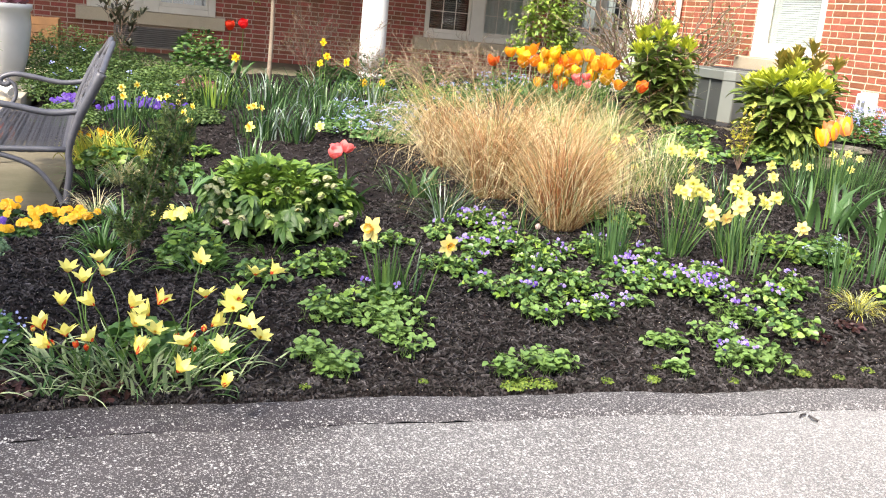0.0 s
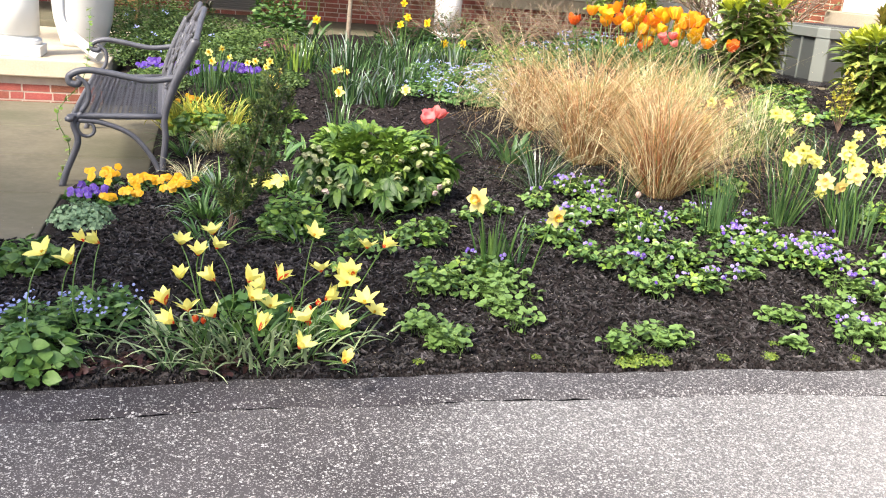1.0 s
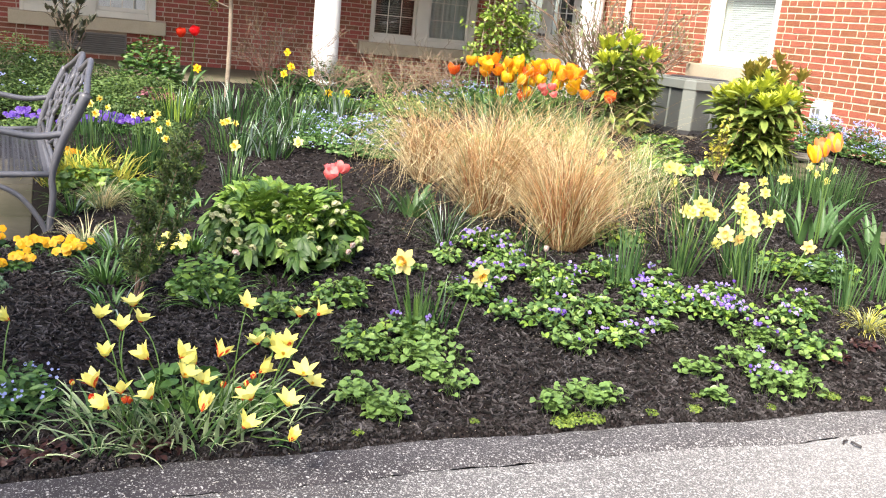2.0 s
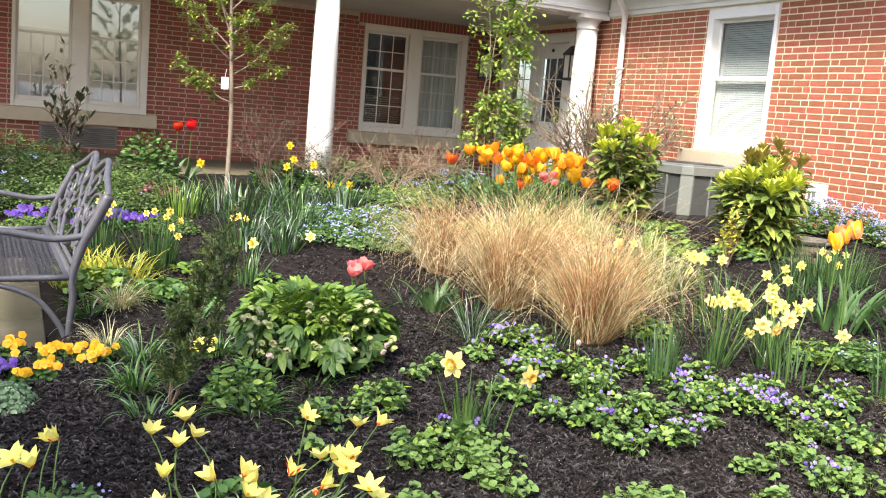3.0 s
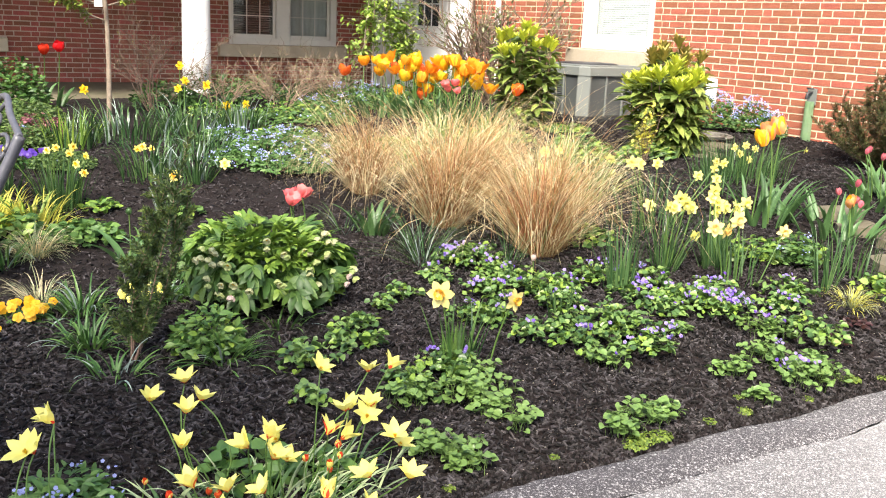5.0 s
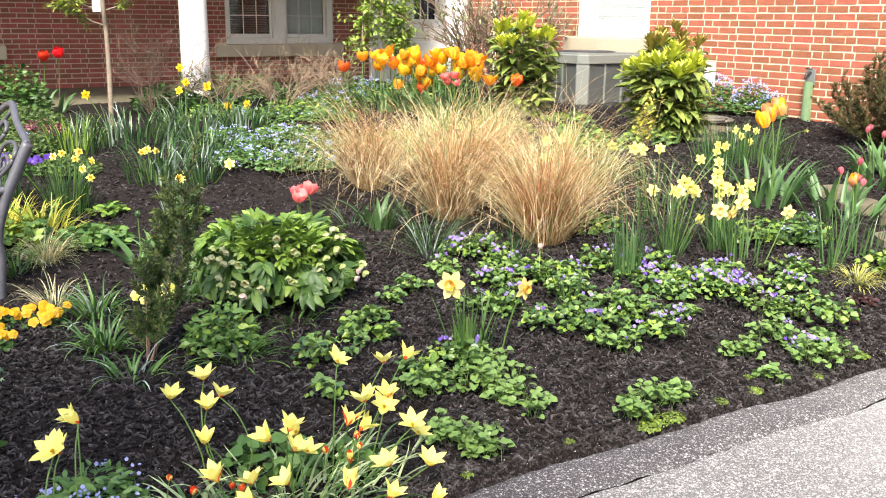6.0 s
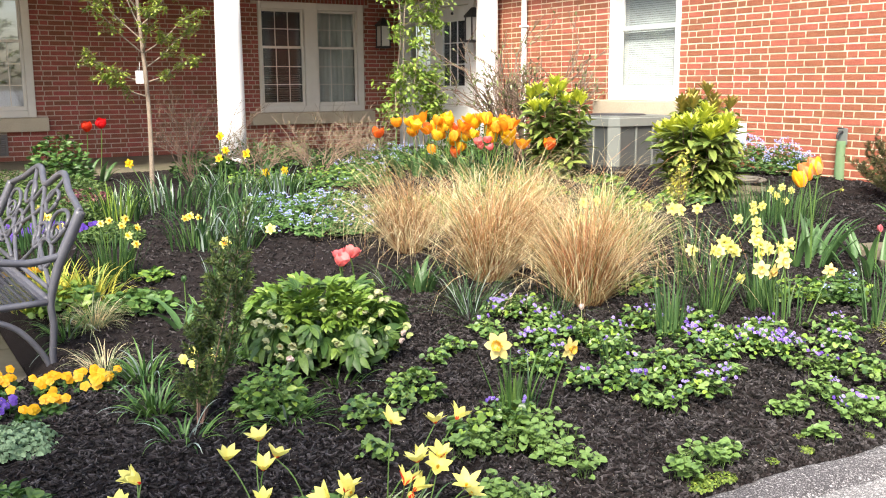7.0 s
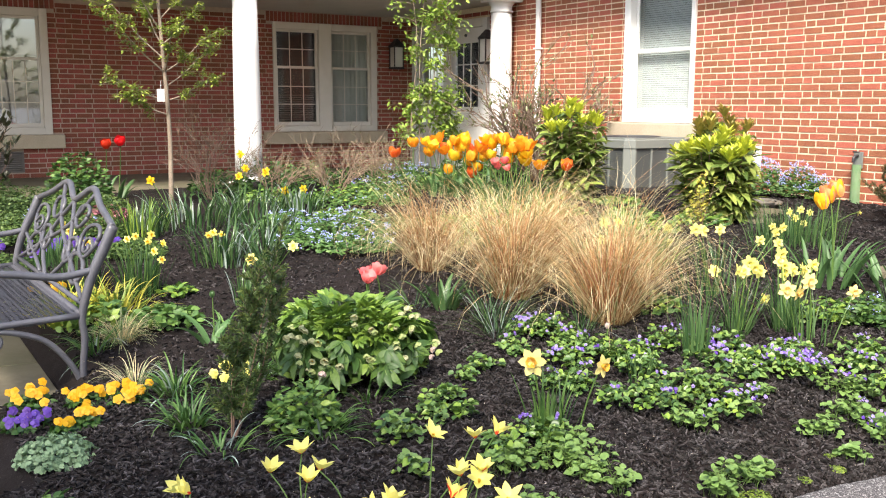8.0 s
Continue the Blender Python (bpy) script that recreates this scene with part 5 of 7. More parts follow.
def violet(x, y, rad, seed, blooms=0, separate=False):
    label = "green heart-leaved violet clump with lilac flowers" if blooms else "low green heart-leaved violet clump in mulch"
    t = thing("violet", label, "violet", at_ground(x, y), "violets")
    r = random.Random(seed)
    height = 0.050 + rad * 0.46
    n = int(30 + 5200 * rad * rad)
    # each clump is a handful of rosettes, which break up its outline
    rosettes = [(0.0, 0.0, 1.0)] + [(rad * math.cos(a) * q, rad * math.sin(a) * q, h) for a, q, h in [(r.uniform(0, 6.283), r.uniform(0.4, 0.95), r.uniform(0.55, 1.0)) for _ in range(int(4 + rad * 30))]]
    spots = []
    for _ in range(n):
        cx, cy, h = r.choice(rosettes)
        a, q = r.uniform(0, 6.283), r.random() ** 0.6
        reach = rad * 0.42 + 0.012
        z = height * h * (r.uniform(0.4, 1.05) - 0.45 * q * q) + 0.016
        spots.append(((cx + reach * q * math.cos(a), cy + reach * q * math.sin(a), max(z, 0.012)), (math.cos(a) + r.uniform(-0.5, 0.5), math.sin(a) + r.uniform(-0.5, 0.5), r.uniform(-0.3, 0.35)), (math.cos(a) * q * 0.7 + r.uniform(-0.5, 0.5), math.sin(a) * q * 0.7 + r.uniform(-0.5, 0.5), 1.0)))
    if separate:
        for p, d, up in spots:
            turned = Vector(d).to_track_quat('X', 'Z').to_matrix().to_4x4()
            piece("leaf", r.choice(VIOLET_LEAVES), t, Matrix.Translation(p) @ turned @ Matrix.Rotation(r.uniform(-0.5, 0.5), 4, 'X') @ Matrix.Scale(r.uniform(0.6, 1.0), 4))
    else:
        g = Geo(seed)
        for p, d, up in spots:
            g.heart_leaf(p, d, up, r.uniform(0.020, 0.037), 0 if r.random() < 0.82 else 1, r.uniform(0.1, 0.7), r.uniform(-0.2, 1.0))
        g.part("foliage", [LEAF_VIOLET, LEAF_YOUNG], t, kind="stuff")
    for k in range(int(blooms * 1.9)):
        if k % 5 == 0:
            a, q = r.uniform(0, 6.283), math.sqrt(r.random()) * 0.85
            cx, cy, z = rad * q * math.cos(a), rad * q * math.sin(a), height * math.sqrt(max(0.1, 1 - q * q)) + 0.014
        piece("flower", r.choice(VIOLET_HEAD if r.random() < 0.75 else BLUE_HEAD), t, aim((cx + r.gauss(0, 0.02), cy + r.gauss(0, 0.02), z + r.uniform(-0.012, 0.010)), (r.uniform(-0.9, 0.3), r.uniform(-1.2, -0.2), 0.6), r.uniform(0, 6), r.uniform(0.75, 1.15)))
    return t


VIOLETS = [(2.07, 4.38, .12, 10), (2.19, 4.37, .13, 8), (1.83, 4.18, .10, 3), (2.12, 4.14, .12, 6), (2.14, 3.98, .12, 4), (2.18, 3.82, .11, 3), (2.18, 3.69, .11, 2), (1.91, 3.83, .14, 16), (1.68, 3.63, .10, 3), (1.77, 3.55, .10, 2), (1.79, 3.35, .10, 2), (2.14, 3.55, .12, 2), (2.04, 3.32, .12, 2), (1.93, 3.18, .11, 5), (1.92, 3.02, .09, 1), (2.17, 3.30, .12, 0), (2.19, 3.18, .12, 2), (2.20, 3.01, .12, 12), (2.53, 3.44, .13, 9), (2.52, 3.28, .11, 5), (2.71, 3.36, .12, 8), (2.77, 3.30, .12, 10)]
VIOLETS2 = [(2.83, 3.18, .14, 34), (2.43, 3.08, .07, 4), (2.39, 2.74, .08, 0), (2.88, 2.97, .10, 5), (2.70, 2.77, .11, 3), (3.14, 3.05, .13, 6), (3.01, 2.84, .17, 2), (2.66, 2.60, .11, 6), (2.80, 2.62, .11, 3), (2.36, 2.54, .045, 0), (1.76, 2.62, .09, 0), (1.64, 2.60, .07, 0), (1.86, 2.61, .055, 0), (2.57, 3.77, .13, 8), (2.31, 3.76, .10, 6), (2.72, 3.62, .13, 9), (2.95, 3.34, .12, 10), (3.3, 3.2, .12, 3)]
VIOLETS3 = [(1.22, 3.22, .12, 3), (1.05, 3.10, .12, 0), (1.31, 3.14, .11, 2), (1.31, 3.02, .10, 0), (1.26, 2.82, .10, 0), (1.19, 2.97, .10, 0), (1.02, 3.03, .10, 0), (.92, 2.73, .09, 0), (.98, 2.66, .07, 0), (1.14, 3.75, .10, 0), (1.00, 3.64, .10, 0), (.80, 3.54, .12, 0), (1.09, 3.58, .07, 0), (.66, 3.20, .05, 0), (1.39, 3.96, .05, 0), (1.53, 4.02, .07, 0), (0.97, 2.60, .06, 0)]
for k, (x, y, q, n) in enumerate(VIOLETS + VIOLETS2 + VIOLETS3):
    violet(x, y, q, 100 + k, n, separate=(y < 3.12 and q < 0.12))
for k, (x, y, q) in enumerate(((1.68, 2.53, .06), (1.76, 2.52, .05), (1.62, 2.51, .05), (2.22, 2.52, .03), (2.95, 2.53, .04))):
    t = thing("moss", "low bright green moss cushion at the asphalt edge", "moss", at_ground(x, y, 0.0), "moss cushions")
    mound(240, q, 0.022, 0.010, 0.009, [LEAF_MOSS], 400 + k, "round").part("cushion", [LEAF_MOSS], t, kind="stuff")


# ---- star tulips at the front ----
STARS = [(-.38, 2.62, .34), (-.33, 2.83, .24), (-.28, 2.80, .33), (-.25, 2.97, .27), (.03, 3.0, .26), (.09, 2.84, .27), (.14, 3.0, .30), (.15, 2.89, .28), (.03, 2.70, .23), (.14, 2.48, .30), (.25, 2.61, .25), (.31, 2.68, .20), (.33, 2.40, .33), (.26, 2.60, .19), (.33, 2.66, .14), (.48, 2.75, .37), (.49, 2.60, .29)]
STARS2 = [(.58, 2.75, .22), (.61, 2.66, .26), (.59, 2.65, .23), (.68, 2.81, .31), (.73, 2.76, .33), (-.01, 2.48, .22), (.06, 2.42, .22), (.02, 2.32, .22), (.14, 2.37, .22), (.27, 2.28, .21), (.52, 2.68, .16), (.42, 2.32, .22), (.52, 2.28, .21), (.64, 2.56, .19), (.68, 2.60, .14), (.39, 2.28, .15), (.53, 2.27, .10)]


def star_tulips():
    base = at_ground(0.28, 2.60, 0.0)
    t = thing("star_tulips", "clump of lemon yellow star tulips with red flares", "tulip", base)
    r = random.Random(31)
    heads = [head_star(k, o) for k, o in enumerate((1.3, 1.8, 2.4, 1.0, 1.9, 1.5, 0.8))]
    for x, y, z in STARS + STARS2:
        fx = x + (0.28 - x) * 0.35 + r.uniform(-0.05, 0.05)
        fy = max(y + (2.68 - y) * 0.5, 2.57) + r.uniform(0, 0.05)
        if x < -0.2:
            fx, fy = x + r.uniform(-0.02, 0.08), y - 0.06
        top = local_of(base, (x, y, z))
        flower_on_stem(t, local_of(base, (fx, fy, level(fx, fy))), top, (r.uniform(-0.8, 0.8) + (x - 0.28) * 1.2, r.uniform(-0.6, 0.4), 1.0), heads, r, 0.0022, 1.0, 2.4)
    for k in range(9):
        x, y, z = r.uniform(-0.1, 0.6), r.uniform(2.54, 2.74), r.uniform(0.06, 0.18)
        flower_on_stem(t, local_of(base, (x, y + 0.05, level(x, y))), local_of(base, (x, y, z)), (0, -0.2, 1), [head_tulip([P_RED, P_LEMON], 0.022, k, 0.0)], r, 0.002)
    g = Geo(33)
    for k in range(270):
        x, y = r.gauss(0.25, 0.21), r.uniform(2.53, 2.80)
        az = math.atan2(y - 2.70, x - 0.28) + r.uniform(-1.0, 1.0)
        if r.random() < 0.45:
            az = r.uniform(-2.6, -0.6)
        g.blade(local_of(base, (x, y, level(x, y))), az, r.uniform(0.10, 0.25), r.uniform(0.008, 0.017), r.uniform(0.3, 1.15), r.uniform(0.4, 1.9), r.choice((0, 0, 0, 1)), 7, 0.25, r.uniform(-1.8, 1.8), r.gauss(0, 0.9))
    g.part("foliage", [LEAF_STAR, LEAF_TULIP], t, "narrow grey-green tulip leaves", "stuff")
    return t


star_tulips()


# ---- daffodils ----
H_PALE = [head_daffodil(P_PALE, P_LEMON, 0.041, k, k == 2) for k in range(4)]
H_SOFT = [head_daffodil(P_PALE, P_LEMON, 0.034, k + 9) for k in range(3)]
H_SMALL = [head_daffodil(P_LEMON, P_CORONA, 0.030, k) for k in range(4)]
H_GOLD = [head_daffodil(P_GOLD, P_CORONA, 0.046, k) for k in range(3)]
H_CREAM = [head_daffodil(P_CREAM, P_ORANGE_CORONA, 0.057, k, True) for k in range(3)]
H_PEACH = [head_daffodil(P_CREAM, P_PEACH, 0.046, k, True) for k in range(3)]
H_RIM = [head_daffodil(P_LEMON, P_ORANGE_CORONA, 0.040, k) for k in range(2)]


def daffodils(x, y, flowers, heads, seed, n, spread, length, width=0.010, mats=None, tilt=(0.02, 0.3), bend=(0.05, 0.5), label="clump of pale yellow daffodils with strap leaves", face=(-0.35, -0.9, 0.1), shares=None, group="daffodils"):
    base = at_ground(x, y)
    t = thing("daffodils", label, "daffodil", base, group)
    r = random.Random(seed)
    strap_foliage(n, spread, length, width, mats or [LEAF_DAFFODIL], seed, tilt, bend, 0.2, 6, shares).part("foliage", mats or [LEAF_DAFFODIL], t, "upright blue-green strap leaves", "stuff")
    for fx, fy, fz in flowers:
        top = Vector(local_of(base, (fx, fy, fz)))
        foot = Vector((top.x * 0.35 + r.uniform(-0.03, 0.03), top.y * 0.35 + r.uniform(-0.03, 0.03), 0))
        d = Vector(face) + Vector((r.uniform(-0.7, 0.7), r.uniform(-0.4, 0.5), r.uniform(-0.35, 0.35)))
        flower_on_stem(t, foot, top, d, heads, r, 0.0035, 1.0, 0.6)
    return t


daffodils(1.30, 3.22, [(1.20, 3.18, 0.41)], H_CREAM, 41, 30, 0.06, 0.30, 0.014, [LEAF_GERANIUM, LEAF_DAFFODIL], label="cream daffodil with a ruffled orange centre", face=(-0.3, -1.0, 0.15))
daffodils(1.42, 3.28, [(1.53, 3.15, 0.355)], H_CREAM, 42, 12, 0.07, 0.26, tilt=(0.1, 0.6), label="cream daffodil bent low over violets", face=(0.5, -0.9, -0.2))
daffodils(2.57, 3.62, [], H_PALE, 43, 55, 0.08, 0.40, 0.009, label="tuft of upright daffodil leaves without flowers")
daffodils(2.08, 3.50, [], H_PALE, 44, 16, 0.05, 0.24, 0.010, label="small tuft of daffodil leaves among violets")
daffodils(3.02, 3.75, [(3.04, 3.70, .58), (3.0, 3.70, .535), (3.15, 3.72, .515), (2.95, 3.70, .545), (3.09, 3.70, .55), (3.20, 3.72, .36), (3.06, 3.74, .52)], H_PALE, 45, 46, 0.06, 0.36, 0.009, tilt=(0.02, 0.4), bend=(0.1, 0.9))
daffodils(3.30, 3.66, [(3.33, 3.73, .60), (3.37, 3.73, .53), (3.36, 3.73, .48), (3.57, 3.70, .52), (3.48, 3.70, .51), (3.30, 3.72, .56), (3.53, 3.72, .48), (3.40, 3.70, .505)], H_PALE, 46, 60, 0.07, 0.35, 0.009, tilt=(0.02, 0.4), bend=(0.1, 0.9))
daffodils(3.26, 3.45, [(3.12, 3.38, .52), (3.06, 3.40, .465), (2.98, 3.40, .485), (3.53, 3.40, .42)], H_PEACH, 47, 24, 0.10, 0.30, 0.009, label="peach and cream double daffodils")
daffodils(3.45, 4.30, [(3.30, 4.28, .67), (3.45, 4.28, .665), (3.24, 4.28, .68), (3.78, 4.25, .58), (3.92, 4.25, .62), (3.95, 4.25, .55), (3.38, 4.25, .42)], H_PALE, 48, 60, 0.25, 0.34, 0.009, tilt=(0.05, 0.5), bend=(0.2, 1.1))
daffodils(3.65, 5.25, [(3.42, 5.3, .60), (3.54, 5.3, .60), (3.40, 5.3, .48), (3.60, 5.3, .40), (3.90, 5.3, .33), (4.05, 5.3, .42), (4.03, 5.3, .53)], H_PALE, 49, 100, 0.30, 0.30, 0.009, tilt=(0.05, 0.5), bend=(0.2, 1.1))
daffodils(5.10, 5.00, [(5.0, 5.0, .62), (5.13, 5.0, .63), (5.18, 5.0, .52), (5.07, 5.0, .57), (5.85, 5.0, .57), (4.82, 5.0, .52), (5.24, 5.0, .60)], H_SOFT, 50, 260, 0.34, 0.32, 0.008, label="dense clump of small pale daffodils by the stones")
daffodils(3.62, 3.18, [], H_PALE, 51, 22, 0.05, 0.36, 0.009, label="tuft of upright daffodil leaves without flowers")
daffodils(3.95, 3.28, [], H_PALE, 52, 34, 0.16, 0.30, 0.009, label="tuft of upright daffodil leaves without flowers")
for k, (x, y, fl) in enumerate(((4.0, 4.8, ()), (4.38, 4.6, ((4.3, 4.5, .60),)), (4.7, 4.95, ()))):
    daffodils(x, y, fl, H_PALE, 560 + k, 34, 0.16, 0.26, 0.008, tilt=(0.05, 0.6), bend=(0.3, 1.3), label="loose clump of pale yellow daffodils")
# clumps behind the bench and under the young tree
SMALLD = [(.42, 6.43, .56), (.47, 6.43, .575), (.57, 6.43, .58), (.59, 6.43, .47), (.65, 6.43, .52), (.63, 6.43, .41), (.18, 6.43, .56), (.55, 6.43, .54)]
daffodils(0.52, 6.55, SMALLD, H_SMALL, 53, 110, 0.15, 0.34, 0.011, label="clump of small yellow daffodils")
daffodils(0.20, 6.95, [(.16, 6.9, .57)], H_SMALL, 54, 60, 0.14, 0.30, 0.011, label="clump of small yellow daffodils")
STRIPED = [LEAF_DAFFODIL, LEAF_SILVER]
daffodils(1.22, 7.0, [(1.14, 6.9, .50), (1.19, 6.88, .49), (1.10, 6.9, .49)], H_SMALL, 55, 85, 0.22, 0.39, 0.014, STRIPED, (0.02, 0.35), (0.6, 3.0), "clump of shiny grey-green daffodil leaves", shares=(8, 1))
daffodils(1.45, 6.75, [(1.58, 6.5, .42)], H_PALE, 56, 50, 0.12, 0.38, 0.014, STRIPED, (0.02, 0.35), (0.6, 3.0), "leafy daffodil with one nodding flower", shares=(8, 1))
daffodils(1.02, 5.95, [(.97, 5.68, .49)], H_RIM, 57, 24, 0.08, 0.30, 0.013, STRIPED, (0.02, 0.35), (0.2, 1.4), "yellow daffodil with an orange centre", shares=(8, 1))
daffodils(1.75, 7.5, [], H_PALE, 58, 70, 0.22, 0.38, 0.014, STRIPED, (0.02, 0.4), (0.6, 3.0), "shiny grey-green daffodil leaves without flowers", shares=(6, 1))
daffodils(1.45, 8.45, [(1.14, 8.6, .76)], H_GOLD, 59, 105, 0.42, 0.40, 0.015, STRIPED, (0.02, 0.35), (0.6, 2.8), "golden daffodil among dense strap leaves", shares=(8, 1))
daffodils(2.00, 8.55, [(1.96, 8.6, .97), (2.00, 8.6, .84), (1.94, 8.6, .77), (2.2, 8.6, .8)], H_GOLD, 60, 110, 0.36, 0.41, 0.015, STRIPED, (0.02, 0.35), (0.6, 2.8), "golden daffodils among dense strap leaves", shares=(8, 1))
daffodils(2.45, 8.5, [(2.38, 8.6, .62), (2.57, 8.6, .63)], H_GOLD, 61, 80, 0.25, 0.38, 0.014, STRIPED, (0.02, 0.35), (0.4, 2.4), "golden daffodils among strap leaves", shares=(4, 1))
daffodils(0.95, 8.3, [], H_GOLD, 62, 90, 0.22, 0.36, 0.016, [LEAF_YOUNG, LEAF_DAFFODIL], (0.05, 0.4), (0.2, 1.2), "light green strap leaves without flowers")
daffodils(0.20, 7.75, [(0.27, 7.8, .52), (0.34, 7.8, .45)], H_SMALL, 63, 70, 0.2, 0.3, 0.012, label="pale yellow daffodils by the purple pansies")


# ---- fountain grasses ----
def fountain_grass(x, y, length, seed, n=1500, lean=(0.0, 0.0)):
    t = thing("ornamental_grass", "arching clump of tan dried ornamental grass", "grass", at_ground(x, y), "ornamental grasses")
    mats = [LEAF_RUST, LEAF_STRAW, LEAF_STRAW_TIP, LEAF_TULIP]
    r = random.Random(seed)
    segs = 8
    for q in range(3):
        g = Geo(seed + q)
        for _ in range(n // 45):
            ring_at, a = math.sqrt(r.random()), r.uniform(0, 6.283)
            tuft_az, tuft_tilt, tuft_len = a + r.gauss(0, 0.5), 0.02 + 0.44 * ring_at * r.uniform(0.4, 1.2), length * r.uniform(0.6, 1.2)
            tuft_bend = r.uniform(1.1, 2.6) + (r.uniform(0.5, 1.5) if r.random() < 0.55 else 0)
            for _ in range(13):
                wild = r.random()
                az, tilt = tuft_az + r.gauss(0, 0.42), abs(tuft_tilt + r.gauss(0, 0.13))
                bend = tuft_bend + r.uniform(-0.3, 0.4) + (r.uniform(0.6, 1.8) if wild > 0.84 else 0)
                L = tuft_len * r.uniform(0.6, 1.22)
                d = 0.09 * ring_at + r.gauss(0, 0.012)
                ex, ey = math.cos(az) * math.sin(tilt) + lean[0], math.sin(az) * math.sin(tilt) + lean[1]
                az, tilt = math.atan2(ey, ex), math.asin(min(0.95, math.hypot(ex, ey)))
                g.blade((d * math.cos(a), d * math.sin(a), -0.01), az, L, r.uniform(0.0014, 0.0028), tilt, bend, 1, segs, 0, r.uniform(-2.0, 2.0), r.gauss(0, 1.6))
                pale = r.random()
                for j in range(segs):
                    h = j / segs
                    g.m[-segs + j] = 3 if wild < 0.05 else (0 if h < 0.16 + 0.30 * pale else (1 if h < 0.42 + 0.5 * pale else 2))
        for _ in range(n // 13):
            az = r.uniform(0, 6.283)
            g.blade((0.09 * math.cos(az), 0.09 * math.sin(az), 0.0), az + r.gauss(0, 0.5), length * r.uniform(0.6, 1.15), r.uniform(0.0016, 0.0032), r.uniform(0.3, 1.0), r.uniform(1.0, 2.6), r.choice((1, 2, 2)), segs, 0, r.uniform(-2, 2), r.gauss(0, 0.8))
        g.part("tuft", mats, t, kind="stuff")
    return t


fountain_grass(2.60, 4.30, 0.94, 70, 1350, (0.16, 0.05))
fountain_grass(2.43, 5.02, 1.0, 75, 1350, (0.02, 0.0))
fountain_grass(2.40, 5.98, 0.80, 80, 1000, (-0.06, 0.0))
fountain_grass(3.05, 5.55, 0.80, 85, 800, (0.08, 0.0))

# wispy green tufts in front of the grasses
for k, (x, y, L, n) in enumerate(((1.95, 4.50, 0.36, 90), (2.05, 4.75, 0.34, 60), (1.86, 5.25, 0.25, 36), (2.35, 4.25, 0.3, 40))):
    t = thing("sedge", "loose arching blue-green sedge tuft", "sedge", at_ground(x, y), "sedge tufts")
    strap_foliage(n, 0.07, L * 1.25, 0.0045, [LEAF_DAFFODIL, LEAF_SILVER], 500 + k, (0.4, 1.15), (0.6, 1.5), 0, 7, (5, 1)).part("foliage", [LEAF_DAFFODIL, LEAF_SILVER], t, kind="stuff")


# ---- tall tulips ----
def tulip_leaves(t, n, spread, length, width, seed, tilt=(0.1, 0.8)):
    me = []
    for k in range(4):
        g = Geo(seed + k)
        g.blade((0, 0, 0), 0, length, width, 0.15, 0.5 + 0.25 * k, 0, 7, 0.3, 0.3 * (k - 1.5))
        me.append(g.mesh("leaf", [LEAF_TULIP]))
    r = random.Random(seed)
    for k in range(n):
        a, d = r.uniform(0, 6.283), spread * math.sqrt(r.random())
        piece("leaf", r.choice(me), t, pose(d * math.cos(a), d * math.sin(a), -0.01, 0, 0, math.degrees(a) + r.uniform(-50, 50)) @ Matrix.Rotation(r.uniform(*tilt) * 0.7, 4, 'Y') @ Matrix.Scale(r.uniform(0.7, 1.15), 4))


H_ORANGE = [head_tulip([m], 0.098, k, o, 0.44) for k, (m, o) in enumerate(((P_TULIP_YELLOW, 0.15), (P_TULIP_YELLOW, 0.6), (P_TULIP, 0.3), (P_TULIP_YELLOW, 0.25), (P_TULIP, 0.75), (P_TULIP, 0.9)))] + [head_tulip([P_TULIP_YELLOW, P_TULIP], 0.102, 7, 0.3, 0.44), head_tulip([P_TULIP_RED, P_TULIP], 0.098, 8, 0.5, 0.44)]
H_REDOR = [head_tulip([P_TULIP_RED, P_TULIP], 0.104, k + 20, 0.3, 0.42) for k in range(2)]
H_PINK = [head_tulip([P_PINK], 0.064, k + 30, 0.5, 0.44) for k in range(2)]
H_FLAME = [head_tulip([P_TULIP_YELLOW, P_FLAME, P_FLAME], 0.125, k + 40, 0.04, 0.31) for k in range(3)]
H_BUD = [head_tulip([P_TULIP_YELLOW, P_FLAME, P_FLAME], 0.075, k + 44, 0.0, 0.30) for k in range(2)]
H_SCARLET = [head_tulip([P_SCARLET], 0.10, k + 50, 0.15, 0.42) for k in range(2)]
H_ROSE = [head_tulip([P_ROSE], 0.045, k + 60, 0.0, 0.30) for k in range(2)]
ORANGES = [(4.01, 9.44, .90), (4.12, 9.20, 1.02), (4.19, 9.03, 1.04), (4.20, 9.0, .93), (4.25, 8.88, 1.07), (4.28, 8.80, .97), (4.31, 8.73, 1.0), (4.34, 8.64, .98), (4.33, 8.68, .90), (4.37, 8.57, 1.0), (4.39, 8.52, .96), (4.41, 8.46, .93), (4.42, 8.41, .91), (4.39, 8.52, .85), (4.42, 8.44, .79), (4.40, 8.48, .73), (4.29, 8.78, .75), (4.45, 8.32, .90), (4.47, 8.28, .93)]
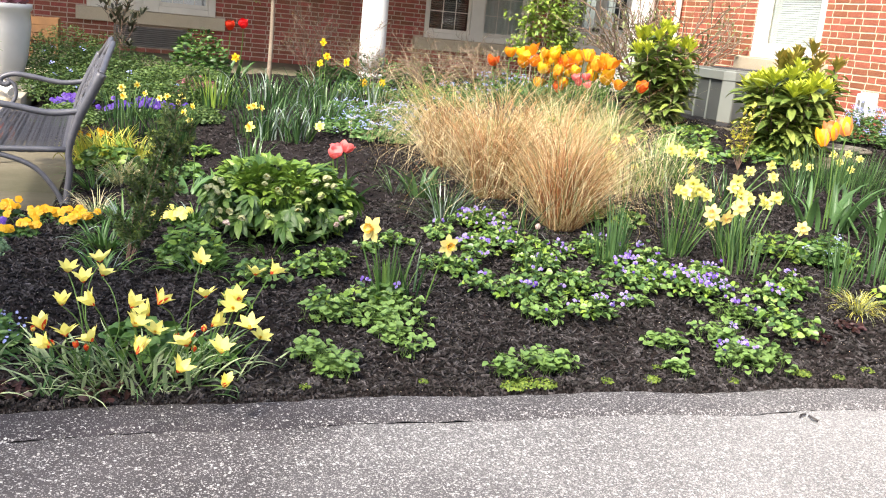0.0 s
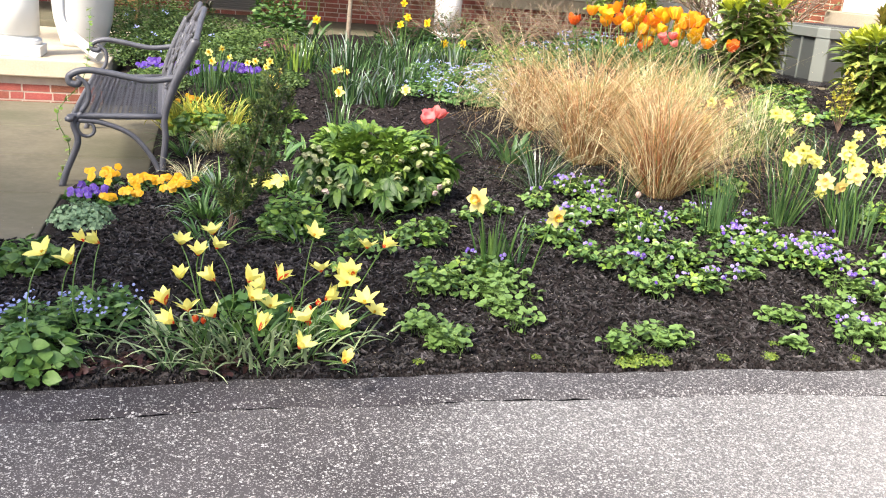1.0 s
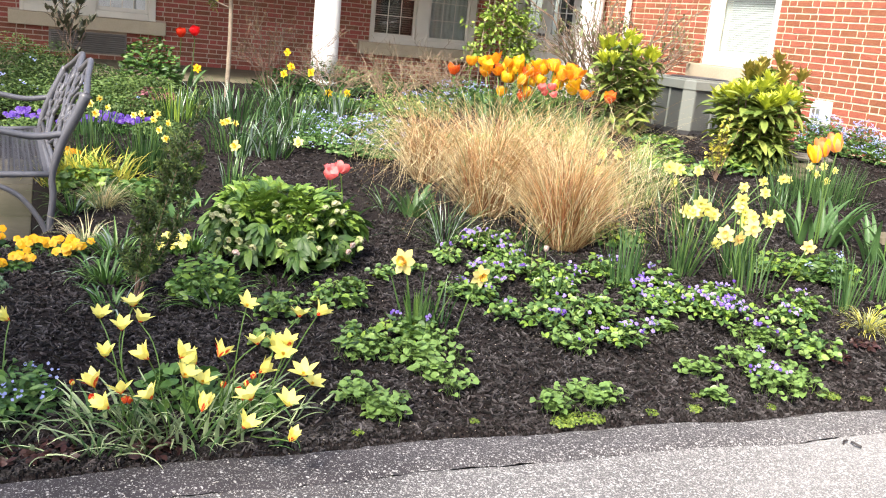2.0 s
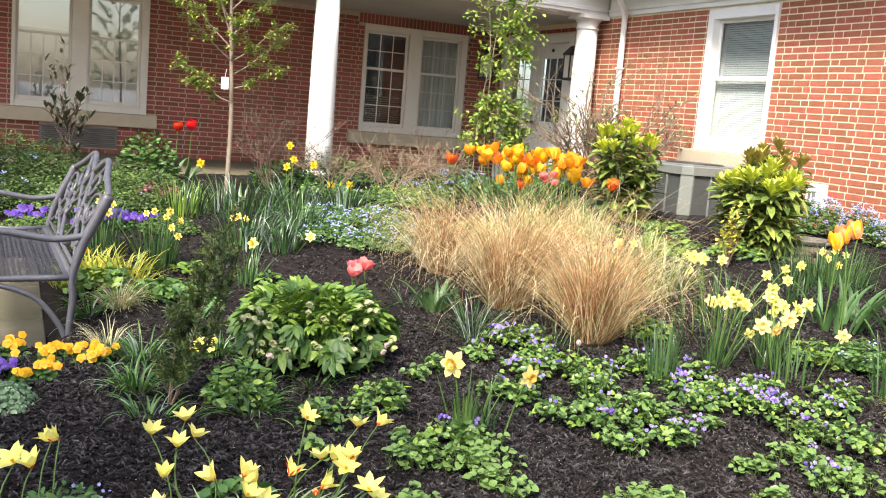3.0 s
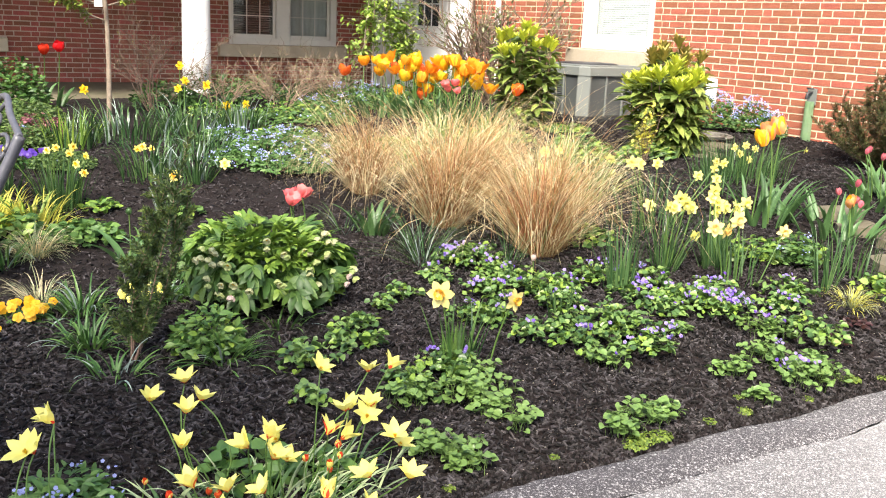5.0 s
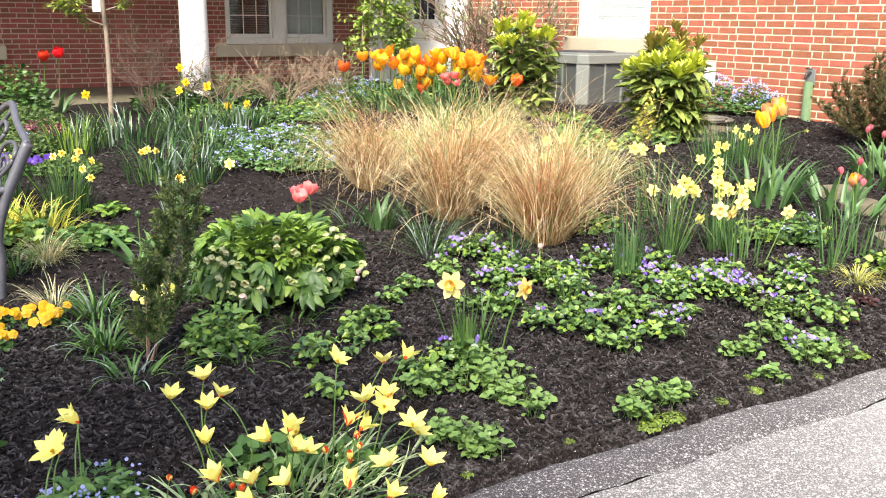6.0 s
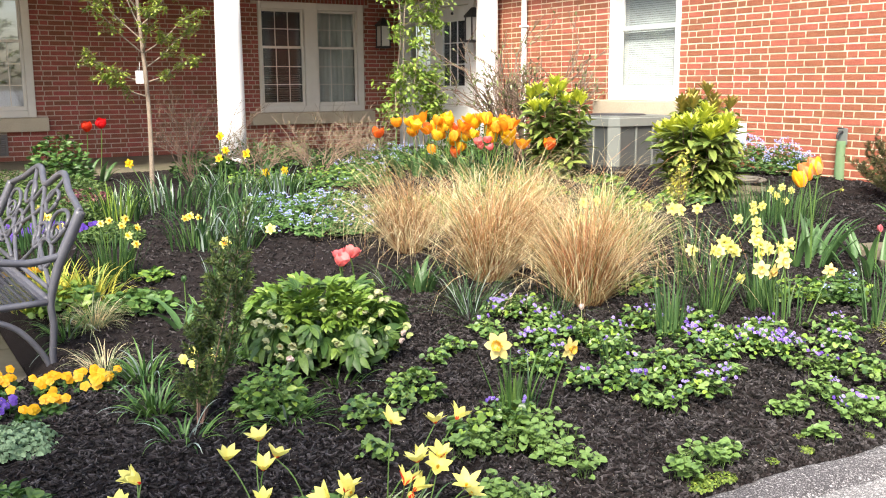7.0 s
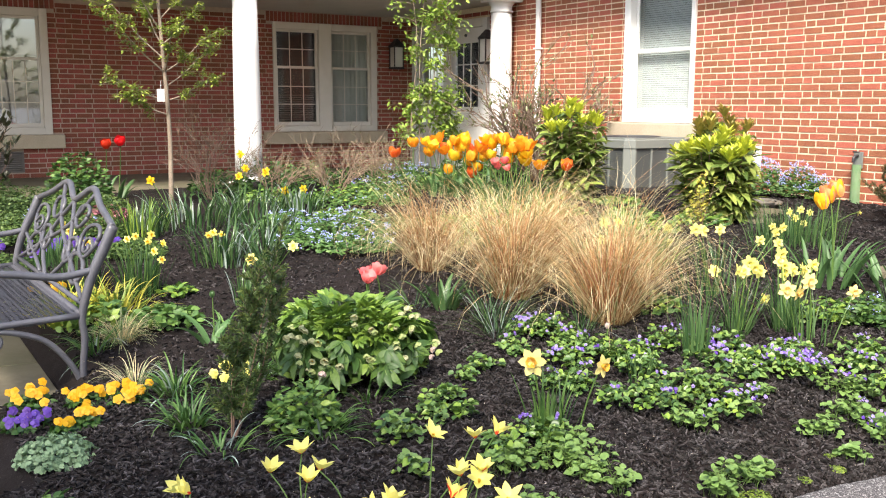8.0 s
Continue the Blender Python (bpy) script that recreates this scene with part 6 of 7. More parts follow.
ORANGES2 = [(4.48, 8.23, 1.03), (4.50, 8.17, 1.09), (4.53, 8.08, 1.06), (4.53, 8.08, .96), (4.55, 8.0, 1.04), (4.56, 7.95, .98), (4.55, 8.0, .90), (4.58, 7.89, 1.07), (4.58, 7.89, .96), (4.60, 7.79, 1.03), (4.61, 7.78, .95), (4.60, 7.81, .88), (4.64, 7.65, .85), (4.71, 7.34, .86), (4.30, 8.5, 1.0), (4.46, 8.0, 1.08), (4.4, 8.7, 1.05), (4.25, 8.6, 0.9), (4.6, 8.2, 1.0), (4.12, 8.8, 1.0), (4.2, 8.7, 0.96), (4.3, 8.45, 1.06), (4.36, 8.3, 1.0), (4.4, 8.15, 0.94), (4.34, 8.4, 0.9), (4.48, 8.05, 1.1), (4.5, 7.9, 1.0), (4.26, 8.62, 1.06), (4.44, 8.25, 1.08), (4.55, 7.85, 1.02), (4.38, 8.55, 1.1)]


def tulips(x, y, flowers, heads, seed, leaves, spread, length, width, label, radius=0.0045, group="tulips"):
    base = at_ground(x, y)
    t = thing("tulips", label, "tulip", base, group)
    r = random.Random(seed)
    tulip_leaves(t, leaves, spread, length, width, seed)
    for fx, fy, fz in flowers:
        top = Vector(local_of(base, (fx, fy, fz)))
        foot = Vector((top.x * 0.8 + r.uniform(-0.04, 0.04), top.y * 0.85 + r.uniform(-0.04, 0.04), 0.0))
        flower_on_stem(t, foot, top - Vector((0, 0, 0.05)), (r.uniform(-0.4, 0.4), r.uniform(-0.4, 0.4), 1), heads, r, radius, 1.0, 0.5)
    return t


tulips(4.20, 8.85, ORANGES[:10], H_ORANGE, 90, 40, 0.35, 0.30, 0.05, "orange and yellow tulips in full bloom")
tulips(4.42, 8.45, ORANGES[10:] + ORANGES2[14:], H_ORANGE, 91, 44, 0.35, 0.30, 0.05, "orange and yellow tulips in full bloom")
tulips(4.52, 8.05, ORANGES2[:7], H_ORANGE + H_REDOR, 92, 44, 0.35, 0.30, 0.05, "orange and red tulips in full bloom")
tulips(4.60, 7.80, ORANGES2[7:14], H_ORANGE + H_REDOR[:1], 93, 34, 0.30, 0.28, 0.05, "orange tulips beside the glossy shrub")
tulips(4.50, 8.12, [(4.44, 7.95, .90), (4.40, 8.0, .84), (4.36, 8.0, .88), (4.47, 7.93, .83)], H_PINK, 94, 6, 0.15, 0.25, 0.045, "pink tulips among the orange ones")
tulips(1.45, 5.02, [(1.45, 4.98, .51), (1.38, 4.97, .475), (1.42, 5.03, 0.50)], H_PINK, 95, 10, 0.10, 0.24, 0.045, "open coral pink tulips behind the hellebore")
tulips(1.30, 10.95, [(1.45, 11.0, 1.02), (1.30, 11.0, .99)], H_SCARLET, 96, 14, 0.2, 0.3, 0.05, "scarlet tulips by the porch")
tulips(4.25, 4.10, [(4.09, 4.03, .83), (4.15, 4.03, .87), (4.24, 4.03, .90)], H_FLAME, 97, 26, 0.22, 0.34, 0.040, "yellow tulips flamed with red and broad leaves")
tulips(4.55, 3.75, [(4.6, 3.7, .5), (4.7, 3.72, .46), (4.5, 3.75, .55), (4.75, 3.8, .58)], H_ROSE, 98, 28, 0.25, 0.30, 0.035, "rose tulip buds with broad green leaves")
tulips(4.41, 3.62, [(4.43, 3.62, .50)], H_BUD, 99, 7, 0.08, 0.22, 0.04, "single orange tulip by the stepping stone")
tulips(5.55, 4.05, [(5.35, 4.15, .72), (5.45, 4.2, .72), (5.6, 4.12, .73), (5.8, 3.98, .70), (5.9, 4.0, .72), (5.48, 4.1, .68)], H_ROSE, 110, 44, 0.35, 0.34, 0.05, "rose pink tulips in front of the dark shrub")
tulips(2.00, 5.15, [], H_PINK, 111, 14, 0.1, 0.24, 0.04, "tulip leaves and buds without open flowers")
tulips(0.58, 5.25, [], H_PINK, 112, 5, 0.05, 0.24, 0.055, "broad grey-green tulip leaves without flowers")
g = Geo(3)
g.stem([(0, 0, 0), (0.004, 0, 0.1), (0, 0, 0.27)], 0.004, 0.003, 0, 5)
bud = thing("tulip_bud", "closed green tulip bud on a straight stem", "tulip", at_ground(0.60, 5.3))
g.part("stem", [STEM], bud)
piece("bud", head_tulip([LEAF_TULIP], 0.035, 5, -0.15), bud, pose(0, 0, 0.26))

bud = thing("tulip_bud", "pale pink closed tulip bud by tan grass", "tulip", at_ground(2.33, 4.02))
g = Geo(4)
g.stem([(0, 0, 0), (0.002, 0, 0.06), (0, 0, 0.10)], 0.004, 0.003, 0, 5)
g.part("stem", [STEM], bud)
piece("bud", head_tulip([P_HELLE_PINK], 0.034, 6, -0.2), bud, pose(0, 0, 0.09))

# ---- shrubs ----
LEAF_CLIMBER = foliage("climber_leaf", (0.23, 0.34, 0.055), 0.45, 0.4)
LEAF_TREE = foliage("young_tree_leaf", (0.26, 0.33, 0.055), 0.45, 0.4)
LEAF_BRONZE_TIP = foliage("bronze_tip_leaf", (0.34, 0.26, 0.06), 0.4, 0.35, (0.36, 0.34, 0.06))
LEAF_AUCUBA_PALE = foliage("pale_aucuba_leaf", (0.21, 0.27, 0.065), 0.25, 0.55, (0.11, 0.165, 0.035), 0.22)

def aucuba(x, y, height, width, seed, n_branch, label, leaf=LEAF_AUCUBA, new_from=0.74, fresh=LEAF_AUCUBA_NEW):
    """A glossy shrub: each branch carries whorls of long drooping leaves, with yellow-green growth at its tip."""
    t = thing("aucuba", label, "shrub", at_ground(x, y), "glossy shrubs")
    r = random.Random(seed)
    rest = Geo(seed * 50)
    single = []
    for k in range(5):
        g = Geo(seed + k)
        g.leaf((0, 0, 0), (1, 0, 0), (0, 0, 1), 0.15, 0.05, 0, 5, 0.5 + 0.16 * k, 0.16, 0.5)
        single.append(g.mesh("leaf", [leaf]))
    for k in range(n_branch):
        a, q = r.uniform(0, 6.283), math.sqrt(r.random())
        tall = k % 3 != 0
        top = Vector((math.cos(a) * q * width * 0.5, math.sin(a) * q * width * 0.5, height * (0.70 + 0.30 * math.sqrt(max(0, 1 - q * q))) * r.uniform(0.82, 1.02)))
        if not tall:
            top.z *= r.uniform(0.3, 0.75)
        foot = Vector((top.x * 0.25, top.y * 0.25, 0))
        g = Geo(seed * 50 + k)
        pts = curve_points([foot, foot.lerp(top, 0.5) + Vector((top.x, top.y, 0)) * 0.15, top], 5)
        g.stem(pts, 0.009, 0.004, 0, 5)
        branch = g.part("branch", [TWIG], t)
        axis = (pts[-1] - pts[-3]).normalized()
        side = axis.orthogonal().normalized()
        other = axis.cross(side)
        for j in range(50):
            s = r.uniform(0.12, 1.0)
            p = pts[min(int(s * (len(pts) - 1)), len(pts) - 1)]
            b = j * 2.4 + r.uniform(-0.3, 0.3)
            d = side * math.cos(b) + other * math.sin(b) + axis * r.uniform(-0.2, 0.9)
            L = r.uniform(0.12, 0.23)
            if j < 7:
                piece("leaf", r.choice(single), branch, Matrix.Translation(p) @ d.to_track_quat('X', 'Z').to_matrix().to_4x4() @ Matrix.Scale(L / 0.15, 4))
            else:
                rest.leaf(p, d, Vector((r.uniform(-0.6, 0.6), r.uniform(-0.6, 0.6), 1)) + axis * 0.3, L, L * r.uniform(0.24, 0.36), 0, 5, r.uniform(0.1, 1.4), 0.18, 0.48)
        if tall and top.z > height * new_from:
            for j in range(34):
                b = j * 2.4
                d = (side * math.cos(b) + other * math.sin(b)) * 0.6 + axis * r.uniform(0.5, 1.6)
                rest.leaf(top - axis * r.uniform(0, 0.05), d, axis, r.uniform(0.08, 0.15), 0.036, 1, 4, 0.25, 0.2, 0.5)
    rest.part("foliage", [leaf, fresh], t, kind="stuff")
    return t


aucuba(5.14, 7.80, 0.95, 0.62, 5, 28, "upright glossy green shrub with yellow-green tips")
aucuba(5.72, 6.36, 0.93, 0.55, 7, 26, "taller bronze-tipped glossy shrub behind its neighbour", LEAF_AUCUBA_PALE, 0.76, LEAF_BRONZE_TIP)
aucuba(5.32, 6.04, 0.76, 0.66, 6, 30, "spreading glossy shrub with yellow-green tips", LEAF_AUCUBA_PALE, 0.60)


def needle_branch(g, pts, r0, needles, length=0.024, broad=0.2):
    g.stem(pts, r0, r0 * 0.4, 2, 4)
    for i in range(len(pts) - 1):
        a, b = Vector(pts[i]), Vector(pts[i + 1])
        ax = (b - a).normalized()
        side = ax.orthogonal().normalized()
        up = ax.cross(side)
        for k in range(int(needles * (b - a).length)):
            t = g.rnd.uniform(0, 6.283)
            tip = i >= len(pts) - 2 and g.rnd.random() < 0.5
            g.needle(a.lerp(b, g.rnd.random()), side * math.cos(t) + up * math.sin(t) + ax * g.rnd.uniform(0.5, 1.0), length * g.rnd.uniform(0.7, 1.3), length * broad, 1 if tip else 0)


def yew(x, y, height, width, seed, stems, label, lean=(0.0, 0.0), cone=False, mats=None, twigs=22, needles=1500, broad=0.2):
    t = thing("yew", label, "shrub", at_ground(x, y), "yew shrubs")
    r = random.Random(seed)
    for k in range(stems):
        a, q = r.uniform(0, 6.283), math.sqrt(r.random())
        h = height * (r.uniform(0.45, 1.0) if not cone else (1 - 0.55 * q) * r.uniform(0.75, 1.02))
        top = Vector((math.cos(a) * q * width * 0.5 + lean[0] * h, math.sin(a) * q * width * 0.5 + lean[1] * h, h))
        foot = Vector((top.x * 0.15, top.y * 0.15, 0))
        g = Geo(seed * 77 + k)
        pts = curve_points([foot, foot.lerp(top, 0.5) + Vector((math.cos(a), math.sin(a), 0)) * 0.05, top], 6)
        needle_branch(g, pts[2:], 0.0035, needles, broad=broad)
        g.stem(pts[:3], 0.004, 0.0035, 2, 4)
        for j in range(twigs):
            i = r.randrange(1, len(pts))
            b = r.uniform(0, 6.283)
            p0 = pts[i]
            L = r.uniform(0.05, 0.125) * (1.3 - i / len(pts) * 0.6)
            p1 = p0 + Vector((math.cos(b) * L * 0.75, math.sin(b) * L * 0.75, L * r.uniform(0.35, 0.95)))
            needle_branch(g, [p0, p0.lerp(p1, 0.5) + Vector((0, 0, 0.008)), p1], 0.0015, needles, broad=broad)
        g.part("branch", mats or [LEAF_YEW, LEAF_YEW_TIP, TWIG], t, kind="stuff")
    return t


yew(0.20, 3.92, 0.90, 0.17, 8, 8, "narrow dark green upright yew shrub", (0.36, 0.14), twigs=13, needles=1150, broad=0.24)
yew(6.66, 4.78, 0.92, 1.15, 9, 64, "dense rusty green shrub against the brick wall", cone=True, mats=[foliage("olive_needle", (0.105, 0.115, 0.040), 0.5, 0.5), foliage("rusty_needle", (0.17, 0.085, 0.04), 0.5, 0.4), TWIG], twigs=20, needles=1000)


def twiggy(name, x, y, height, width, seed, stems, label, leaf=None, leaf_n=0, leaf_len=0.03, category="shrub", lift=0.0, forks=3, thick=0.006, levels=2, spread=0.75, bark=TWIG):
    """A bare or budding shrub of forking twigs."""
    t = thing(name, label, category, (x, y, level(x, y) + lift))
    r = random.Random(seed)

    def fork(g, p, d, L, rad, depth):
        q = p + d * L
        mid = p.lerp(q, 0.5) + Vector((r.uniform(-1, 1), r.uniform(-1, 1), r.uniform(-0.5, 0.5))) * L * 0.12
        g.stem([p, mid, q], rad, rad * 0.6, 0, 4 if rad > 0.003 else 3)
        if leaf and depth <= 1:
            for _ in range(leaf_n):
                s = r.random()
                e = d * 0.8 + Vector((r.uniform(-1, 1), r.uniform(-1, 1), r.uniform(-0.2, 1)))
                g.leaf(p.lerp(q, s), e, (0, 0, 1), leaf_len * r.uniform(0.6, 1.3), leaf_len * 0.4, 1, 3, 0.3, 0.15)
        if depth > 0:
            for _ in range(forks):
                e = (d + Vector((r.uniform(-1, 1), r.uniform(-1, 1), r.uniform(-0.6, 0.6))) * spread).normalized()
                fork(g, p.lerp(q, r.uniform(0.35, 1.0)), e, L * r.uniform(0.45, 0.75), max(rad * 0.62, 0.0017), depth - 1)

    for k in range(stems):
        g = Geo(seed * 31 + k)
        a = r.uniform(0, 6.283)
        w = width / height * r.uniform(0.15, 0.9)
        d = Vector((math.cos(a) * w, math.sin(a) * w, 1)).normalized()
        fork(g, Vector((math.cos(a) * 0.05 * width, math.sin(a) * 0.05 * width, -0.02)), d, height * r.uniform(0.42, 0.6), thick, levels)
        g.part("branch", [bark] + ([leaf] if leaf else []), t, kind="stuff")
    return t


twiggy("spirea", 3.30, 9.5, 0.80, 0.9, 41, 17, "bare brown twiggy shrub with tiny buds", LEAF_BUD, 1, 0.010, forks=3, thick=0.006, levels=3, spread=0.95, bark=TAN_TWIG)
twiggy("spirea", 2.20, 10.2, 1.0, 0.9, 42, 13, "bare brown twiggy shrub against the porch", LEAF_BUD, 1, 0.010, forks=3, thick=0.006, levels=3, spread=0.9, bark=TWIG)
twiggy("spirea", 3.95, 9.75, 0.80, 0.8, 43, 15, "bare brown twiggy shrub with tiny buds", LEAF_BUD, 1, 0.010, forks=3, thick=0.006, levels=3, spread=0.95, bark=TAN_TWIG)
twiggy("spirea", 2.75, 9.8, 0.75, 0.8, 46, 10, "bare brown twiggy shrub before the column", LEAF_BUD, 1, 0.010, forks=3, thick=0.006, levels=3, spread=0.95, bark=TAN_TWIG)
twiggy("magnolia", 6.15, 9.55, 1.70, 2.1, 44, 19, "open branching shrub with budding green leaves", LEAF_MAGNOLIA, 1, 0.065, forks=3, thick=0.017, levels=3, spread=0.72, bark=MAGNOLIA_BARK)
twiggy("rose_bush", 0.12, 10.3, 1.5, 0.25, 45, 5, "thin upright rose with dark sparse leaves", LEAF_ROSE, 7, 0.09, forks=2, thick=0.006, spread=0.5)


# a leafy climber on thin poles beside the entrance
cl = thing("climber", "tall climber with fresh light green leaves", "climber", at_ground(4.95, 10.3))
r = random.Random(61)
for k in range(6):
    g = Geo(610 + k)
    x0, y0 = -0.24 + 0.13 * k, r.uniform(-0.12, 0.12)
    pts = curve_points([(x0, y0, -0.02), (x0 + r.uniform(-0.08, 0.08), y0, 0.8), (x0 + r.uniform(-0.14, 0.14), y0, 1.7), (x0 + r.uniform(-0.2, 0.2), y0, 2.75)], 10)
    g.stem(pts, 0.011 if k < 2 else 0.006, 0.003, 0, 5)
    for j in range(30):
        p = pts[min(len(pts) - 1, int(5 + (len(pts) - 5) * r.choice((r.uniform(0.05, 0.35), r.uniform(0.45, 1.0)))))]
        b = r.uniform(0, 6.283)
        e = Vector((math.cos(b), math.sin(b) * 0.7, r.uniform(-0.2, 0.7))) * r.uniform(0.06, 0.36)
        g.stem([p, p + e * 0.5 + Vector((0, 0, 0.03)), p + e], 0.003, 0.0015, 0, 3)
        for _ in range(20):
            c = p + e * r.uniform(0.3, 1.1) + Vector((r.gauss(0, 0.035), r.gauss(0, 0.035), r.gauss(0, 0.035)))
            g.leaf(c, (r.uniform(-1, 1), r.uniform(-1, 1), r.uniform(-0.8, 0.5)), (r.uniform(-0.7, 0.7), r.uniform(-0.7, 0.7), 1), r.uniform(0.045, 0.08), 0.034, 1, 4, 0.5, 0.15)
    g.part("vine", [TRUNK, LEAF_CLIMBER], cl, kind="stuff")

# the young tree
TREE = (1.58, 9.55)
tree = thing("young_tree", "slender young tree with light spring leaves", "tree", at_ground(*TREE))
g = Geo(71)
axis_pts = curve_points([(0, 0, -0.03), (0.01, 0, 0.8), (-0.03, 0, 1.6), (-0.06, 0, 2.3), (-0.04, 0, 3.1)], 6)
g.stem(axis_pts, 0.026, 0.009, 0, 9)
g.part("trunk", [TRUNK], tree)
r = random.Random(72)
for k, (z, a, L, up) in enumerate(((0.95, 3.3, 0.45, 0.35), (1.02, 0.1, 0.48, 0.35), (1.12, 2.7, 0.60, 0.30), (1.22, 0.5, 0.66, 0.55), (1.30, 3.5, 0.80, 0.75), (1.40, -0.3, 0.62, 0.70), (1.52, 2.9, 0.74, 0.95), (1.60, 0.3, 0.5, 0.8), (1.75, 3.6, 0.82, 1.3), (1.95, 1.2, 0.45, 1.1), (2.1, 3.0, 0.6, 1.3), (2.2, -0.2, 0.5, 1.3), (2.4, 2.5, 0.45, 1.3), (1.35, -1.6, 0.5, 0.7), (1.6, 1.7, 0.5, 0.7), (2.5, 0.4, 0.4, 1.3), (1.85, 0.0, 0.5, 1.1))):
    g = Geo(720 + k)
    i = min(range(len(axis_pts)), key=lambda q: abs(axis_pts[q].z - z))
    p0 = axis_pts[i]
    d = Vector((math.cos(a), math.sin(a) * 0.8, up)).normalized()
    pts = curve_points([p0, p0 + d * L * 0.4, p0 + d * L * 0.75 + Vector((0, 0, 0.05)), p0 + d * L + Vector((0, 0, 0.03))], 4)
    g.stem(pts, 0.009, 0.003, 0, 5)
    for j in range(20):
        q = pts[r.randrange(3, len(pts))]
        e = (d * 0.8 + Vector((r.uniform(-1, 1), r.uniform(-1, 1), r.uniform(-0.6, 0.7)))).normalized() * r.uniform(0.05, 0.16)
        g.stem([q, q + e * 0.6 + Vector((0, 0, 0.01)), q + e], 0.003, 0.0015, 0, 3)
        for _ in range(17):
            c = q + e * r.uniform(0.3, 1.1) + Vector((r.gauss(0, 0.012), r.gauss(0, 0.012), r.gauss(0, 0.012)))
            g.leaf(c, (r.uniform(-1, 1), r.uniform(-1, 1), r.uniform(-0.4, 0.6)), (0, 0, 1), r.uniform(0.03, 0.055), 0.022, 1, 3, 0.4, 0.15)
    g.part("limb", [TRUNK, LEAF_TREE], tree, kind="stuff")
tag = thing("plant_tag", "small white tag hanging on the young tree", "tag", (1.49, 9.44, 1.50), turn=15)
part("card", block((-0.04, -0.002, -0.06), (0.04, 0.002, 0.06), 0.001), WHITE, tag)
part("string", tube(bmesh.new(), [(0, 0, 0.06), (0.03, 0.04, 0.14)], 0.002, 4), WHITE, tag)


# ---- low plants ----
def low_plant(name, label, category, x, y, g, mats, part_name="foliage", group="", lift=0.005):
    t = thing(name, label, category, at_ground(x, y, lift), group)
    g.part(part_name, mats, t, kind="stuff")
    return t


def bedding(name, label, category, x, y, rad, height, n, leaf, wid, mats, seed, shape="leaf", shares=None, group="", **kw):
    return low_plant(name, label, category, x, y, mound(n, rad, height, leaf, wid, mats, seed, shape, shares, **kw), mats, group=group)


GER = [LEAF_GERANIUM, LEAF_YOUNG]
bedding("geranium", "rounded mid green leafy perennial clump", "perennial", 0.52, 3.86, 0.17, 0.20, 480, 0.048, 0.024, GER, 601, shares=(4, 1))
bedding("geranium", "low mid green leafy clump in mulch", "perennial", 0.48, 5.80, 0.22, 0.12, 340, 0.06, 0.036, [LEAF_GERANIUM], 602)
bedding("geranium", "small green leafy clump in mulch", "perennial", 0.71, 6.37, 0.13, 0.07, 80, 0.06, 0.035, GER, 603)
bedding("geranium", "small green leafy clump in mulch", "perennial", 1.14, 6.01, 0.12, 0.07, 60, 0.06, 0.035, GER, 604)
bedding("geranium", "green leafy clump beside the bench", "perennial", 0.10, 5.95, 0.22, 0.2, 260, 0.07, 0.04, GER, 605)
bedding("geranium", "broad green leafy clump at the asphalt edge", "perennial", -0.43, 2.58, 0.17, 0.14, 210, 0.058, 0.042, [LEAF_GERANIUM], 606)
bedding("geranium", "broad green leafy clump at the bed corner", "perennial", -0.56, 3.42, 0.16, 0.13, 200, 0.055, 0.038, [LEAF_GERANIUM], 607)
bedding("geranium", "broken green leaves under the star tulips", "perennial", 0.30, 2.86, 0.16, 0.12, 120, 0.06, 0.045, [LEAF_GERANIUM], 608)
bedding("geranium", "green leaves under the star tulips", "perennial", 0.52, 2.78, 0.12, 0.08, 70, 0.055, 0.04, [LEAF_GERANIUM], 609)
bedding("geranium", "yellow-green leafy perennial with tiny flowers", "perennial", 3.55, 3.62, 0.17, 0.16, 160, 0.05, 0.03, [LEAF_YOUNG, LEAF_GERANIUM], 610)
bedding("geranium", "green leafy perennial among tulip leaves", "perennial", 3.85, 3.55, 0.2, 0.14, 180, 0.05, 0.035, GER, 611)
bedding("geranium", "bright green leafy clump by the stepping stone", "perennial", 3.95, 3.02, 0.2, 0.12, 200, 0.05, 0.04, [LEAF_VIOLET, LEAF_YOUNG], 612)
bedding("geranium", "dark green low clump beneath the daffodils", "perennial", 2.95, 4.35, 0.22, 0.1, 180, 0.05, 0.03, GER, 613)
for k, (x, y, n, L) in enumerate(((0.12, 4.19, 75, 0.22), (0.19, 4.62, 90, 0.22), (0.55, 3.74, 60, 0.24), (0.58, 4.62, 150, 0.17), (0.13, 3.80, 30, 0.2), (0.02, 5.55, 40, 0.3), (0.75, 5.55, 20, 0.2), (0.9, 4.0, 24, 0.2))):
    mats = [LEAF_LIRIOPE, LEAF_SILVER]
    low_plant("liriope", "tuft of dark green arching grassy leaves", "liriope", x, y, strap_foliage(n, 0.07, L, 0.011, mats, 620 + k, (0.3, 1.1), (0.9, 2.3), 0.2, 7, (9, 1)), mats, "foliage", "liriope tufts")
for k, (x, y, n, L) in enumerate(((0.19, 5.66, 260, 0.26), (0.06, 4.88, 80, 0.24), (3.62, 3.02, 230, 0.17))):
    mats = [LEAF_PALE, LEAF_STRAW_TIP] if k < 2 else [LEAF_YELLOW, LEAF_PALE]
    low_plant("carex", "arching tuft of pale straw coloured sedge", "sedge", x, y, strap_foliage(n, 0.05, L, 0.0035, mats, 640 + k, (0.3, 1.0), (1.2, 2.4), 0, 7, (3, 2)), mats, "foliage", "pale sedges")
